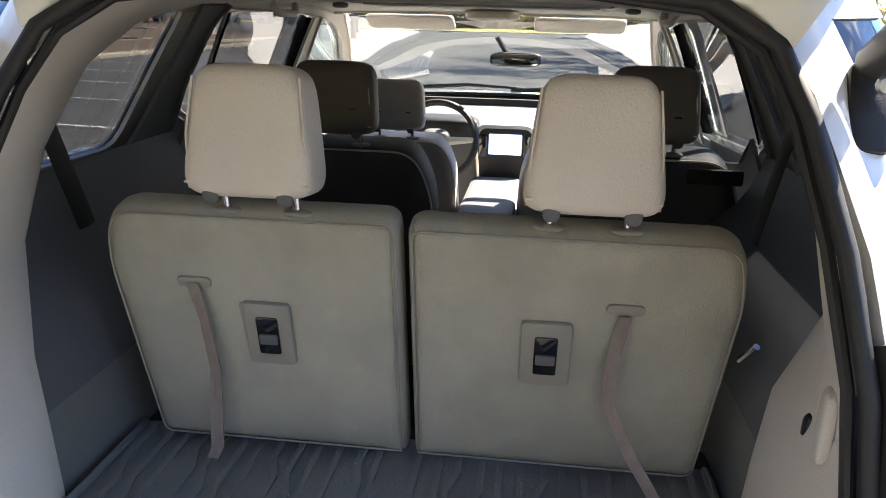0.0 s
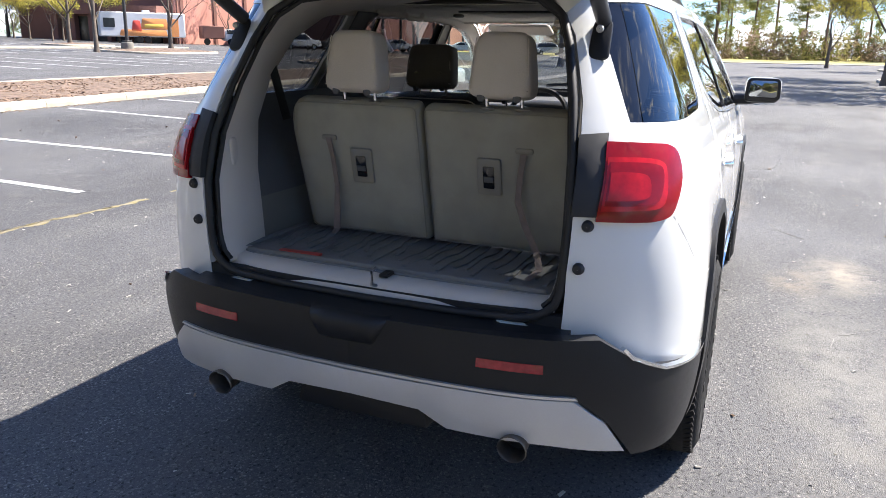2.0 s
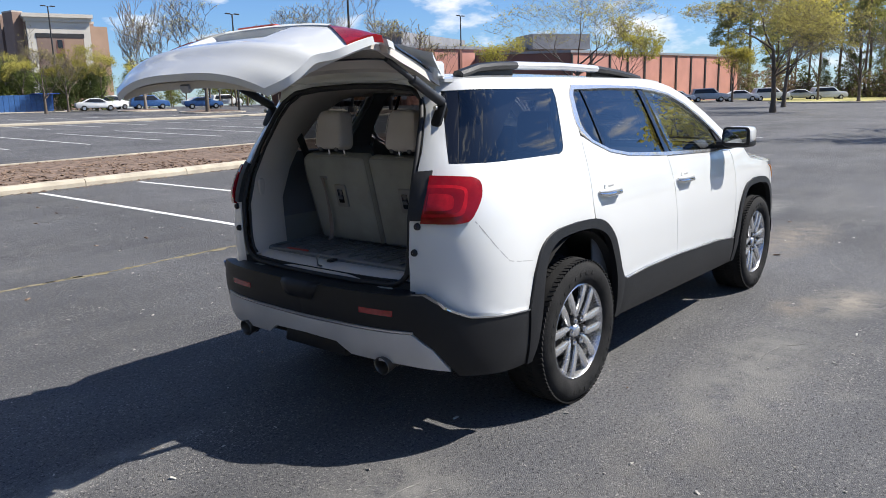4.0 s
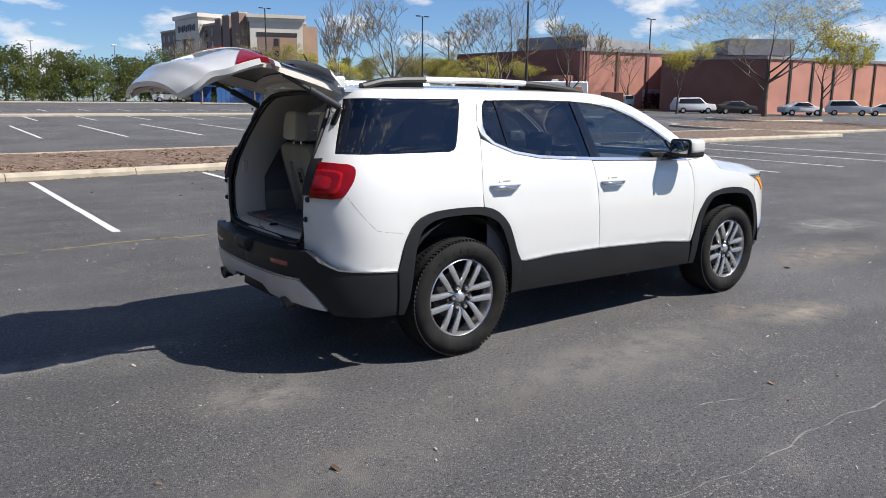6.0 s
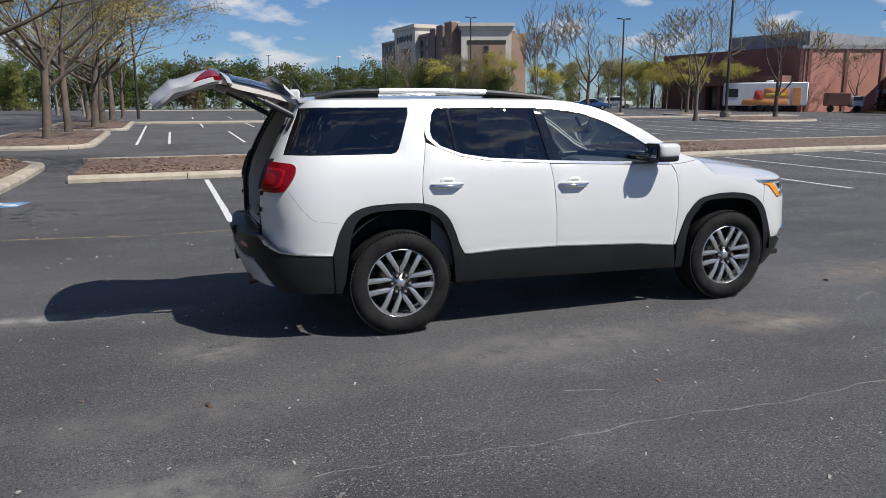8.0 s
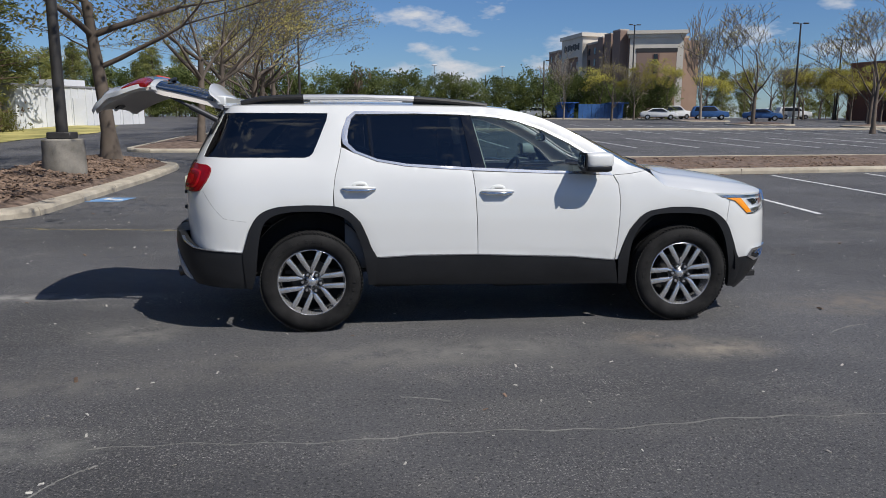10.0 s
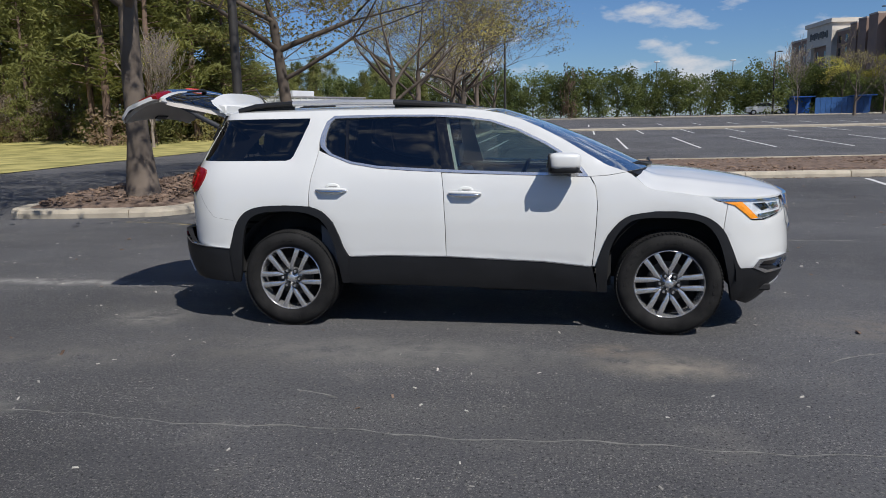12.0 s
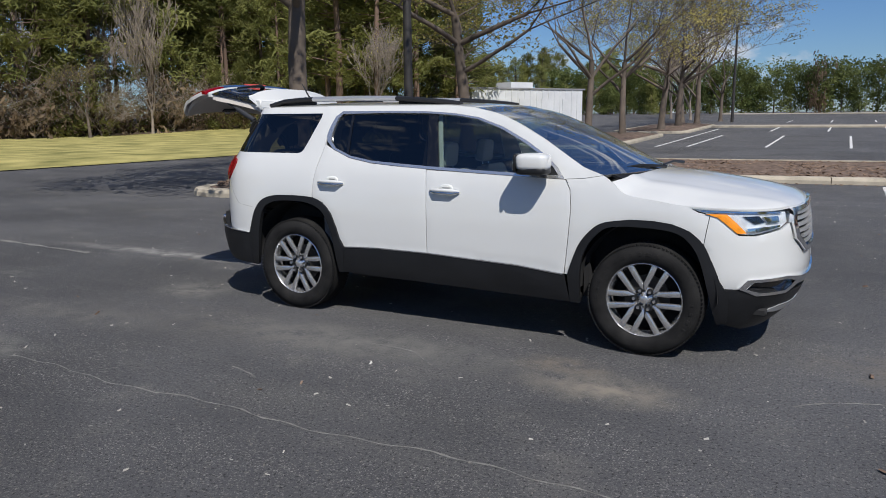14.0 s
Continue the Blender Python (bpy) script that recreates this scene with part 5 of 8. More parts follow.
panel("fog_recess", outline([("f", 0.84, 0.55), ("f", 0.66, 0.56), ("f", 0.54, 0.53), ("f", 0.64, 0.465), ("f", 0.79, 0.462), ("f", 0.85, 0.50)]), BLACK_GLOSS, car, off=-0.02, depth=0.01)
panel("front_skid_trim", outline([("f", 0.0, 0.36), ("f", 0.6, 0.37), ("f", 0.72, 0.34), ("f", 0.6, 0.32), ("f", 0.0, 0.31)]), RAIL_SILVER, car, "silver lower bumper trim", off=0.016, depth=0.04)

# ---- door handles and mirrors ----
for s in (-1, 1):
    for x, z in ((0.355, 1.07), (1.385, 1.04)):
        y = float(HALF_WIDTH(z))
        bm = bmesh.new()
        tube(bm, [(x - 0.12, s * (y + 0.01), z - 0.006), (x - 0.07, s * (y + 0.034), z - 0.012), (x + 0.07, s * (y + 0.034), z - 0.014), (x + 0.125, s * (y + 0.01), z - 0.006)], [0.007, 0.013, 0.013, 0.006], 10)
        handle = part("door_handle", bm, CHROME, car, "chrome door handle blade")
        bm = bmesh.new()
        tube(bm, [(x - 0.118, s * (y + 0.008), z + 0.003), (x - 0.08, s * (y + 0.03), z + 0.006), (x + 0.07, s * (y + 0.03), z + 0.005), (x + 0.122, s * (y + 0.008), z + 0.001)], [0.008, 0.013, 0.013, 0.007], 10)
        part("handle_cover", bm, WHITE_PAINT, handle, "white upper grip")
        part("handle_cup", cushion((0.115, 0.014, 0.075), 0.8, m=Matrix.Translation((x + 0.01, s * (y - 0.002), z + 0.012))), WHITE_FLANGE, handle)
        # solid grey pad that paints the shade in the gap above the grip
        part("handle_gap_shade", cushion((0.07, 0.01, 0.012), 0.6, m=Matrix.Translation((x + 0.015, s * (y + 0.002), z + 0.026))), JOINT, handle)
    mir = cushion((0.23, 0.195, 0.12), 0.5, m=Matrix.Translation((2.115, s * 1.015, 1.275)) @ Matrix.Rotation(s * -0.12, 4, "Z"))
    for v in mir.verts:
        v.co.z = max(v.co.z, 1.226)
    cap = part("door_mirror", mir, WHITE_PAINT, car, "white mirror cap with black base")
    low = cushion((0.22, 0.188, 0.06), 0.5, m=Matrix.Translation((2.113, s * 1.013, 1.218)))
    part("mirror_base", low, BLACK_TRIM, cap)
    arm = bmesh.new()
    tube(arm, [(2.1, s * 0.86, 1.2), (2.1, s * 0.95, 1.205), (2.1, s * 1.0, 1.215)], [0.035, 0.03, 0.03], 8)
    part("mirror_arm", arm, BLACK_TRIM, cap)
    bez = slab(rounded([(-0.098, -0.066), (0.098, -0.068), (0.093, 0.06), (-0.088, 0.06)], 0.03), 0.014, 0.005, Matrix.Translation((2.004, s * 1.018, 1.272)) @ Matrix.Rotation(math.pi / 2, 4, "X") @ Matrix.Rotation(-math.pi / 2, 4, "Y"))
    part("mirror_bezel", bez, BLACK_TRIM, cap, "black mirror housing")
    part("mirror_glass", slab(rounded([(-0.08, -0.043), (0.08, -0.048), (0.076, 0.048), (-0.072, 0.048)], 0.02), 0.006, 0.002, Matrix.Translation((1.994, s * 1.018, 1.27)) @ Matrix.Rotation(radians(4), 4, "Y") @ Matrix.Rotation(math.pi / 2, 4, "X") @ Matrix.Rotation(-math.pi / 2, 4, "Y")), MIRROR, cap, "mirror glass")

# ---- the cabin, seen through the open back ----
OPENING = [(0.545, 0.782), (0.57, 0.806), (0.582, 0.84), (0.588, 0.88), (0.591, 0.93), (0.594, 1.05), (0.585, 1.2), (0.56, 1.35), (0.524, 1.49), (0.487, 1.575), (0.41, 1.624), (0.27, 1.64), (0.0, 1.648)]


def opening_x(z):
    return float(np.interp(z, [0.78, 1.05, 1.15, 1.29, 1.45, 1.6, 1.65], [-0.915, -0.905, -0.885, -0.83, -0.745, -0.665, -0.64]))


def full_loop(half):
    return [(-y, z) for y, z in half] + [(y, z) for y, z in half[::-1][1:]]


loop = full_loop(OPENING)
ring_pts = [(opening_x(z), y, z) for y, z in loop]
bm = bmesh.new()
tube(bm, ring_pts + [(-0.918, 0.515, 0.766), (-0.922, 0.47, 0.757), (-0.93, 0.3, 0.75), (-0.935, 0.0, 0.748), (-0.93, -0.3, 0.75), (-0.922, -0.47, 0.757), (-0.918, -0.515, 0.766), ring_pts[0]], 0.012, 10)
part("door_seal", bm, RUBBER, car, "black rubber seal round the tailgate opening")
bm = bmesh.new()
tube(bm, [(x + 0.025, y * 0.975, z - 0.008 * (z > 1.5) + 0.008 * (z < 0.85)) for x, y, z in ring_pts], 0.008, 8)
part("door_seal_lip", bm, RUBBER, car)
# painted strip over the opening
vs, fs = [], []
for i in range(21):
    v = -1 + i / 10
    r = roof_point(0.0, v)
    y = v * 0.5
    z = float(np.interp(abs(y), [0, 0.25, 0.38, 0.46, 0.5], [1.652, 1.646, 1.632, 1.61, 1.565]))
    vs += [(r[0] - 0.0, r[1] * 0.98, r[2] - 0.012), (opening_x(z) - 0.012, y, z + 0.012), (opening_x(z) + 0.02, y, z)]
fs = [q for i in range(20) for q in ((3 * i, 3 * i + 1, 3 * i + 4, 3 * i + 3), (3 * i + 1, 3 * i + 2, 3 * i + 5, 3 * i + 4))]
part("rear_header", mesh_of("rear_header", vs, fs, WHITE_FLANGE), None, car)


def inner_edge(y, z):
    """Where the pillar lining ends inside, for a point of the opening."""
    s = math.copysign(1, y)
    if z > 1.59:
        k = abs(y) / 0.4
        return (0.0 - 0.3 * (1 - min(1, k)), y * 1.35, 1.645 - 0.03 * min(1, k))
    front = -0.66 if y > 0 else -0.57
    x = float(np.interp(z, [1.0, 1.1, 1.2, 1.3, 1.45, 1.55, 1.6], [front, front + 0.02, -0.51, -0.44, -0.31, -0.18, -0.05]))
    return (x, s * float(np.interp(z, [0.8, 1.0, 1.1, 1.2, 1.3, 1.45, 1.55, 1.6], [0.562, 0.575, 0.6, 0.68, 0.70, 0.69, 0.665, 0.6])), z + 0.008)


rows = []
for x, y, z in ring_pts:
    a, b = Vector((x + 0.02, y * 0.97, z)), Vector(inner_edge(y, z))
    mid_pt = a.lerp(b, 0.5) + Vector((0, -y * 0.03, -0.01 if z > 1.5 else 0))
    rows.append([a, a.lerp(mid_pt, 0.5) + Vector((0, -y * 0.02, 0)), mid_pt, mid_pt.lerp(b, 0.5) + Vector((0, -y * 0.015, 0)), b])
k = 5
vs = [p for r in rows for p in r]
fs = [(i * k + j, i * k + j + 1, (i + 1) * k + j + 1, (i + 1) * k + j) for i in range(len(rows) - 1) for j in range(k - 1)]
me = mesh_of("pillar_lining", vs, fs, TRIM_LIGHT)
part("pillar_lining", me, None, car, "light grey moulded lining of the rear pillars")

for s in (-1, 1):
    # one moulded side lining, light below and dark above
    wave = smooth_curve([(0.75, 0.568), (0.85, 0.574), (0.95, 0.584), (1.02, 0.598), (1.1, 0.64), (1.18, 0.73), (1.29, 0.772)])
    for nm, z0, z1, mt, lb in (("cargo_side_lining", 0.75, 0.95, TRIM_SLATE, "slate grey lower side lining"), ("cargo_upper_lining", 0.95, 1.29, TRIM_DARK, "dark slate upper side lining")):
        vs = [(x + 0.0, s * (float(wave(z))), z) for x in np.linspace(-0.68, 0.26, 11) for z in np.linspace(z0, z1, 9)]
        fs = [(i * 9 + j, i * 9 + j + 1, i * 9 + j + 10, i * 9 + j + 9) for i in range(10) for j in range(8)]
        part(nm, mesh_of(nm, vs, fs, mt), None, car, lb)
    cp = outline([(0.0, 1.28), (0.24, 1.28), (0.235, 1.44), (0.28, 1.6), (0.33, 1.645), (0.15, 1.645), (0.145, 1.58), (0.07, 1.39)])
    part("c_pillar_lining", panel_mesh("c_pillar_lining", cp, TRIM_DARK, off=-0.045, depth=0.01, side=s), None, car)
    part("rear_cant_rail", panel_mesh("rear_cant_rail", outline([(-0.5, 1.618), (0.33, 1.618), (0.33, 1.66), (-0.5, 1.655)]), TRIM_LIGHT, off=-0.03, depth=0.01, side=s), None, car)
    part("door_lining", panel_mesh("door_lining", outline([(0.25, 0.46), (2.3, 0.46), (2.3, 1.155), (1.26, 1.19), (0.7, 1.222), (0.48, 1.26), (0.25, 1.36)]), TRIM_DARK, off=-0.07, depth=0.01, side=s), None, car, "dark door lining")
    part("door_lining_capping", panel_mesh("door_lining_capping", outline([(0.5, 1.0), (2.25, 0.96), (2.25, 1.06), (0.5, 1.1)]), TRIM_LIGHT, off=-0.085, depth=0.02, side=s), None, car)
    part("b_pillar_lining", panel_mesh("b_pillar_lining", outline([(1.14, 1.2), (1.33, 1.2), (1.23, 1.62), (1.13, 1.62)]), TRIM_LIGHT, off=-0.05, depth=0.01, side=s), None, car)
    ap = outline([(0.33, 1.628), (0.79, 1.627), (1.135, 1.618), (1.35, 1.604), (1.564, 1.573), (1.775, 1.503), (1.982, 1.402), (2.146, 1.3), (2.28, 1.17), (2.5, 1.175), (2.42, 1.23), (2.1, 1.42), (1.93, 1.51), (1.66, 1.612), (1.5, 1.645), (0.33, 1.662)])
    part("a_pillar_lining", panel_mesh("a_pillar_lining", ap, TRIM_LIGHT, off=-0.03, depth=0.01, side=s), None, car)
    # storage bin beside the mat
    part("side_bin", slab(rounded([(-0.78, 0.53), (-0.42, 0.53), (-0.42, 0.565), (-0.78, 0.56)], 0.03), 0.03, 0.004, Matrix.Scale(s, 4, (0, 1, 0)) @ Matrix.Translation((0, 0, 0.755))), TRIM_DARK, car)
    part("grab_recess", cushion((0.05, 0.02, 0.1), 0.6, m=pose(-0.80, s * 0.572, 1.13, 0, 0, s * 15)), TRIM_LIGHT, car)
    ringb = bmesh.new()
    tube(ringb, [(-0.835 + 0.012 * math.cos(a), s * (0.563 - 0.004 * math.sin(a)), 0.865 + 0.026 * math.sin(a)) for a in (math.pi * 2 * q / 14 for q in range(15))], 0.004, 6)
    part("tie_down_ring", ringb, CHROME, car, "steel tie-down ring")
part("bag_hook", cushion((0.02, 0.03, 0.045), 0.5, m=pose(-0.74, -0.585, 1.09)), BLACK_TRIM, car, "black bag hook")
bm = bmesh.new()
tube(bm, [(-0.5, 0.63, 1.56), (-0.46, 0.645, 1.40), (-0.42, 0.66, 1.2)], 0.012, 6)
bmesh.ops.scale(bm, vec=(2.2, 0.3, 1), space=Matrix.Translation((0.46, -0.645, 0)), verts=bm.verts)
part("seat_belt", bm, RUBBER, car, "black seat belt webbing")
bm = bmesh.new()
tube(bm, [(-0.45, -0.60, 1.57), (-0.35, -0.63, 1.40), (-0.3, -0.64, 1.2)], 0.012, 6)
bmesh.ops.scale(bm, vec=(2.2, 0.3, 1), space=Matrix.Translation((0.36, 0.62, 0)), verts=bm.verts)
part("seat_belt", bm, RUBBER, car, "black seat belt webbing")

liner = sheet("headliner", lambda s, v: roof_point(0.05 + 0.93 * s, v * 0.985, 0.042), 16, 16, HEADLINER, car, "pale grey cloth headliner", 0.01)
for x0, x1 in ((-0.05, 0.5), (0.75, 1.3)):
    y0, y1 = -0.42, 0.42
    outer = rounded([(x0, y0), (x1, y0), (x1, y1), (x0, y1)], 0.06, 5)
    bm = slab(outer, 0.014, 0.004, Matrix.Translation((0, 0, 1.652)))
    fr_ob = part("sunroof_frame", bm, BLACK_TRIM, car, "dark sunroof frame")
    part("sunroof_shade", slab(inset(outer, 0.045), 0.012, 0.003, Matrix.Translation((0, 0, 1.6455))), HEADLINER, fr_ob)
for x, y in ((-0.1, 0.5), (-0.1, -0.5), (1.0, 0.5), (1.0, -0.5)):
    part("roof_vent", cushion((0.07, 0.05, 0.02), 0.7, m=pose(x, y, 1.632)), TRIM_DARK, car, "dark roof air vent")
for y in (0.55, -0.55):
    part("grab_handle", tube(bmesh.new(), [(0.45, y, 1.625), (0.48, y * 0.985, 1.60), (0.62, y * 0.985, 1.60), (0.65, y, 1.625)], 0.011, 8), TRIM_LIGHT, car)
part("overhead_console", cushion((0.3, 0.22, 0.045), 0.5, m=pose(1.55, 0, 1.612)), TRIM_LIGHT, car)
for y in (0.36, -0.36):
    part("sun_visor", slab(rounded([(-0.07, -0.19), (0.07, -0.19), (0.07, 0.19), (-0.07, 0.19)], 0.03), 0.018, 0.005, pose(1.66, y, 1.588, 0, 20, 0)), TRIM_LIGHT, car)
mirror_in = part("cabin_mirror", cushion((0.03, 0.24, 0.065), 0.5, m=pose(1.93, -0.09, 1.42)), BLACK_TRIM, car, "dark rear-view mirror")
part("mirror_stem", tube(bmesh.new(), [(1.95, -0.05, 1.44), (1.92, 0, 1.52)], 0.012, 6), BLACK_TRIM, mirror_in)
part("mirror_face", slab(rounded([(-0.11, -0.025), (0.11, -0.025), (0.11, 0.025), (-0.11, 0.025)], 0.02), 0.004, 0.001, Matrix.Translation((1.912, -0.09, 1.42)) @ Matrix.Rotation(-math.pi / 2, 4, "Y") @ Matrix.Rotation(math.pi / 2, 4, "Z")), MIRROR, mirror_in)

# load floor, sill and mat
part("load_floor", block((0.5, 1.14, 0.03), (-0.56, 0, 0.772), 0.006), CARPET_DARK, car)
vs, fs = [], []
prof = [(-0.835, 0.798), (-0.86, 0.8), (-0.885, 0.797), (-0.905, 0.786), (-0.916, 0.768), (-0.92, 0.748)]
for i in range(25):
    y = -0.56 + 1.12 * i / 24
    vs += [(x + 0.05 * (abs(y) / 0.56) ** 4, y, z) for x, z in prof]
fs = [(i * 6 + j, i * 6 + j + 1, (i + 1) * 6 + j + 1, (i + 1) * 6 + j) for i in range(24) for j in range(5)]
part("sill_plate", mesh_of("sill_plate", vs, fs, TRIM_LIGHT), None, car, "light grey scuff plate along the load edge")
latch = part("striker", tube(bmesh.new(), [(-0.93, -0.03, 0.79), (-0.955, -0.03, 0.8), (-0.955, -0.03, 0.84), (-0.93, -0.03, 0.845)], 0.006, 6), STEEL, car, "steel latch striker")
part("striker_plate", block((0.05, 0.03, 0.012), (-0.86, -0.03, 0.806), 0.003), BLACK_TRIM, car)

cargo_mat = tagged(part("cargo_mat", slab(rounded([(-0.83, -0.5), (-0.8, -0.555), (-0.4, -0.56), (-0.385, 0.0), (-0.4, 0.56), (-0.8, 0.555), (-0.83, 0.5)], 0.03), 0.012, 0.004, Matrix.Translation((0, 0, 0.803))), MAT_RUBBER), "dark grey ribbed rubber cargo mat on the load floor", "cargo mat")
rng = random.Random(3)
for i in range(27):
    y = -0.5 + i * 0.0385
    jog = (-0.022 if i < 14 else 0.022) * (0.6 + 0.4 * rng.random())
    xs = -0.76 + 0.05 * ((i * 7) % 3)
    xm = -0.6 + 0.05 * ((i * 5) % 4 - 1.5)
    bm = bmesh.new()
    for a, b in (((xs, y), (xm - 0.03, y)), ((xm - 0.03, y), (xm + 0.03, y + jog)), ((xm + 0.03, y + jog), (-0.42, y + jog))):
        n = Vector((a[1] - b[1], b[0] - a[0], 0)).normalized() * 0.006
        q = [bm.verts.new(p) for p in ((a[0] - n.x, a[1] - n.y, 0.802), (a[0] + n.x, a[1] + n.y, 0.802), (b[0] + n.x, b[1] + n.y, 0.802), (b[0] - n.x, b[1] - n.y, 0.802))]
        t = [bm.verts.new((v.co.x * 0.999 + 0.001 * (a[0] + b[0]) / 2, v.co.y, 0.8085)) for v in q]
        bm.faces.new(t)
        for u in range(4):
            bm.faces.new((q[u], q[(u + 1) % 4], t[(u + 1) % 4], t[u]))
    part("rib", bm, MAT_RUBBER, cargo_mat, smooth=False)
for y in (0.545, -0.545):
    part("mat_rim", block((0.4, 0.012, 0.016), (-0.61, y, 0.808), 0.004), MAT_RUBBER, cargo_mat)
part("mat_rim", block((0.012, 1.04, 0.016), (-0.815, 0, 0.808), 0.004), MAT_RUBBER, cargo_mat)
part("mat_badge", slab(rounded([(-0.79, 0.26), (-0.755, 0.26), (-0.76, 0.42), (-0.785, 0.42)], 0.01), 0.006, 0.001, Matrix.Translation((0, 0, 0.809))), RED_PAINT, cargo_mat, "small red badge moulded on the mat")


# ---- seats ----
def seat_x(z):
    return -0.455 - (z - 0.8) * 0.235


lean = math.atan(0.235)


def on_seat(y, z, out=0.0):
    """A pose on the back of the third row, x across, y up, z out to the rear."""
    return Matrix.Translation((seat_x(z) - out, y, z)) @ Matrix.Rotation(-math.pi / 2, 4, "Z") @ Matrix.Rotation(math.pi / 2 + lean, 4, "X")


def soft_back(poly, depth, m):
    """A seat back: a padded board with soft rims."""
    return pad(poly, depth, m, 0.028, 0.004)


def headrest(x, y, z, w, h, d, mat, parent, label, posts=True, taper=0.24):
    hr = part("headrest", cushion((d, w, h), 0.34, taper, 20, 32, Matrix.Translation((x, y, z)) @ Matrix.Rotation(0.12, 4, "Y")), mat, parent, label)
    if posts:
        for dy in (-w * 0.27, w * 0.27):
            part("headrest_post", tube(bmesh.new(), [(x + 0.012, y + dy, z - h / 2 - 0.035), (x, y + dy, z - h / 2 + 0.02)], 0.0065, 10), CHROME, hr)
            part("post_collar", cushion((0.035, 0.05, 0.012), 0.8, m=pose(x + 0.014, y + dy, z - h / 2 - 0.03)), TRIM_MID, hr)
            part("post_notch", cushion((0.012, 0.026, 0.035), 0.7, m=pose(x - d / 2 + 0.004, y + dy, z - h / 2 + 0.012)), TRIM_DARK, hr)
        seam_pts = [(x - d / 2 - 0.001, y + w * 0.47 * a, z + h * b) for a, b in ((-0.95, -0.36), (-0.6, -0.33), (-0.45, -0.42), (0.45, -0.42), (0.6, -0.33), (0.95, -0.36))]
        part("seam", tube(bmesh.new(), seam_pts, 0.0022, 5), LEATHER, hr)
        for sy in (-1, 1):
            part("seam", tube(bmesh.new(), [(x - d / 2 + 0.012, y + sy * w * 0.44, z - h * 0.42), (x - d / 2 + 0.004, y + sy * w * 0.42, z), (x - d / 2 + 0.02, y + sy * w * 0.38, z + h * 0.42)], 0.002, 5), LEATHER, hr)
    return hr


for s, hy, zt in ((1, 0.228, 1.295), (-1, -0.285, 1.29)):
    # outline in the seat's plane, from its lower inner corner
    L = (zt - 0.81) / math.cos(lean)
    wide = 0.0 if s > 0 else 0.03
    poly = rounded([(0.006, 0), (0.49 + wide, 0), (0.512 + wide, L * 0.8), (0.49 + wide, L), (0.006, L)], [0.01, 0.03, 0.09, 0.075, 0.03], 6)
    poly = [(-s * a, b) for a, b in poly]
    if s > 0:
        poly = poly[::-1]
    seat = part("third_row_seat", soft_back(poly, 0.075, on_seat(0, 0.81)), CARPET, car, "grey carpeted back of a third-row seat")
    pipe = [(p[0], p[1], -0.002) for p in inset(poly, 0.01)]
    bm = tube(bmesh.new(), [on_seat(0, 0.81) @ Vector(p) for p in pipe + pipe[:1]], 0.002, 6)
    part("piping", bm, TRIM_MID, seat)
    headrest(-0.56, hy, 1.425, 0.215, 0.2, 0.11, LEATHER, seat, "light grey leather headrest")
    ly, lz = s * 0.235, 1.073
    m = on_seat(ly, lz, 0.006)
    part("latch_bezel", slab(rounded([(-0.042, -0.064), (0.042, -0.064), (0.042, 0.064), (-0.042, 0.064)], 0.01), 0.016, 0.005, m @ Matrix.Translation((0, 0, 0.008))), TRIM_MID, seat, "grey plastic latch bezel")
    part("latch_recess", slab(rounded([(-0.019, -0.038), (0.019, -0.038), (0.019, 0.038), (-0.019, 0.038)], 0.005), 0.004, 0.001, m @ Matrix.Translation((0, 0, 0.011))), BLACK_GLOSS, seat)
    part("latch_lever", slab(rounded([(-0.016, -0.01), (0.016, -0.01), (0.016, 0.01), (-0.016, 0.01)], 0.003), 0.006, 0.002, m @ Matrix.Translation((0, -0.006, 0.015))), TRIM_DARK, seat)
    sy = s * 0.355
    part("strap_slot", slab(rounded([(-0.03, -0.01), (0.03, -0.01), (0.03, 0.01), (-0.03, 0.01)], 0.009), 0.008, 0.003, on_seat(sy, 1.165, 0.009)), TRIM_MID, seat)
    path = [(sy, 1.165, 0.012), (sy - s * 0.012, 1.10, 0.02), (sy - s * 0.02, 1.0, 0.03), (sy - s * 0.005, 0.9, 0.03), (sy - s * 0.004, 0.83, 0.05), (sy, 0.815, 0.07)] if s > 0 else \
           [(sy, 1.155, 0.012), (sy + 0.012, 1.08, 0.02), (sy + 0.015, 1.0, 0.04), (sy - 0.02, 0.93, 0.08), (sy - 0.07, 0.86, 0.13), (sy - 0.1, 0.822, 0.2), (sy - 0.09, 0.815, 0.3)]
    vs, wid = [], 0.011
    for i, (py, pz, po) in enumerate(path):
        tw = 0.35 * math.sin(i * 1.3)
        c = Vector((seat_x(pz) - po, py, pz))
        d = Vector((math.sin(tw) * wid, math.cos(tw) * wid, 0))
        vs += [c - d, c + d, c + d - Vector((0.003, 0, -0.001)), c - d - Vector((0.003, 0, -0.001))]
    fs = [(4 * i + a, 4 * i + (a + 1) % 4, 4 * i + 4 + (a + 1) % 4, 4 * i + 4 + a) for i in range(len(path) - 1) for a in range(4)]
    fs += [(0, 1, 2, 3), tuple(range(len(vs) - 4, len(vs)))]
    part("pull_strap", mesh_of("pull_strap", vs, fs, STRAP, False), None, seat, "mauve-grey webbing pull strap")
bm = tube(bmesh.new(), [(-0.50, -0.575, 1.10), (-0.47, -0.56, 1.06)], 0.006, 8)
part("seat_release_bar", bm, CHROME, car)


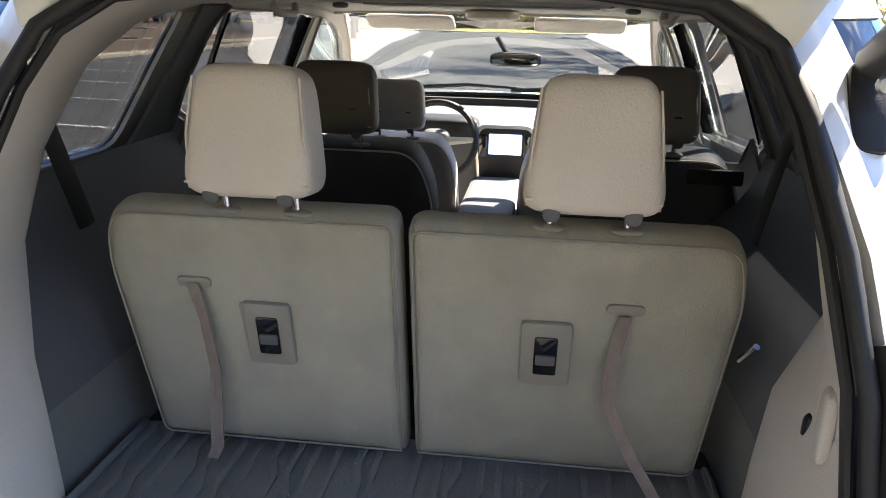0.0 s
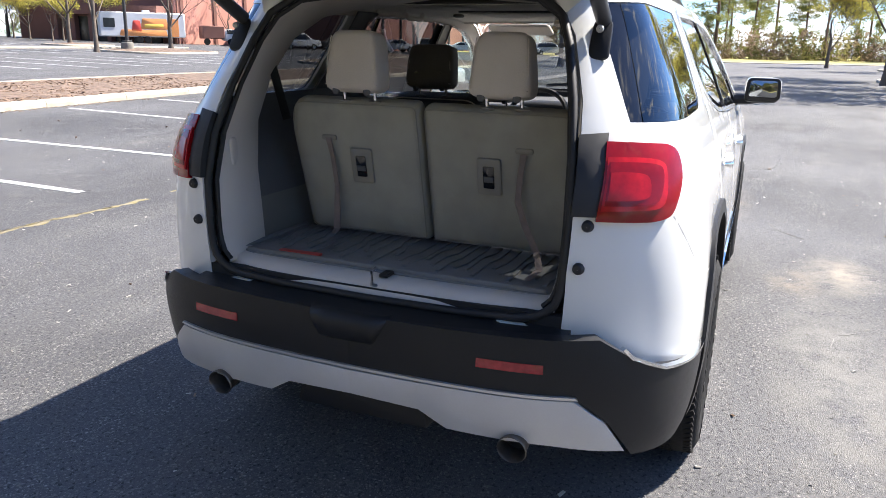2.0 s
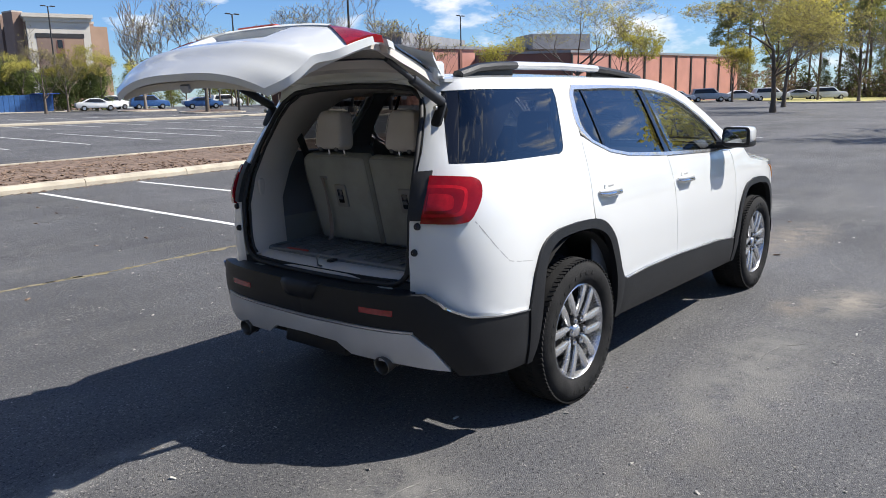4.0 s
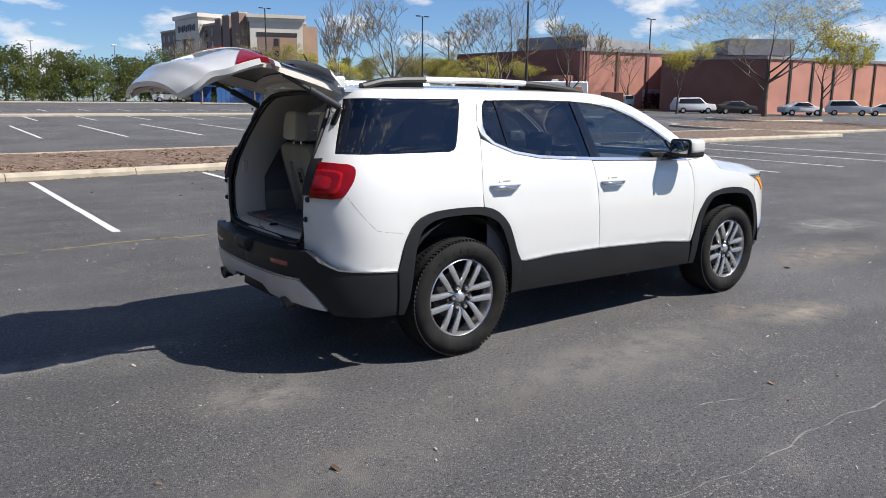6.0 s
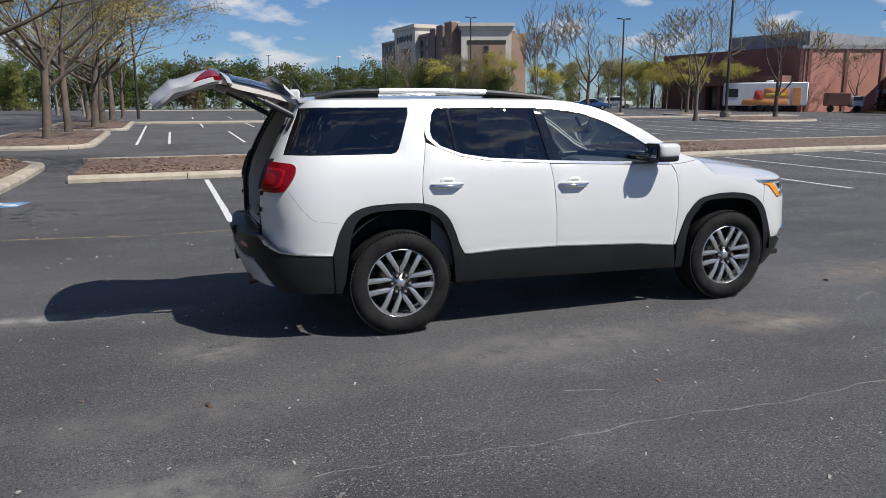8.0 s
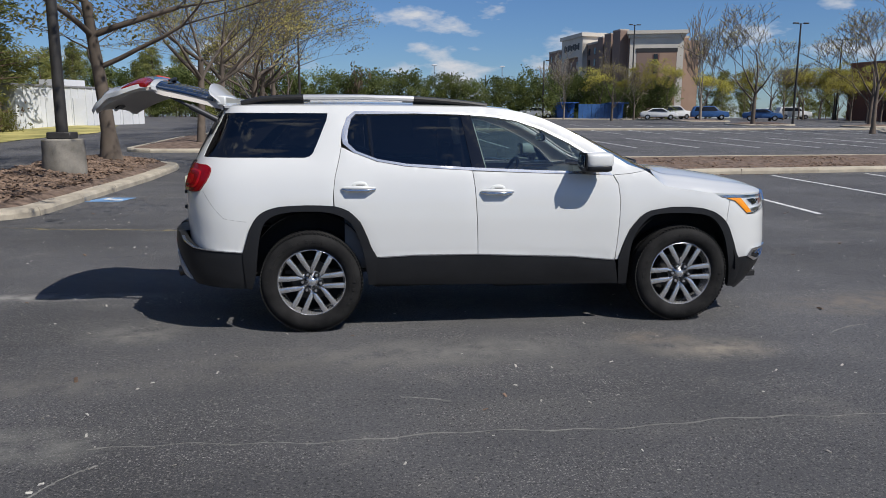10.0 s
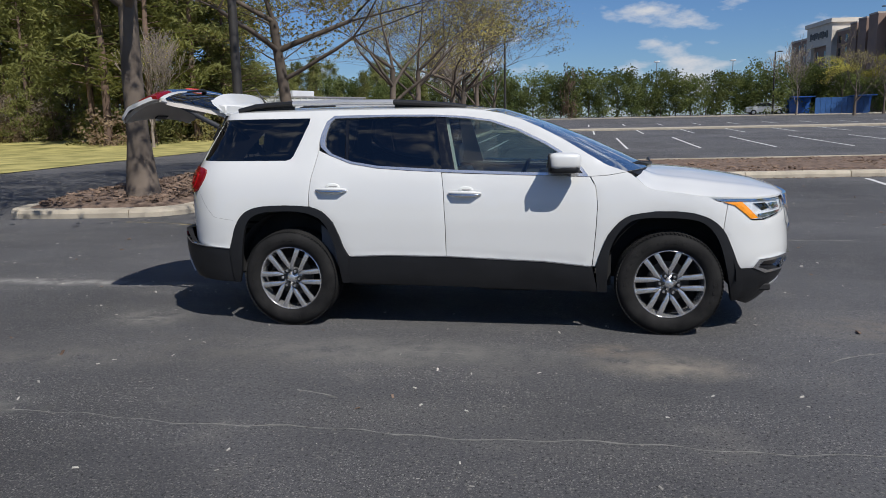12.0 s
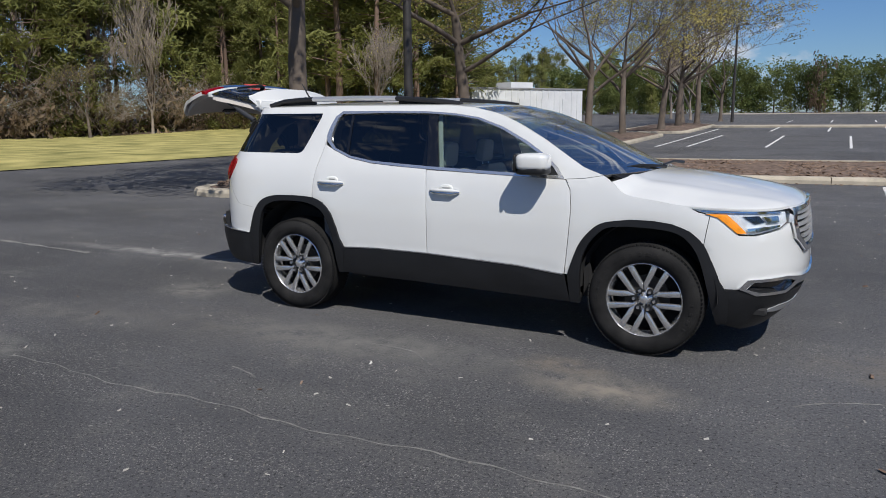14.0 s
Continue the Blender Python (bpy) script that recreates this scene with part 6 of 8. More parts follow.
def row_seat(x, y, name, label, leather, head, w=0.5, top=1.24, light_head=False):
    poly = rounded([(-w / 2, 0), (w / 2, 0), (w / 2 - 0.02, 0.6), (w / 2 - 0.07, 0.72), (-w / 2 + 0.07, 0.72), (-w / 2 + 0.02, 0.6)], [0.05, 0.05, 0.08, 0.08, 0.08, 0.08], 5)
    m = Matrix.Translation((x, y, top - 0.69)) @ Matrix.Rotation(-math.pi / 2, 4, "Z") @ Matrix.Rotation(math.pi / 2 + 0.2, 4, "X")
    seat = part(name, soft_back(poly, 0.13, m), leather, car, label)
    part("seat_cushion", cushion((0.52, w, 0.17), 0.4, m=pose(x + 0.42, y, top - 0.68)), leather, seat)
    part("piping", tube(bmesh.new(), [m @ Vector((p[0], p[1], -0.004)) for p in inset(poly, 0.004)[8:30]], 0.003, 5), TRIM_LIGHT, seat)
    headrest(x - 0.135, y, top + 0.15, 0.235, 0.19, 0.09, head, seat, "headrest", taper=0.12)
    for dy in (-0.055, 0.055):
        part("headrest_guide", slab(rounded([(-0.012, -0.03), (0.012, -0.03), (0.012, 0.03), (-0.012, 0.03)], 0.008), 0.006, 0.002, Matrix.Translation((x - 0.183, y + dy, top + 0.1)) @ Matrix.Rotation(-math.pi / 2, 4, "Z") @ Matrix.Rotation(math.pi / 2, 4, "X")), BLACK_GLOSS, seat)
    part("seat_base", block((0.5, w * 0.8, 0.2), (x + 0.4, y, top - 0.8), 0.02), CARPET_DARK, seat)
    return seat


# grey headrest leather with the backlit row's shade put into its colour
head_shaded = material("shaded_grey_leather", (0.13, 0.12, 0.11), 0.55, vary=0.1, scale=5, fine=240, bump=0.15)
row_seat(0.42, 0.33, "second_row_seat", "black second-row seat with grey headrest", LEATHER_DARK, head_shaded, 0.56)
row_seat(0.42, -0.49, "second_row_seat", "black second-row seat with grey headrest", LEATHER_DARK, head_shaded, 0.54, 1.25)
row_seat(1.28, 0.33, "front_seat", "light grey leather front seat", LEATHER, LEATHER, 0.5, 1.13)
row_seat(1.28, -0.38, "front_seat", "light grey leather front seat", LEATHER, LEATHER, 0.5, 1.13)
part("seat_back_latch", slab(rounded([(-0.07, -0.02), (0.07, -0.02), (0.07, 0.02), (-0.07, 0.02)], 0.008), 0.02, 0.004, Matrix.Translation((0.27, -0.66, 1.225)) @ Matrix.Rotation(-math.pi / 2, 4, "Z") @ Matrix.Rotation(math.pi / 2, 4, "X")), BLACK_TRIM, car)

# dashboard
dash = sheet("dashboard", lambda s, v: (2.0 + 0.48 * s, v * (0.8 + 0.05 * s), 1.05 + 0.11 * s ** 0.6 - 0.02 * v * v), 8, 20, TRIM_DARK, car, "dark padded dashboard")
part("dash_front", slab(rounded([(-0.8, 0.6), (0.8, 0.6), (0.8, 1.06), (-0.8, 1.06)], 0.05), 0.08, 0.02, Matrix.Translation((2.0, 0, 0)) @ Matrix.Rotation(-math.pi / 2, 4, "Z") @ Matrix.Rotation(math.pi / 2, 4, "X")), TRIM_DARK, dash)
up_m = Matrix.Rotation(-math.pi / 2, 4, "Z") @ Matrix.Rotation(math.pi / 2, 4, "X")
part("centre_stack", slab(rounded([(-0.13, 0.78), (0.13, 0.78), (0.16, 1.05), (0.13, 1.11), (-0.13, 1.11), (-0.16, 1.05)], 0.04), 0.05, 0.012, Matrix.Translation((1.97, -0.06, 0)) @ up_m), RAIL_SILVER, dash, "silver-framed centre stack")
part("stack_face", slab(rounded([(-0.115, 0.8), (0.115, 0.8), (0.14, 1.04), (0.115, 1.09), (-0.115, 1.09), (-0.14, 1.04)], 0.03), 0.05, 0.006, Matrix.Translation((1.962, -0.06, 0)) @ up_m), BLACK_TRIM, dash)
part("touch_screen", slab(rounded([(-0.08, 0.965), (0.08, 0.965), (0.08, 1.065), (-0.08, 1.065)], 0.006), 0.01, 0.002, Matrix.Translation((1.956, -0.06, 0)) @ up_m), SCREEN_LIT, dash, "lit blue touch screen")
for y in (0.05, -0.17):
    part("dash_vent", slab(rounded([(-0.02, 0.95), (0.02, 0.95), (0.02, 1.06), (-0.02, 1.06)], 0.01), 0.01, 0.002, Matrix.Translation((1.955, y, 0)) @ up_m), BLACK_GLOSS, dash)
wheel_ring = tube(bmesh.new(), [(1.72 + 0.08 * math.sin(a), 0.25 + 0.185 * math.cos(a), 1.06 + 0.165 * math.sin(a)) for a in (2 * math.pi * q / 32 for q in range(33))], 0.016, 8, False)
steer = part("steering_wheel", wheel_ring, BLACK_TRIM, car, "black steering wheel with silver spokes")
part("wheel_hub", cushion((0.06, 0.13, 0.12), 0.6, m=pose(1.73, 0.25, 1.055, 0, -26, 0)), TRIM_DARK, steer)
for a in (0.05, math.pi - 0.05, -math.pi / 2):
    part("wheel_spoke", tube(bmesh.new(), [(1.728, 0.25 + 0.05 * math.cos(a), 1.055 + 0.045 * math.sin(a)), (1.72 + 0.08 * math.sin(a), 0.25 + 0.18 * math.cos(a), 1.06 + 0.16 * math.sin(a))], [0.022, 0.012], 6), RAIL_SILVER, steer)
part("instrument_hood", cushion((0.2, 0.36, 0.11), 0.5, m=pose(1.98, 0.25, 1.09)), BLACK_TRIM, dash)
part("centre_console", slab(rounded([(1.0, -0.13), (1.95, -0.13), (1.95, 0.13), (1.0, 0.13)], 0.05), 0.35, 0.03, Matrix.Translation((0, -0.03, 0.86))), TRIM_DARK, car)
part("console_lid", cushion((0.34, 0.22, 0.06), 0.4, m=pose(1.15, -0.03, 0.875)), TRIM_DARK, car, "dark console lid")


# ---- the raised tailgate ----
GATE_X = smooth_curve([(0.76, -0.985), (0.84, -1.01), (0.95, -1.03), (1.06, -1.035), (1.18, -1.03), (1.27, -0.99), (1.3, -0.965), (1.45, -0.87), (1.6, -0.765), (1.68, -0.70)])
GATE_HALF = smooth_curve([(0.76, 0.52), (0.82, 0.60), (0.95, 0.65), (1.06, 0.69), (1.2, 0.70), (1.27, 0.70), (1.4, 0.655), (1.6, 0.58), (1.68, 0.54)])
HINGE = Vector((-0.63, 0, 1.672))
LIFT = Matrix.Translation(HINGE) @ Matrix.Rotation(radians(70), 4, "Y") @ Matrix.Translation(-HINGE)


def gate_point(y, z, out=0.0):
    """The shut tailgate's outer skin."""
    w = float(GATE_HALF(z))
    k = min(1, abs(y) / w)
    x = float(GATE_X(z)) + 0.075 * k ** 3 - out
    return Vector((x, y, z))


gate = part("tailgate", bmesh.new(), WHITE_PAINT, car, "raised white tailgate with dark rear window")


def gate_patch(name, f, ns, nv, mat, depth, label=""):
    """A patch of the gate, f(s, v) -> y, z, out, made solid and lifted with it."""
    n = nv + 1
    top = [gate_point(*f(i / ns, -1 + 2 * j / nv)) for i in range(ns + 1) for j in range(n)]
    bot = [p + Vector((depth, 0, 0)) for p in top]
    vs = [LIFT @ p for p in top + bot]
    m = len(top)
    fs = [(i * n + j, i * n + j + 1, (i + 1) * n + j + 1, (i + 1) * n + j) for i in range(ns) for j in range(nv)]
    fs += [tuple(q + m for q in g[::-1]) for g in fs]
    rim = [j for j in range(n)] + [i * n + nv for i in range(1, ns + 1)] + [ns * n + j for j in range(nv - 1, -1, -1)] + [i * n for i in range(ns - 1, 0, -1)]
    fs += [(rim[(q + 1) % len(rim)], rim[q], rim[q] + m, rim[(q + 1) % len(rim)] + m) for q in range(len(rim))]
    me = mesh_of(name, vs, fs, mat)
    me.set_sharp_from_angle(angle=radians(40))
    return me


old = gate.data


def lower_skin(s, v):
    z = 0.765 + (1.225 - 0.765) * s
    y = v * float(GATE_HALF(z))
    recess = 0.028 if abs(y) < 0.27 and 1.04 < z < 1.19 else 0.0
    lip = 0.016 * math.exp(-((z - 0.93) / 0.05) ** 2)
    return y, z, lip - recess


gate.data = gate_patch("tailgate", lower_skin, 30, 40, WHITE_PAINT, 0.03)
bpy.data.meshes.remove(old)
part("gate_chrome_bar", gate_patch("gate_chrome_bar", lambda s, v: (v * 0.47, 1.215 + 0.045 * s, 0.014), 4, 24, CHROME, 0.03), None, gate, "chrome bar across the tailgate")
part("gate_badge", gate_patch("gate_badge", lambda s, v: (v * 0.13, 1.218 + 0.04 * s, 0.022), 2, 8, RED_PAINT, 0.01), None, gate, "plain red badge strip")
for sd in (-1, 1):
    part("gate_lamp", gate_patch("gate_lamp", lambda s, v: (sd * (0.585 + 0.12 * v - 0.02 * (1 - s)), 1.235 - 0.17 * (1 - s) * (0.55 + 0.45 * v), 0.008), 6, 8, LAMP_RED, 0.03), None, gate, "red lamp on the tailgate")
part("gate_upper_skin", gate_patch("gate_upper_skin", lambda s, v: (v * float(GATE_HALF(1.225 + 0.065 * s)), 1.262 + 0.03 * s, 0.0), 3, 24, WHITE_PAINT, 0.03), None, gate)
part("rear_window", gate_patch("rear_window", lambda s, v: (v * float(GATE_HALF(1.293 + 0.32 * s)) * 0.985, 1.293 + 0.32 * s, 0.0), 12, 24, GLASS_DARK, 0.006), None, gate, "dark privacy glass")
part("spoiler", gate_patch("spoiler", lambda s, v: (v * (0.60 - 0.03 * s), 1.615 + 0.07 * s, 0.075 * (1 - s) + 0.005), 6, 24, WHITE_PAINT, 0.03), None, gate, "white roof spoiler")
part("high_brake_lamp", gate_patch("high_brake_lamp", lambda s, v: (v * 0.16, 1.612 + 0.012 * s, 0.055), 2, 8, LAMP_RED, 0.02), None, gate)
part("gate_inner_trim", gate_patch("gate_inner_trim", lambda s, v: (v * float(GATE_HALF(0.79 + 0.47 * s)) * 0.93, 0.79 + 0.47 * s, -0.05 + 0.02 * abs(v) ** 4), 10, 20, TRIM_LIGHT, 0.03), None, gate, "light grey inner lining of the tailgate")
for sd in (-1, 1):
    part("gate_window_frame", gate_patch("gate_window_frame", lambda s, v: (sd * (float(GATE_HALF(1.27 + 0.36 * s)) - 0.05 + 0.03 * v), 1.27 + 0.36 * s, -0.012), 8, 2, TRIM_LIGHT, 0.05), None, gate)
part("gate_top_frame", gate_patch("gate_top_frame", lambda s, v: (v * 0.56, 1.6 + 0.06 * s, -0.012), 3, 16, TRIM_LIGHT, 0.04), None, gate)
part("pull_handle", gate_patch("pull_handle", lambda s, v: (v * 0.09, 0.81 + 0.035 * s, -0.082), 2, 6, BLACK_TRIM, 0.01), None, gate)
part("gate_latch", gate_patch("gate_latch", lambda s, v: (v * 0.03, 0.78 + 0.03 * s, -0.06), 2, 4, STEEL, 0.03), None, gate)
wiper = [LIFT @ gate_point(y, z, o) for y, z, o in ((0.02, 1.30, 0.01), (-0.02, 1.32, 0.03), (-0.2, 1.345, 0.028), (-0.38, 1.34, 0.02))]
part("rear_wiper", tube(bmesh.new(), wiper, [0.022, 0.016, 0.011, 0.007], 8), BLACK_TRIM, gate, "black rear wiper")
for sd in (-1, 1):
    a = Vector((-0.672, sd * 0.60, 1.56))
    b = LIFT @ (gate_point(sd * 0.60, 1.33) + Vector((0.07, 0, 0)))
    strut = part("gas_strut", tube(bmesh.new(), [a, a.lerp(b, 0.55), a.lerp(b, 0.56), b], [0.022, 0.022, 0.012, 0.012], 12), STRUT_GREY, car, "dark power strut holding the tailgate")
    part("strut_bracket", slab(rounded([(-0.03, -0.06), (0.03, -0.06), (0.026, 0.06), (-0.026, 0.06)], 0.02), 0.014, 0.004, Matrix.Translation((-0.697, sd * 0.60, 1.51)) @ Matrix.Rotation(-math.pi / 2, 4, "Z") @ Matrix.Rotation(math.pi / 2 - 0.5, 4, "X")), BLACK_TRIM, strut)
    for dz in (-0.035, 0.025):
        part("bracket_bolt", lathe([(0.001, -0.004), (0.009, -0.003), (0.011, 0.004)], 10, pose(-0.705 - 0.5 * dz, sd * 0.60, 1.51 + dz, 0, 0, -90)), STEEL, strut)
# added block, no real part: stops sun leaking between roof and gate
part("hinge_gap_filler", block((0.07, 1.16, 0.075), (-0.645, 0, 1.70), 0.012), WHITE_PAINT, gate, "white filler added in the hinge gap to block the sun")

# ---- trees ----
def grow(seed, levels, length, radius, spread, up, shrink=0.74, kids=(2, 3), stem=1.0, first=2, flat=1.0):
    """Limbs of a tree, 1 unit high or so: returns tubes as (points, radii, level), and the twig ends. stem: the bare trunk, in lengths."""
    rng = random.Random(seed)
    tubes, ends = [], []

    def limb(p, d, ln, r, lev):
        pts, rad, q = [p.copy()], [r], p.copy()
        n = 5 if lev == 0 else 4 if lev == 1 else 3 if lev == 2 else 2 if lev < levels else 1
        dd = d.copy()
        bend = 0.05 if lev == 0 else 0.16
        for i in range(n):
            dd = (dd + Vector((rng.uniform(-1, 1), rng.uniform(-1, 1), rng.uniform(-0.5, 1) * up)) * bend).normalized()
            q = q + dd * ln / n
            pts.append(q.copy())
            rad.append(r * (1 - 0.42 * (i + 1) / n))
        tubes.append((pts, rad, lev))
        if lev >= levels:
            ends.append((q.copy(), dd.copy()))
            return
        k = rng.randint(*kids) + (first if lev == 0 else 0)
        for i in range(k):
            base = pts[-1] if i < 2 else pts[rng.randint(max(1, n - 2), n - 1)] if n > 1 else pts[-1]
            a = 2 * math.pi * (i / k + rng.uniform(-0.12, 0.12))
            side = Vector((math.cos(a), math.sin(a), 0))
            if lev == 0 and i:
                side = side * flat
            nd = (dd * (1.0 - spread * 0.5) + side * spread * rng.uniform(0.7, 1.15) + Vector((0, 0, up * 0.35))).normalized()
            if i == 0 and lev < 3:
                nd = (nd + dd * 1.2).normalized()
            limb(base, nd, (ln / stem if lev == 0 else ln) * shrink * rng.uniform(0.75, 1.15), rad[-1] * rng.uniform(0.58, 0.78), lev + 1)
    limb(Vector((0, 0, -0.02)), Vector((0, 0, 1)), length * stem, radius, 0)
    top = max(p.z for pts, _, _ in tubes for p in pts)
    tubes = [([p / top for p in pts], rad, lev) for pts, rad, lev in tubes]
    return tubes, [(p / top, d) for p, d in ends]


def wood_mesh(name, tubes, mat, thin=0.0):
    vs, fs = [], []
    for pts, rad, lev in tubes:
        k = (9, 6, 4, 3, 3, 3, 3, 3)[min(lev, 7)]
        base = len(vs)
        for i, p in enumerate(pts):
            d = (pts[min(i + 1, len(pts) - 1)] - pts[max(i - 1, 0)]).normalized()
            a = d.orthogonal().normalized()
            b = d.cross(a)
            flare = 1.5 if lev == 0 and i == 0 else 1
            vs += [p + (a * math.cos(q) + b * math.sin(q)) * max(thin, rad[i]) * flare for q in (2 * math.pi * j / k for j in range(k))]
        fs += [(base + i * k + j, base + i * k + (j + 1) % k, base + (i + 1) * k + (j + 1) % k, base + (i + 1) * k + j) for i in range(len(pts) - 1) for j in range(k)]
    return mesh_of(name, vs, fs, mat)


def leaf_mesh(name, spots, size, mat, seed, long=1.6):
    """Small folded leaves at the given (place, count, radius)."""
    rng = random.Random(seed)
    vs, fs = [], []
    for p, count, r in spots:
        for _ in range(count):
            q = p + Vector((rng.gauss(0, 1), rng.gauss(0, 1), rng.gauss(0, 0.8))) * r
            d = Vector((rng.uniform(-1, 1), rng.uniform(-1, 1), rng.uniform(-0.8, 0.8))).normalized()
            a = d.orthogonal().normalized()
            s = size * rng.uniform(0.6, 1.4)
            b = len(vs)
            vs += [q - d * s * long / 2, q + a * s / 2 + d.cross(a) * s * 0.2, q + d * s * long / 2, q - a * s / 2 + d.cross(a) * s * 0.2]
            fs += [(b, b + 1, b + 2), (b, b + 2, b + 3)]
    return mesh_of(name, vs, fs, mat, False)


KINDS = {}


def tree_kind(key, wood, leaf, category, label, group):
    KINDS[key] = (wood, leaf, category, label, group)


def plant(key, name, x, y, height, turn=0.0, wide=1.0, z=None):
    wood, leaf, category, label, group = KINDS[key]
    root = tagged(empty(name), label, category, group)
    root.location = (x, y, ground_z(x, y) - 0.03 if z is None else z)
    root.rotation_euler, root.scale = (0, 0, radians(turn)), (height * wide, height * wide, height)
    if wood:
        part("trunk", wood, None, root)
    if leaf:
        part("crown", leaf, None, root)
    return root


# budding lot trees: trees are modelled one metre high and scaled
for v in range(4):
    tb, ends = grow(11 + v, 6, 0.24, 0.019, 0.62, 0.42, 0.76, (2, 3), 1.15)
    w = wood_mesh("bare_tree_wood", tb, BARK, 0.0018)
    sparse = leaf_mesh("bud_leaves", [(p, 2, 0.012) for p, d in ends], 0.007, LEAF_BUD, v)
    full = leaf_mesh("spring_leaves", [(p, 10, 0.025) for p, d in ends], 0.0125, LEAF_YELLOW, 20 + v)
    tree_kind(("bare", v), w, sparse, "tree", "bare spreading lot tree with first yellow-green buds", "lot trees")
    tree_kind(("yellow", v), w, full, "tree", "lot tree in pale yellow spring leaf", "lot trees")
    tb, ends = grow(61 + v, 6, 0.2, 0.015, 0.4, 0.8, 0.82, (2, 3), 0.9)
    w2 = wood_mesh("upright_tree_wood", tb, BARK_PALE, 0.0018)
    tree_kind(("upright", v), w2, leaf_mesh("bud_leaves", [(p, 1, 0.012) for p, d in ends[::2]], 0.007, LEAF_BUD, 40 + v), "tree", "slim leafless tree with pale upright twigs", "bare trees")
    # the large trees beside the car, with fine twigs and opening leaves
    if v < 3:
        tb, ends = grow((205, 231, 218)[v], 7, 0.25, (0.0175, 0.021, 0.019)[v], 0.74, (0.2, 0.12, 0.25)[v], 0.78, (2, 3), (1.55, 1.35, 1.2)[v], 4, (1.9, 2.4, 1.6)[v])
        tree_kind(("grown", v), wood_mesh("grown_tree_wood", tb, BARK, 0.0007), leaf_mesh("opening_leaves", [(p, (5, 5, 3)[v], 0.018) for p, d in ends], 0.0068, LEAF_BUD, 30 + v), "tree", "tall grown lot tree with opening yellow-green leaves in mulch", "grown lot trees")
    # tall pines; every second one is clothed further down
    rng = random.Random(80 + v)
    tubes, spots = [([Vector((0, 0, -0.02)), Vector((0.005, 0, 0.3)), Vector((-0.004, 0.006, 0.65)), Vector((0, 0, 0.98))], [0.013, 0.011, 0.008, 0.002], 1)], []
    low = 0.5 if v % 2 else 0.2
    for i in range(44):
        z = low + (0.98 - low) * (i / 44) ** 0.85
        a, ln = rng.uniform(0, 6.3), 0.17 * (1.12 - (z - low) / (1 - low) * 0.75) * rng.uniform(0.55, 1.2)
        tip = Vector((math.cos(a) * ln, math.sin(a) * ln, z + ln * rng.uniform(-0.1, 0.35)))
        tubes.append(([Vector((0, 0, z)), tip * 0.55 + Vector((0, 0, z * 0.45)), tip], [0.003, 0.002, 0.001], 5))
        spots += [(tip, 46, 0.021), (tip * 0.65 + Vector((0, 0, z * 0.35)), 30, 0.02)]
    tree_kind(("pine", v), wood_mesh("pine_wood", tubes, BARK_PINE), leaf_mesh("needle_clumps", spots, 0.0072, LEAF_PINE, 90 + v, 4.2), "tree", "tall pine with dark trunk and sunlit green needles", "pines")
    # young dense evergreens and thicket for the wood's edge
    spots, tubes = [], [([Vector((0, 0, -0.02)), Vector((0, 0, 0.9))], [0.012, 0.003], 3)]
    for i in range(56):
        z = 0.06 + 0.9 * rng.random()
        r = 0.26 * (1.05 - z) + 0.03
        a = rng.uniform(0, 6.3)
        spots.append((Vector((math.cos(a) * r * rng.uniform(0.3, 1), math.sin(a) * r * rng.uniform(0.3, 1), z)), 46, 0.036))
    tree_kind(("evergreen", v), wood_mesh("evergreen_wood", tubes, BARK_PINE), leaf_mesh("evergreen_needles", spots, 0.012, LEAF_PINE, 120 + v, 3.6), "tree", "young evergreen at the edge of the woods", "evergreens")
    tb, ends = grow(140 + v, 5, 0.12, 0.007, 0.8, 0.2, 0.9, (2, 3), 0.5, 3)
    tree_kind(("brush", v), wood_mesh("brush_wood", tb, BARK_PALE, 0.0028), leaf_mesh("brush_leaves", [(p, 3, 0.04) for p, d in ends], 0.016, LEAF_DRY, 150 + v), "shrub", "tangled leafless brush at the edge of the woods", "brush")
    spots = [(Vector((rng.gauss(0, 0.4), rng.gauss(0, 0.4), 0.03 + 0.8 * rng.random() ** 1.4)), 12, 0.08) for i in range(44)]
    tree_kind(("thicket", v), None, leaf_mesh("thicket_leaves", spots, 0.05, (LEAF_DRY, LEAF_BROWN, LEAF_MOSS, LEAF_BROWN)[v], 160 + v, 2.6), "shrub", ("dry brown undergrowth at the edge of the woods", "brown bramble undergrowth at the woods", "mossy green undergrowth at the woods", "brown bramble undergrowth at the woods")[v], "undergrowth")
    spots = [(Vector((rng.gauss(0, 0.2), rng.gauss(0, 0.2), 0.06 + 0.85 * rng.random() ** 0.9)), 52, 0.065) for i in range(56)]
    tree_kind(("hedge", v), wood_mesh("hedge_wood", [([Vector((0, 0, -0.02)), Vector((0, 0, 0.7))], [0.02, 0.006], 3)], BARK), leaf_mesh("hedge_leaves", spots, 0.029, LEAF_HEDGE, 170 + v), "hedge", "tall evergreen hedge bush at the far edge", "hedge bushes")
    spots = [(Vector((rng.gauss(0, 0.33), rng.gauss(0, 0.33), 0.15 + 0.6 * rng.random())), 24, 0.1) for i in range(36)]
    tree_kind(("redbush", v), None, leaf_mesh("red_leaves", spots, 0.07, LEAF_RED, 190 + v), "shrub", "clipped dark red shrub", "red shrubs")

rng = random.Random(5)
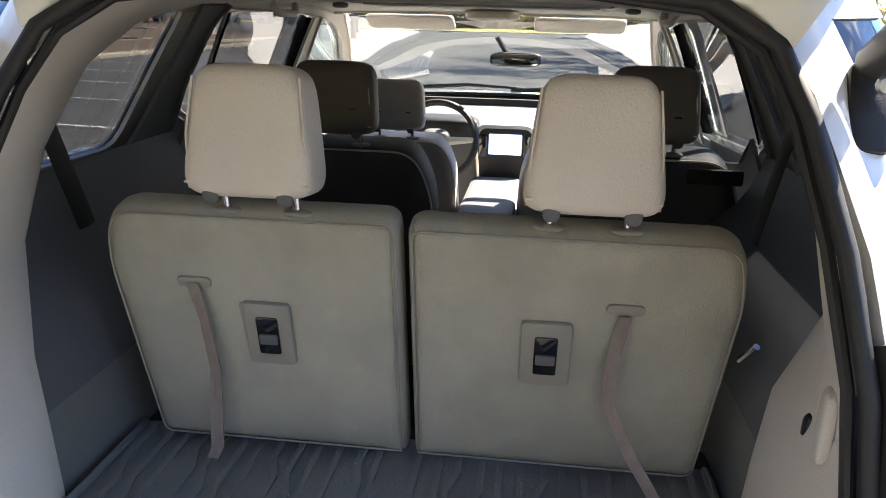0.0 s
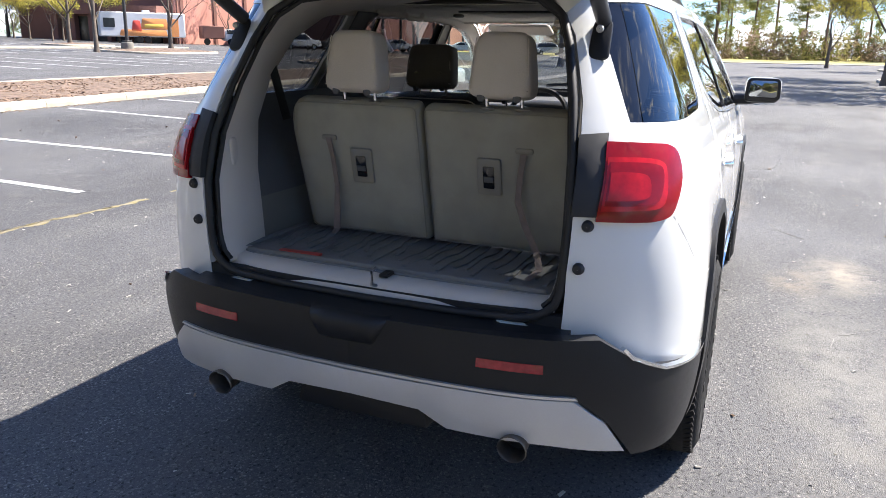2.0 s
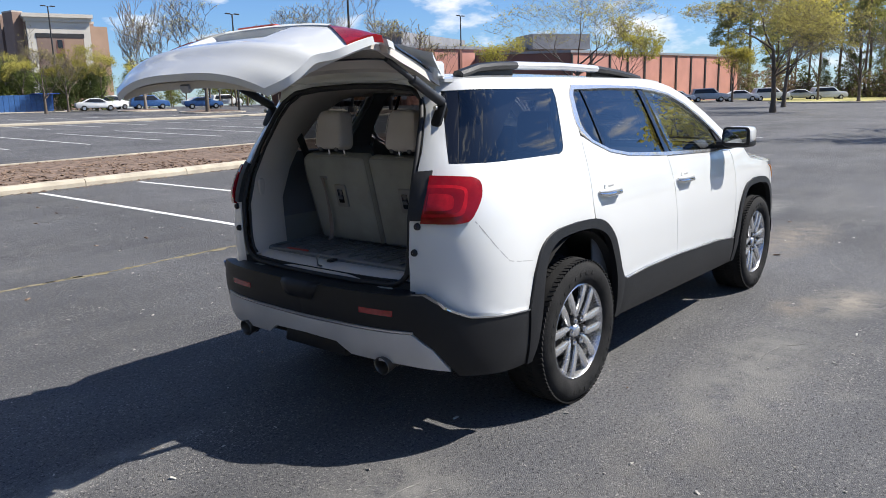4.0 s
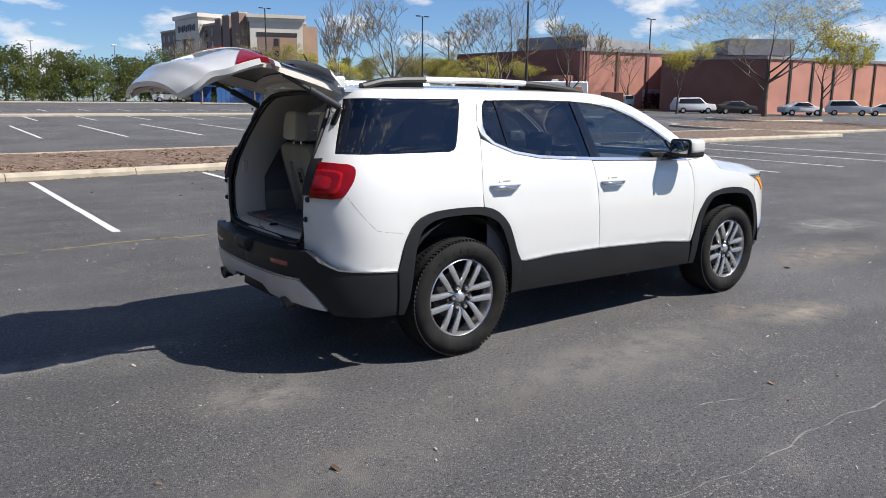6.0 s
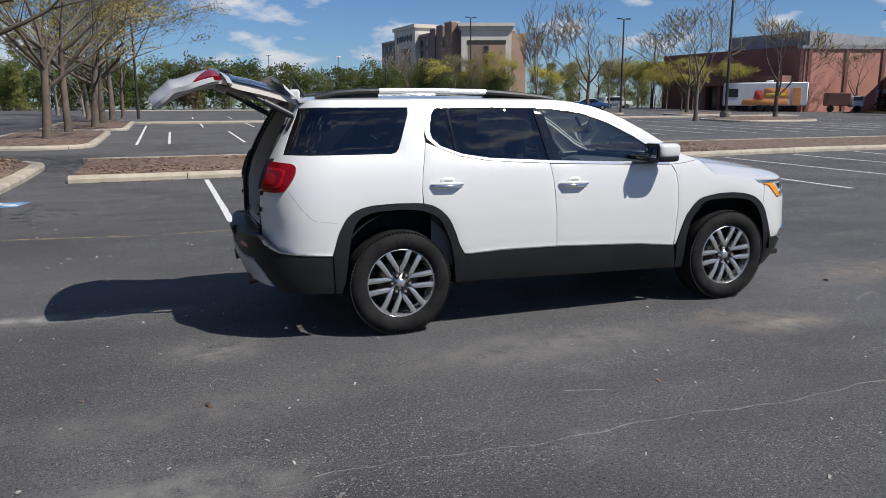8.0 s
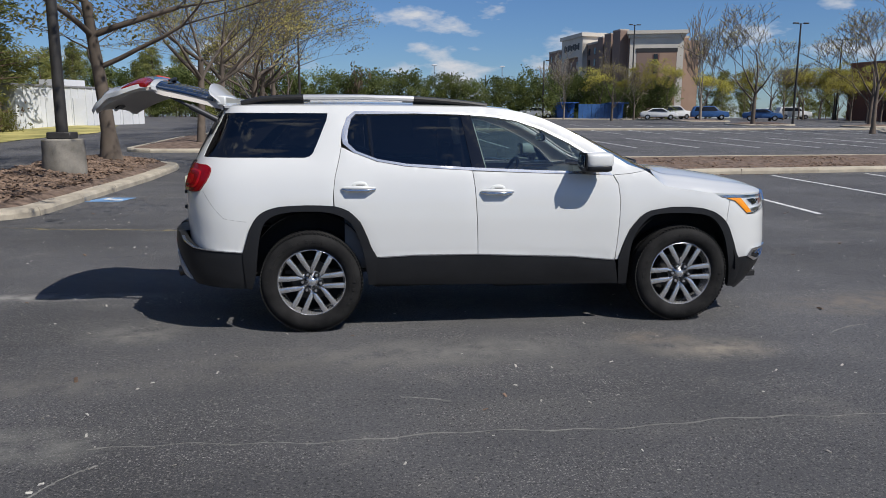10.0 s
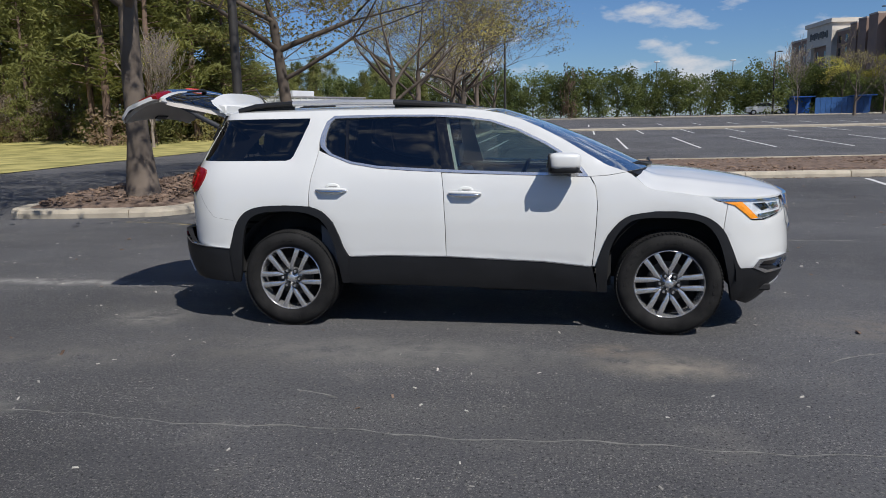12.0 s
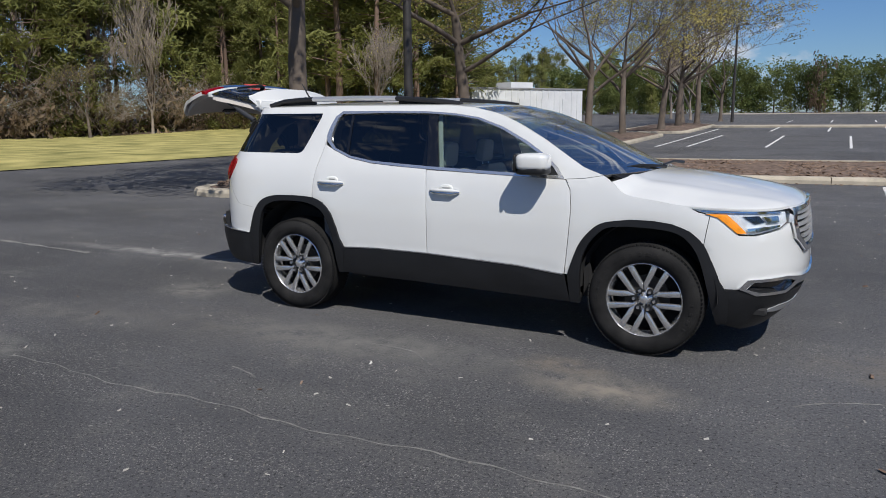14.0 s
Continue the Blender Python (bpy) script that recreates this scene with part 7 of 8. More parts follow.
# the row of trees on the islands beside the car
plant(("grown", 0), "lot_tree", -5.85, 6.6, 15.0, 40, 0.85, 0.5)
plant(("grown", 1), "lot_tree", -6.05, 14.95, 10.5, 200, 0.95, 0.6)
plant(("grown", 2), "lot_tree", -5.8, 26.5, 12.0, 100, 0.85)
plant(("grown", 2), "lot_tree", -5.6, 31.9, 12.5, 250, 0.8)
plant(("grown", 1), "lot_tree", -5.0, 38.2, 11.5, 10, 0.85)
for x, y, h, k, v in ((-5.0, 43.6, 12.0, "grown", 2), (-4.8, 49.5, 12.0, "bare", 0), (-6.6, 54, 11.0, "grown", 2), (-8.0, 66, 9.0, "upright", 2), (-10.5, 70, 9.5, "upright", 0), (-4.6, 60, 8.5, "bare", 3), (-25.5, 40, 8.5, "upright", 1)):
    plant((k, v), "lot_tree", x, y, h, rng.uniform(0, 360))
# trees in the far lot and by the buildings
for x, y, h, k, v in ((57, 31, 13.0, "grown", 2), (38.5, 60.5, 11.5, "bare", 3), (40.7, 75.7, 13, "upright", 0), (47.1, 56, 10.5, "bare", 3), (48.8, 46.2, 11.5, "bare", 0), (36.5, 41.5, 9.5, "bare", 2),
                      (54.7, 13.6, 12.0, "grown", 0), (66, 46.5, 8.0, "yellow", 1), (65, 87, 9, "yellow", 0), (91, 65, 9.5, "yellow", 1), (78, 37, 9.5, "yellow", 3), (95, 30, 9, "yellow", 0),
                      (104, 22, 9, "bare", 1), (84, 55, 7, "upright", 2)):
    plant((k, v), "lot_tree", x, y, h, rng.uniform(0, 360))
# trees before the hotel and the store
for x, y, h, k, v in ((51.5, 79.5, 8.5, "bare", 3), (60, 86, 7.5, "yellow", 1), (42, 88, 7.5, "yellow", 2), (36, 84, 7, "yellow", 3), (48.5, 90, 7.5, "yellow", 0), (33, 88, 6.5, "yellow", 2),
                      (56, 92, 7, "yellow", 3), (62, 74, 6.5, "yellow", 2), (58, 71, 6, "yellow", 0), (64, 67.5, 6.5, "yellow", 1), (62.5, 80, 6.5, "yellow", 3), (63.5, 84, 6.5, "yellow", 0),
                      (61, 88.5, 6.5, "yellow", 2), (67, 93, 7, "yellow", 1)):
    plant((k, v), "lot_tree", x, y, h, rng.uniform(0, 360))
# trees at the far ends of the lot
for x, y, h, k, v in ((56, 84, 8, "bare", 1), (31, 78, 9, "bare", 0), (27, 84, 9, "upright", 3), (74, 60, 8, "bare", 2), (92, 15, 10, "bare", 3), (99, 12, 10.5, "upright", 0),
                      (70, 17, 11, "yellow", 1), (66, -12, 10.5, "yellow", 2), (76, -6, 9.5, "yellow", 0), (38, -6.2, 12.5, "yellow", 3), (31.5, -6.8, 12.5, "yellow", 1), (44.5, -7, 12, "yellow", 0)):
    plant((k, v), "lot_tree", x, y, h, rng.uniform(0, 360))
# hedge row
for i in range(-9, 34):
    x = -15 + i * 1.75
    plant(("hedge", i % 4), "hedge_bush", x, 91 + rng.uniform(-0.8, 0.8) - 0.05 * i, rng.uniform(4.6, 6.6), rng.uniform(0, 360), rng.uniform(0.75, 1.0))
plant(("thicket", 1), "reddish_tree", 2.0, 88.5, 8.0, 40, 0.2)


def edge_x(y):
    """Where the woods begin, beside the lawn."""
    return -55 + (0.12 * y if y > 0 else 0)


# woods beside the lawn
for i in range(160):
    y = -60 + 135 * (i + rng.random()) / 160
    x = edge_x(y) - 1.5 - 26 * rng.random() ** 1.5
    plant(("pine", i % 4), "pine_tree", x, y, rng.uniform(17, 25), rng.uniform(0, 360), rng.uniform(0.8, 1.15))
for i in range(46):
    y = -55 + 125 * rng.random()
    plant(("evergreen", i % 4), "evergreen_tree", edge_x(y) - rng.uniform(0.5, 7), y, rng.uniform(5, 14), rng.uniform(0, 360), rng.uniform(0.7, 1.0))
for i in range(70):
    y = -55 + 125 * (i + rng.random()) / 70
    plant(("brush", i % 4), "brush_shrub", edge_x(y) - rng.uniform(-0.5, 4), y, rng.uniform(3, 7), rng.uniform(0, 360), rng.uniform(0.8, 1.2))
for i in range(110):
    y = -55 + 125 * (i + rng.random()) / 110
    plant(("thicket", i % 4), "undergrowth_shrub", edge_x(y) - rng.uniform(-0.5, 5), y, rng.uniform(2.0, 5.5), rng.uniform(0, 360), rng.uniform(0.6, 0.9))
for i in range(52):
    y = -40 + 85 * rng.random()
    plant(("upright", i % 4), "bare_tree", edge_x(y) - rng.uniform(-0.5, 7), y, rng.uniform(10, 19), rng.uniform(0, 360), 0.8)
plant(("bare", 1), "bare_tree", -47, 33, 6.5, 30, 1.15)
for i in range(16):
    k = (i + rng.random()) / 16
    plant(("pine", (0, 2, 1)[i % 3]), "pine_tree", -54 + 22 * k - rng.uniform(0, 6), 48 + 9 * k + rng.uniform(1, 8), rng.uniform(13, 20), rng.uniform(0, 360), 1.0)
for i in range(8):
    plant(("evergreen", i % 4), "evergreen_tree", -51 + 2.5 * i, 47 + 0.95 * i, rng.uniform(4, 8), rng.uniform(0, 360), 0.9)
for i in range(12):
    plant(("thicket", i % 4), "undergrowth_shrub", -52 + 1.65 * i, 46.5 + 0.65 * i, rng.uniform(2, 4.5), rng.uniform(0, 360), 0.8)
# the wood's end beside the warehouse
for i in range(11):
    q, d = radians(23.6 + 1.0 * i), 60 + 4.5 * (i % 3) + rng.uniform(-1, 1)
    x, y = 0.8 - d * math.sin(q), -6.4 + d * math.cos(q)
    plant(("pine", (0, 2, 1)[i % 3]), "pine_tree", x, y, rng.uniform(14, 18) + 0.4 * i, rng.uniform(0, 360), 1.15)
    plant(("evergreen", i % 4), "evergreen_tree", x - 0.8, y + 1.5, rng.uniform(5, 9), rng.uniform(0, 360), 1.05)
    plant(("thicket", (2, 1, 2, 0)[i % 4]), "undergrowth_shrub", x + 0.8, y - 0.8, rng.uniform(2, 3.6), rng.uniform(0, 360), 0.8)
for i in range(22):
    plant(("pine", i % 4), "pine_tree", -40 - 36 * rng.random(), 64 + 32 * rng.random(), rng.uniform(15, 22), rng.uniform(0, 360), 1.1)
# woods behind the white building, and pines beyond the far lawn
for i in range(32):
    x = -62 + 45 * rng.random()
    plant(("pine", i % 4), "pine_tree", x, 104 + rng.uniform(0, 22) - 0.1 * x, rng.uniform(8.5, 11.5), rng.uniform(0, 360), 1.1)
for i in range(26):
    plant(("evergreen", i % 4), "evergreen_tree", -50 + 46 * rng.random(), 88 + rng.uniform(0, 10), rng.uniform(4, 7), rng.uniform(0, 360), 0.9)
for i in range(66):
    y = -85 + 130 * rng.random()
    plant(("pine", (1, 3, 1, 3, 0)[i % 5]), "pine_tree", 124 + rng.uniform(0, 26) - 0.1 * y, y, rng.uniform(13, 19), rng.uniform(0, 360), rng.uniform(0.9, 1.3))
for i in range(70):
    y = -85 + 130 * i / 70
    plant(("thicket", i % 4), "undergrowth_shrub", 124 + rng.uniform(0, 6) - 0.1 * y, y, rng.uniform(3, 6), rng.uniform(0, 360), rng.uniform(0.7, 1.0))
for i in range(36):
    y = -85 + 130 * i / 36
    plant(("evergreen", i % 4), "evergreen_tree", 128 + rng.uniform(0, 6) - 0.1 * y, y, rng.uniform(5, 9), rng.uniform(0, 360), 1.0)
for i in range(26):
    plant(("evergreen", i % 4), "evergreen_tree", 66 + 2.2 * i, 128 - 1.3 * i + rng.uniform(-4, 4), rng.uniform(6, 9), rng.uniform(0, 360), 1.1)
for i in range(9):
    plant(("redbush", i % 4), "red_shrub", 81.5 + i * 1.15, 61.8 - i * 0.62, 2.6, rng.uniform(0, 360), 0.8)
# woods across the road, mirrored in the car's windows
for i in range(46):
    plant(("pine", i % 4), "pine_tree", -60 + 3.6 * i + rng.uniform(-1.5, 1.5), -88 - rng.uniform(0, 14), rng.uniform(14, 21), rng.uniform(0, 360), 1.15)

# ---- lamp posts ----
def lamp_post(x, y, h, plinth=True, heads=2, label="dark steel lot lamp post on a concrete plinth", lift=0.0):
    z = ground_z(x, y) + lift
    post = tagged(empty("lamp_post"), label, "street lamp", "lamp posts")
    post.location = (x, y, z)
    if plinth:
        part("plinth", lathe([(0.001, 0.0), (0.40, 0.0), (0.43, -0.03), (0.45, -0.6), (0.45, -1.0)], 24, pose(0, 0, 0.68, 90, 0, 0)), PLINTH_CONCRETE, post, "rough round concrete plinth")
        part("base_cover", block((0.5, 0.5, 0.15), (0, 0, 0.75), 0.02), METAL_DARK, post)
    part("shaft", tube(bmesh.new(), [(0, 0, 0.6 if plinth else -0.1), (0, 0, h)], [0.125, 0.075], 10), METAL_DARK, post)
    for k in range(heads):
        s = -1 if k else 1
        part("lamp_arm", tube(bmesh.new(), [(0, 0, h - 0.1), (s * 0.35, 0, h)], 0.03, 6), METAL_DARK, post)
        part("lamp_head", block((0.55, 0.3, 0.12), (s * 0.55, 0, h + 0.02), 0.03), METAL_DARK, post)


lamp_post(-5.92, 11.15, 9.5, True, 2, "dark steel lot lamp post on a concrete plinth", 0.4)
lamp_post(39.6, 41.8, 11.5)
lamp_post(82, 63.5, 12.0, False)
lamp_post(25.6, 88.7, 7.3, False, 1, "thin lot lamp post by the hedge")
lamp_post(39.4, 93.7, 12.5)
lamp_post(-3.4, 57.4, 7.4, False, 1)
lamp_post(66, 88, 10.5, False)
lamp_post(100, 12.5, 11.0)
lamp_post(46, 66, 10, False)
for x, y, h in ((17.9, 143, 10.2), (9.6, 194, 9.6), (11.0, 194, 10.2), (12.2, 194, 10.0), (13.6, 193.5, 10.6), (33, 150, 10.5), (46, 168, 11.5)):
    post = tagged(empty("pale_lamp_post"), "pale distant lamp post beyond the hedge", "street lamp", "distant lamp posts")
    post.location = (x, y, ground_z(x, y))
    part("shaft", tube(bmesh.new(), [(0, 0, -0.1), (0, 0, h)], [0.12, 0.08], 6), STEEL, post)
    part("lamp_head", block((1.0, 0.4, 0.25), (0, 0, h), 0.05), METAL_WHITE, post)
for x, y, h in ((24.1, 162.5, 11.4), (31, 158, 10.5)):
    tagged(part("utility_pole", tube(bmesh.new(), [(x, y, 0), (x, y, h)], [0.16, 0.1], 8), BARK), "dark wooden utility pole beyond the hedge", "utility pole", "utility poles")


# ---- buildings ----
def wall_box(parent, name, a, b, depth, z0, z1, mat, label=""):
    """A block whose front runs from a to b and whose body lies behind it (left of a to b)."""
    a, b = Vector(a), Vector(b)
    d = b - a
    nrm = Vector((-d.y, d.x)).normalized() * depth
    bm = bmesh.new()
    q = [a, b, b + nrm, a + nrm]
    lo = [bm.verts.new((p.x, p.y, z0)) for p in q]
    hi = [bm.verts.new((p.x, p.y, z1)) for p in q]
    bm.faces.new(lo[::-1])
    bm.faces.new(hi)
    for i in range(4):
        bm.faces.new((lo[i], lo[(i + 1) % 4], hi[(i + 1) % 4], hi[i]))
    return part(name, bm, mat, parent, label, smooth=False)


def on_wall(parent, name, a, b, t0, t1, z0, z1, proud, mat, thick=0.25, label=""):
    """A piece set on the wall from a to b, between fractions of its length."""
    a, b = Vector(a), Vector(b)
    d = (b - a)
    nrm = Vector((d.y, -d.x)).normalized()
    p, q = a + d * t0 + nrm * proud, a + d * t1 + nrm * proud
    return wall_box(parent, name, p, q, thick, z0, z1, mat, label)


hotel = tagged(empty("hotel_building"), "six-storey brown hotel with cream portal tower and end block", "building")
ha, hb = (64.2, 227.4), (69.2, 173.1)
wall_box(hotel, "wall", ha, hb, 16, 0, 21.0, STUCCO_BROWN, "brown stucco long wall")
on_wall(hotel, "roof_parapet", ha, hb, 0.0, 1.0, 21.0, 21.5, 0.15, STUCCO_PALE, 16.3, "pale roof edge")
for k in range(15):
    for f in range(6):
        t = 0.03 + k * 0.066
        if not 0.25 < t < 0.55:
            on_wall(hotel, "window", ha, hb, t, t + 0.02, 3.2 + f * 3.0, 5.0 + f * 3.0, 0.06, WINDOW_DARK, 0.2)
# the portal tower stands proud of the long wall
for t0, t1 in ((0.26, 0.315), (0.485, 0.54)):
    on_wall(hotel, "portal_pier", ha, hb, t0, t1, 0, 21.6, 1.4, STUCCO_CREAM, 1.5, "cream stucco pier")
on_wall(hotel, "portal_panel", ha, hb, 0.315, 0.485, 0, 18.2, 0.5, STUCCO_BROWN, 0.6)
on_wall(hotel, "portal_head", ha, hb, 0.26, 0.54, 18.2, 23.4, 1.45, STUCCO_CREAM, 7.0, "cream stucco head with sign")
on_wall(hotel, "portal_cap", ha, hb, 0.25, 0.55, 23.4, 24.4, 1.9, STUCCO_CREAM, 7.8)
for k, (t0, t1) in enumerate(((0.345, 0.365), (0.43, 0.45))):
    for f in range(5):
        on_wall(hotel, "window", ha, hb, t0, t1, 3.2 + f * 3.0, 5.0 + f * 3.0, 0.58, WINDOW_DARK, 0.2)
for k in range(9):
    on_wall(hotel, "sign_bar", ha, hb, 0.30 + k * 0.023, 0.316 + k * 0.023, 20.0 + 0.3 * (k % 2), 21.8 - 0.3 * (k % 3 == 1), 1.55, METAL_DARK, 0.2, "dark sign stroke")
# stepped brown piers between the long wall and the end block
for t0, t1, top, out in ((0.70, 0.76, 21.9, 0.9), (0.80, 0.87, 22.2, 1.5), (0.91, 0.985, 22.4, 2.0)):
    on_wall(hotel, "wall_pier", ha, hb, t0, t1, 0, top, out, STUCCO_BROWN, 2.2)
    on_wall(hotel, "pier_cap", ha, hb, t0, t1, top, top + 0.3, out + 0.1, STUCCO_PALE, 2.4)
hc, hd = (68.7, 171.1), (80.5, 167.1)
wall_box(hotel, "wall", hc, hd, 15, 0, 20.4, STUCCO_CREAM, "cream end block")
on_wall(hotel, "cornice", hc, hd, -0.03, 1.03, 20.4, 21.2, 0.4, STUCCO_CREAM, 15.6)
on_wall(hotel, "cornice", hc, hd, -0.06, 1.06, 21.2, 22.0, 0.9, STUCCO_CREAM, 16.4)
on_wall(hotel, "recess_panel", hc, hd, 0.13, 0.88, 0, 17.6, 0.05, STUCCO_BROWN, 0.3)
# dark strip across the top of the brown panel
on_wall(hotel, "recess_dark_strip", hc, hd, 0.12, 0.89, 17.0, 17.9, 0.12, METAL_DARK, 0.3)
for t0, t1 in ((0.43, 0.55),):
    on_wall(hotel, "window_bay", hc, hd, t0, t1, 2.0, 16.4, 0.1, BRICK_BROWN_SHADE, 0.3)
    for f in range(5):
        on_wall(hotel, "window", hc, hd, t0 + 0.02, t1 - 0.02, 3.2 + f * 2.9, 4.9 + f * 2.9, 0.16, WINDOW_DARK, 0.2)
on_wall(hotel, "recess_side", hc, hd, 0.56, 0.87, 0, 16.8, 0.08, STUCCO_TAN, 0.3)
on_wall(hotel, "side_wall", (80.5, 167.1), (84.2, 166.6), 0.0, 1.0, 0, 19.6, 0.0, STUCCO_TAN, 12)

mall = tagged(empty("brick_building"), "long low red-brick store building with dark pilasters", "building")
# the wall turned from the sun gets its shade through the darker brick
wall_box(mall, "wall", (66.5, 86.5), (70.4, 64.6), 30, 0, 8.7, BRICK_BROWN_SHADE, "brown brick wall with shade put into its colour")
wall_box(mall, "upper_wall", (69.0, 76), (71.5, 65.2), 20, 8.7, 10.4, METAL_GREY)
ma, mb = (70.2, 64.8), (105, 57.0)
wall_box(mall, "wall", ma, mb, 22, 0, 8.4, BRICK_RED, "sunlit red brick wall")
for k in range(8):
    on_wall(mall, "pilaster", ma, mb, 0.02 + k * 0.135, 0.032 + k * 0.135, 0, 8.2, 0.15, BRICK_BROWN_SHADE, 0.3)
on_wall(mall, "coping", ma, mb, -0.005, 1.0, 8.3, 8.7, 0.2, METAL_GREY, 22)
on_wall(mall, "service_door", ma, mb, 0.28, 0.36, 0, 3.6, 0.06, METAL_WHITE, 0.2)
mc, md = (72.6, 54.0), (79.6, 44.6)
# same brick as the sunlit wall, coloured darker for its shaded side
wall_box(mall, "wall", mc, md, 14, 0, 6.9, BRICK_BROWN_SHADE, "red brick wall with shade put into its colour")
me_, mf = (79.6, 44.6), (118, 37.0)
wall_box(mall, "wall", me_, mf, 10, 0, 6.9, BRICK_RED, "sunlit red brick wall")
for k in range(11):
    on_wall(mall, "pilaster", me_, mf, k * 0.095, 0.008 + k * 0.095, 0, 6.7, 0.12, METAL_DARK, 0.3)
on_wall(mall, "coping", me_, mf, -0.005, 1.0, 6.8, 7.1, 0.15, METAL_GREY, 10)
on_wall(mall, "coping", mc, md, -0.005, 1.0, 6.8, 7.1, 0.15, METAL_GREY, 14)
wall_box(mall, "roof_plant", (92, 58), (100, 53), 6, 8.4, 10.6, METAL_GREY)
for k in range(6):
    on_wall(mall, "entry_column", (66.5, 86.5), (70.4, 64.6), 0.3 + 0.11 * k, 0.325 + 0.11 * k, 0, 4.2, 2.2, BRICK_BROWN_SHADE, 0.8)
on_wall(mall, "entry_canopy", (66.5, 86.5), (70.4, 64.6), 0.25, 0.95, 4.2, 5.2, 2.6, BRICK_BROWN_SHADE, 2.8)
on_wall(mall, "entry_glass", (66.5, 86.5), (70.4, 64.6), 0.3, 0.9, 0.2, 4.0, 0.05, WINDOW_DARK, 0.1)

shed = tagged(empty("white_warehouse"), "long low white metal warehouse behind trees", "building")
sa, sb = (-23.0, 51.0), (-17.0, 62.0)
wall_box(shed, "wall", sa, sb, 8, 0.1, 3.7, METAL_WHITE, "white ribbed metal wall")
wall_box(shed, "roof", (-23.05, 50.7), (-16.8, 62.2), 8.6, 3.7, 3.82, METAL_GREY)
for k in range(18):
    on_wall(shed, "wall_rib", sa, sb, k / 18, k / 18 + 0.008, 0.1, 3.7, 0.05, METAL_WHITE, 0.06)
wall_box(shed, "roof_unit", (-22.0, 57), (-20.9, 59.5), 2, 3.8, 4.4, METAL_WHITE)
for k in range(4):
    on_wall(shed, "loading_door", sa, sb, 0.2 + k * 0.2, 0.28 + k * 0.2, 0.6, 2.9, 0.08, METAL_WHITE, 0.1)


# ---- parked vehicles and small things far off ----
def far_car(x, y, turn, paint, label, tall=1.0, kind="sedan"):
    v = tagged(empty("parked_car"), label, "car", "parked cars")
    v.matrix_world = pose(x, y, ground_z(x, y), 0, 0, turn)
    if kind == "suv":
        prof = [(-2.3, 0.35), (-2.35, 0.9), (-2.25, 1.05), (-1.95, 1.7), (0.5, 1.75), (1.2, 1.12), (2.2, 1.0), (2.35, 0.6), (2.3, 0.35)]
        glass = [(-1.95, 1.1), (-1.75, 1.6), (0.45, 1.64), (0.98, 1.12)]
    else:
        prof = [(-2.2, 0.35), (-2.3, 0.7), (-2.2, 0.98), (-1.5, 1.05), (-0.8, 1.42), (0.4, 1.45), (1.2, 1.0), (2.1, 0.85), (2.3, 0.55), (2.25, 0.35)]
        glass = [(-1.35, 1.03), (-0.75, 1.36), (0.35, 1.39), (0.98, 1.0)]
    b = slab(rounded(prof, 0.12, 3), 1.8, 0.07, Matrix.Translation((0, -0.9, 0)) @ Matrix.Rotation(math.pi / 2, 4, "X"))
    for q in b.verts:
        if q.co.z > 1.1:
            q.co.y *= 1 - 0.3 * (q.co.z - 1.1)
    part("body", b, paint, v)
    for s in (-1, 1):
        g = slab(rounded(glass, 0.05, 3), 0.04, 0.008, Matrix.Translation((0, s * 0.9 - 0.02, 0)) @ Matrix.Rotation(math.pi / 2, 4, "X"))
        for q in g.verts:
            if q.co.z > 1.1:
                q.co.y *= 1 - 0.27 * (q.co.z - 1.1)
        part("side_window", g, WINDOW_DARK, v)
        for wx in (-1.4, 1.4):
            w = part("wheel", lathe([(0.2, -0.03), (0.3, -0.03), (0.33, 0.0), (0.33, 0.2), (0.2, 0.2)], 18, pose(wx, s * 0.9, 0.33, 0, 0, 0 if s < 0 else 180)), TYRE, v)
            part("rim", lathe([(0.001, -0.02), (0.19, -0.02), (0.21, 0.02)], 14, pose(wx, s * 0.9, 0.33, 0, 0, 0 if s < 0 else 180)), ALLOY, w)
    part("windscreen", slab([(-0.65, 0), (0.65, 0), (0.55, 0.55), (-0.55, 0.55)], 0.03, 0.005, Matrix.Translation((1.1, 0, 1.08)) @ Matrix.Rotation(math.pi / 2, 4, "Z") @ Matrix.Rotation(radians(42), 4, "X")), WINDOW_DARK, v)
    return v


far_car(69.5, 47.0, -34, METAL_WHITE, "white parked SUV in front of the brick wall", 1, "suv")
far_car(74.5, 45.0, -34, METAL_DARK, "small dark parked car by the brick wall")
far_car(78.5, 39.5, -34, METAL_WHITE, "white parked sedan by the brick wall")
for i in range(7):
    far_car(86 + i * 4.2, 38 - i * 2.6, -60, (METAL_WHITE, METAL_WHITE, STEEL)[i % 3], "parked car in the row by the store", 1, ("suv", "sedan")[i % 2])
far_car(50.5, 79.5, -30, BLUE_PAINT, "light blue parked sedan on the far lot")
far_car(39.5, 84.5, -20, METAL_WHITE, "white parked car on the far lot")
far_car(47, 86, -20, BLUE_PAINT, "blue parked car on the far lot", 1, "suv")
far_car(58, 92, -10, METAL_WHITE, "white parked car on the far lot")
far_car(63, 93, -10, METAL_WHITE, "white parked car on the far lot", 1, "suv")
far_car(25, 89.6, -5, METAL_WHITE, "white parked car by the hedge")
far_car(44, 90, 0, METAL_WHITE, "white parked car on the far lot", 1, "suv")

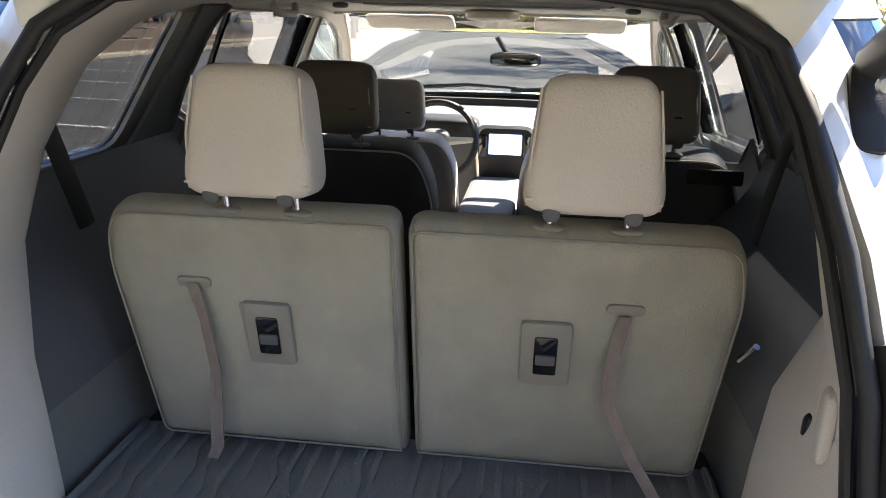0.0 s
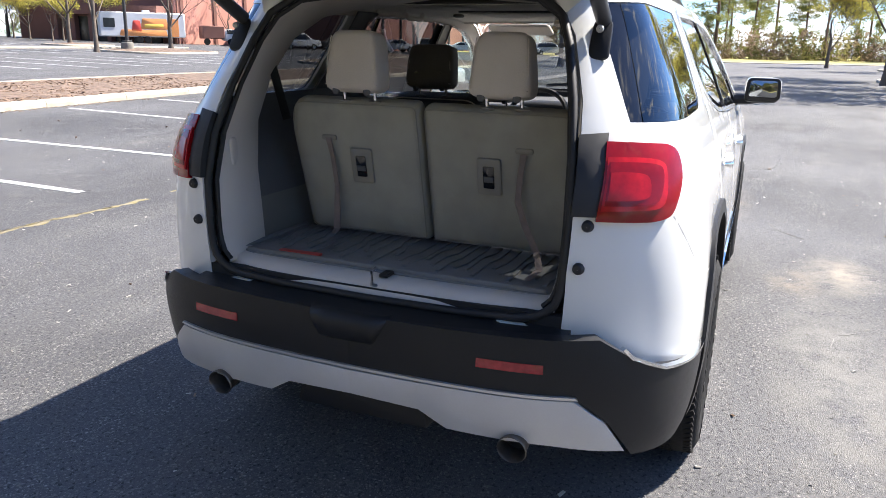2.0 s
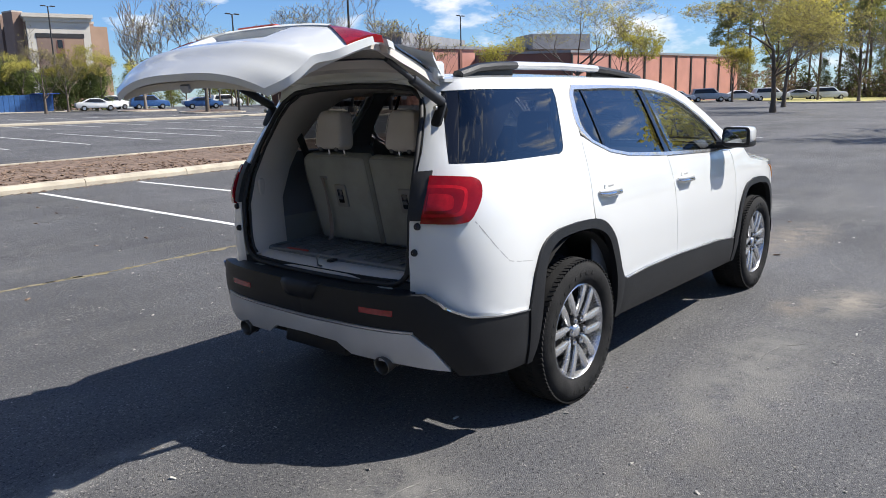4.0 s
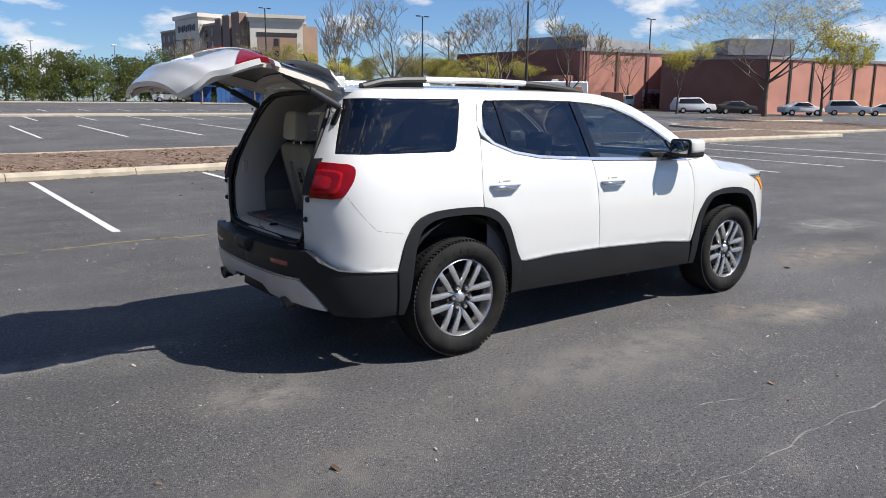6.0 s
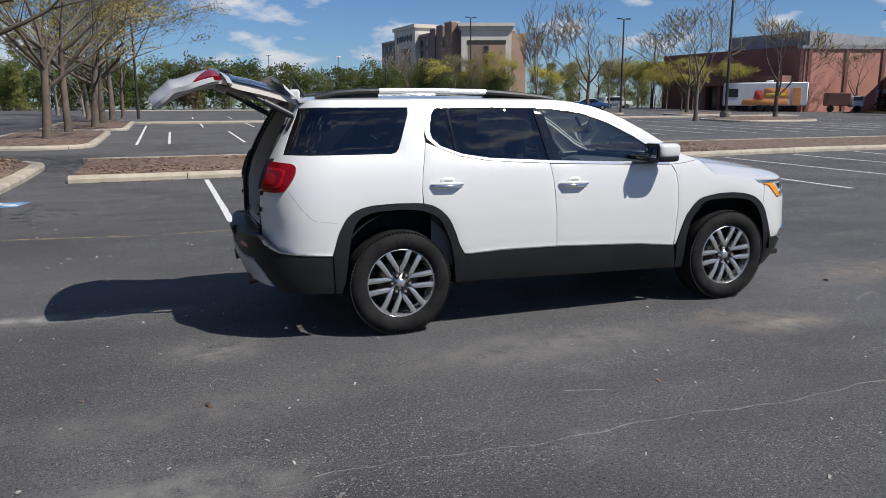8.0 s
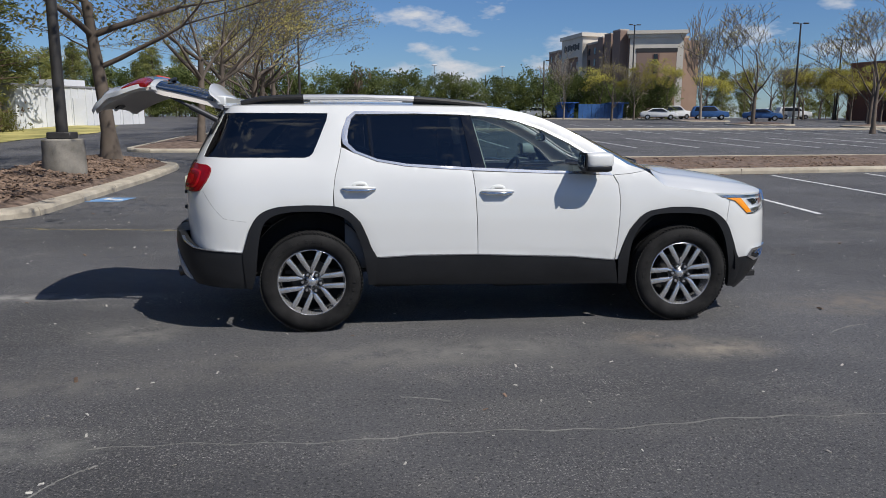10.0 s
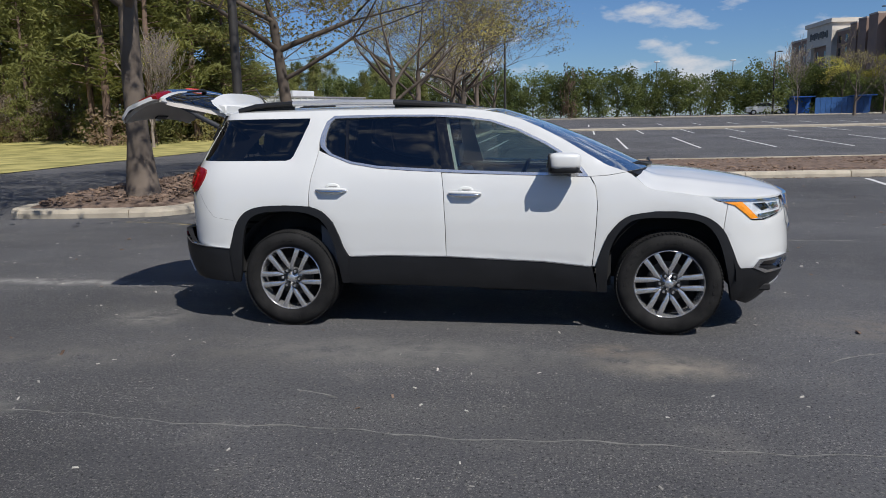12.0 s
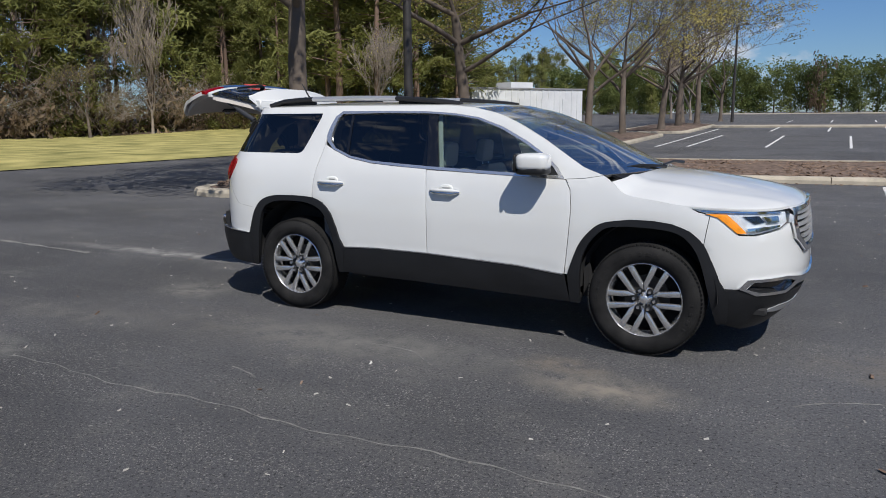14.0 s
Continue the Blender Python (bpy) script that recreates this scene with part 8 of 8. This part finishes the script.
trailer = tagged(empty("food_trailer"), "white food trailer with orange and red graphics on the lot", "trailer")
trailer.matrix_world = pose(66.0, 66.0, ground_z(66, 66), 0, 0, -38)
part("body", block((9.2, 2.4, 2.7), (0, 0, 2.05), 0.12), METAL_WHITE, trailer)
for x0, x1, z0, z1, mt in ((-2.6, 2.6, 0.8, 1.5, ORANGE), (-0.3, 2.7, 1.55, 2.75, ORANGE), (-1.3, -0.2, 1.3, 2.5, RED_PAINT)):
    part("graphic_panel", slab(rounded([(x0, z0), (x1, z0), (x1 - 0.15, z1), (x0 + 0.2, z1)], 0.15), 0.03, 0.005, Matrix.Translation((0, -1.215, 0)) @ Matrix.Rotation(math.pi / 2, 4, "X")), mt, trailer, "plain coloured graphic")
part("graphic_bar", slab(rounded([(0.1, 1.75), (2.2, 1.8), (2.2, 2.15), (0.1, 2.1)], 0.12), 0.03, 0.005, Matrix.Translation((0, -1.245, 0)) @ Matrix.Rotation(math.pi / 2, 4, "X")), YELLOW, trailer, "plain yellow bar")
part("serving_hatch", block((1.2, 0.05, 1.0), (-3.6, -1.22, 2.2), 0.02), WINDOW_DARK, trailer)
part("side_door", block((0.9, 0.05, 2.0), (3.4, -1.22, 1.75), 0.02), ORANGE, trailer)
part("roof_vent", block((0.8, 0.7, 0.3), (0.5, 0, 3.5), 0.05), METAL_WHITE, trailer)
for wx in (-0.5, 0.4):
    part("wheel", lathe([(0.001, -0.02), (0.2, -0.02), (0.36, -0.02), (0.38, 0.02), (0.38, 0.2)], 20, pose(wx, -1.22, 0.4)), TYRE, trailer)
truck = tagged(empty("box_truck"), "brown parked truck beside the trailer", "truck")
truck.matrix_world = pose(72.6, 61.5, ground_z(72, 61), 0, 0, -38)
part("body", block((2.6, 2.2, 1.5), (0, 0, 1.5), 0.1), BRICK_BROWN_SHADE, truck)
part("cab", block((1.4, 2.0, 1.3), (2.0, 0, 1.2), 0.15), METAL_WHITE, truck)
part("window_band", block((1.0, 2.04, 0.5), (2.05, 0, 1.55), 0.05), WINDOW_DARK, truck)
for wx in (-0.8, 2.0):
    part("wheel", lathe([(0.001, -0.02), (0.36, -0.02), (0.38, 0.02), (0.38, 0.2)], 18, pose(wx, -1.08, 0.4)), TYRE, truck)
for x, y in ((28.5, 87.5), (34.5, 86)):
    bin_ = tagged(empty("dumpster"), "blue steel dumpster by the hedge", "dumpster", "dumpsters")
    bin_.location = (x, y, ground_z(x, y))
    part("body", slab(rounded([(-1.1, 0.15), (1.1, 0.15), (1.25, 2.0), (-1.25, 2.0)], 0.05), 1.6, 0.03, Matrix.Translation((0, 0.8, 0)) @ Matrix.Rotation(math.pi / 2, 4, "X")), BIN_BLUE, bin_)
    part("lid", block((2.5, 1.7, 0.08), (0, 0, 2.04), 0.02), BIN_BLUE, bin_)
fence = tagged(empty("enclosure_fence"), "dark blue fence round the dumpsters", "fence")
for k in range(10):
    part("panel", block((0.55, 0.06, 1.9), (29.9 + k * 0.57, 86.4, ground_z(30, 86) + 0.95), 0.01), BLUE_PAINT, fence)
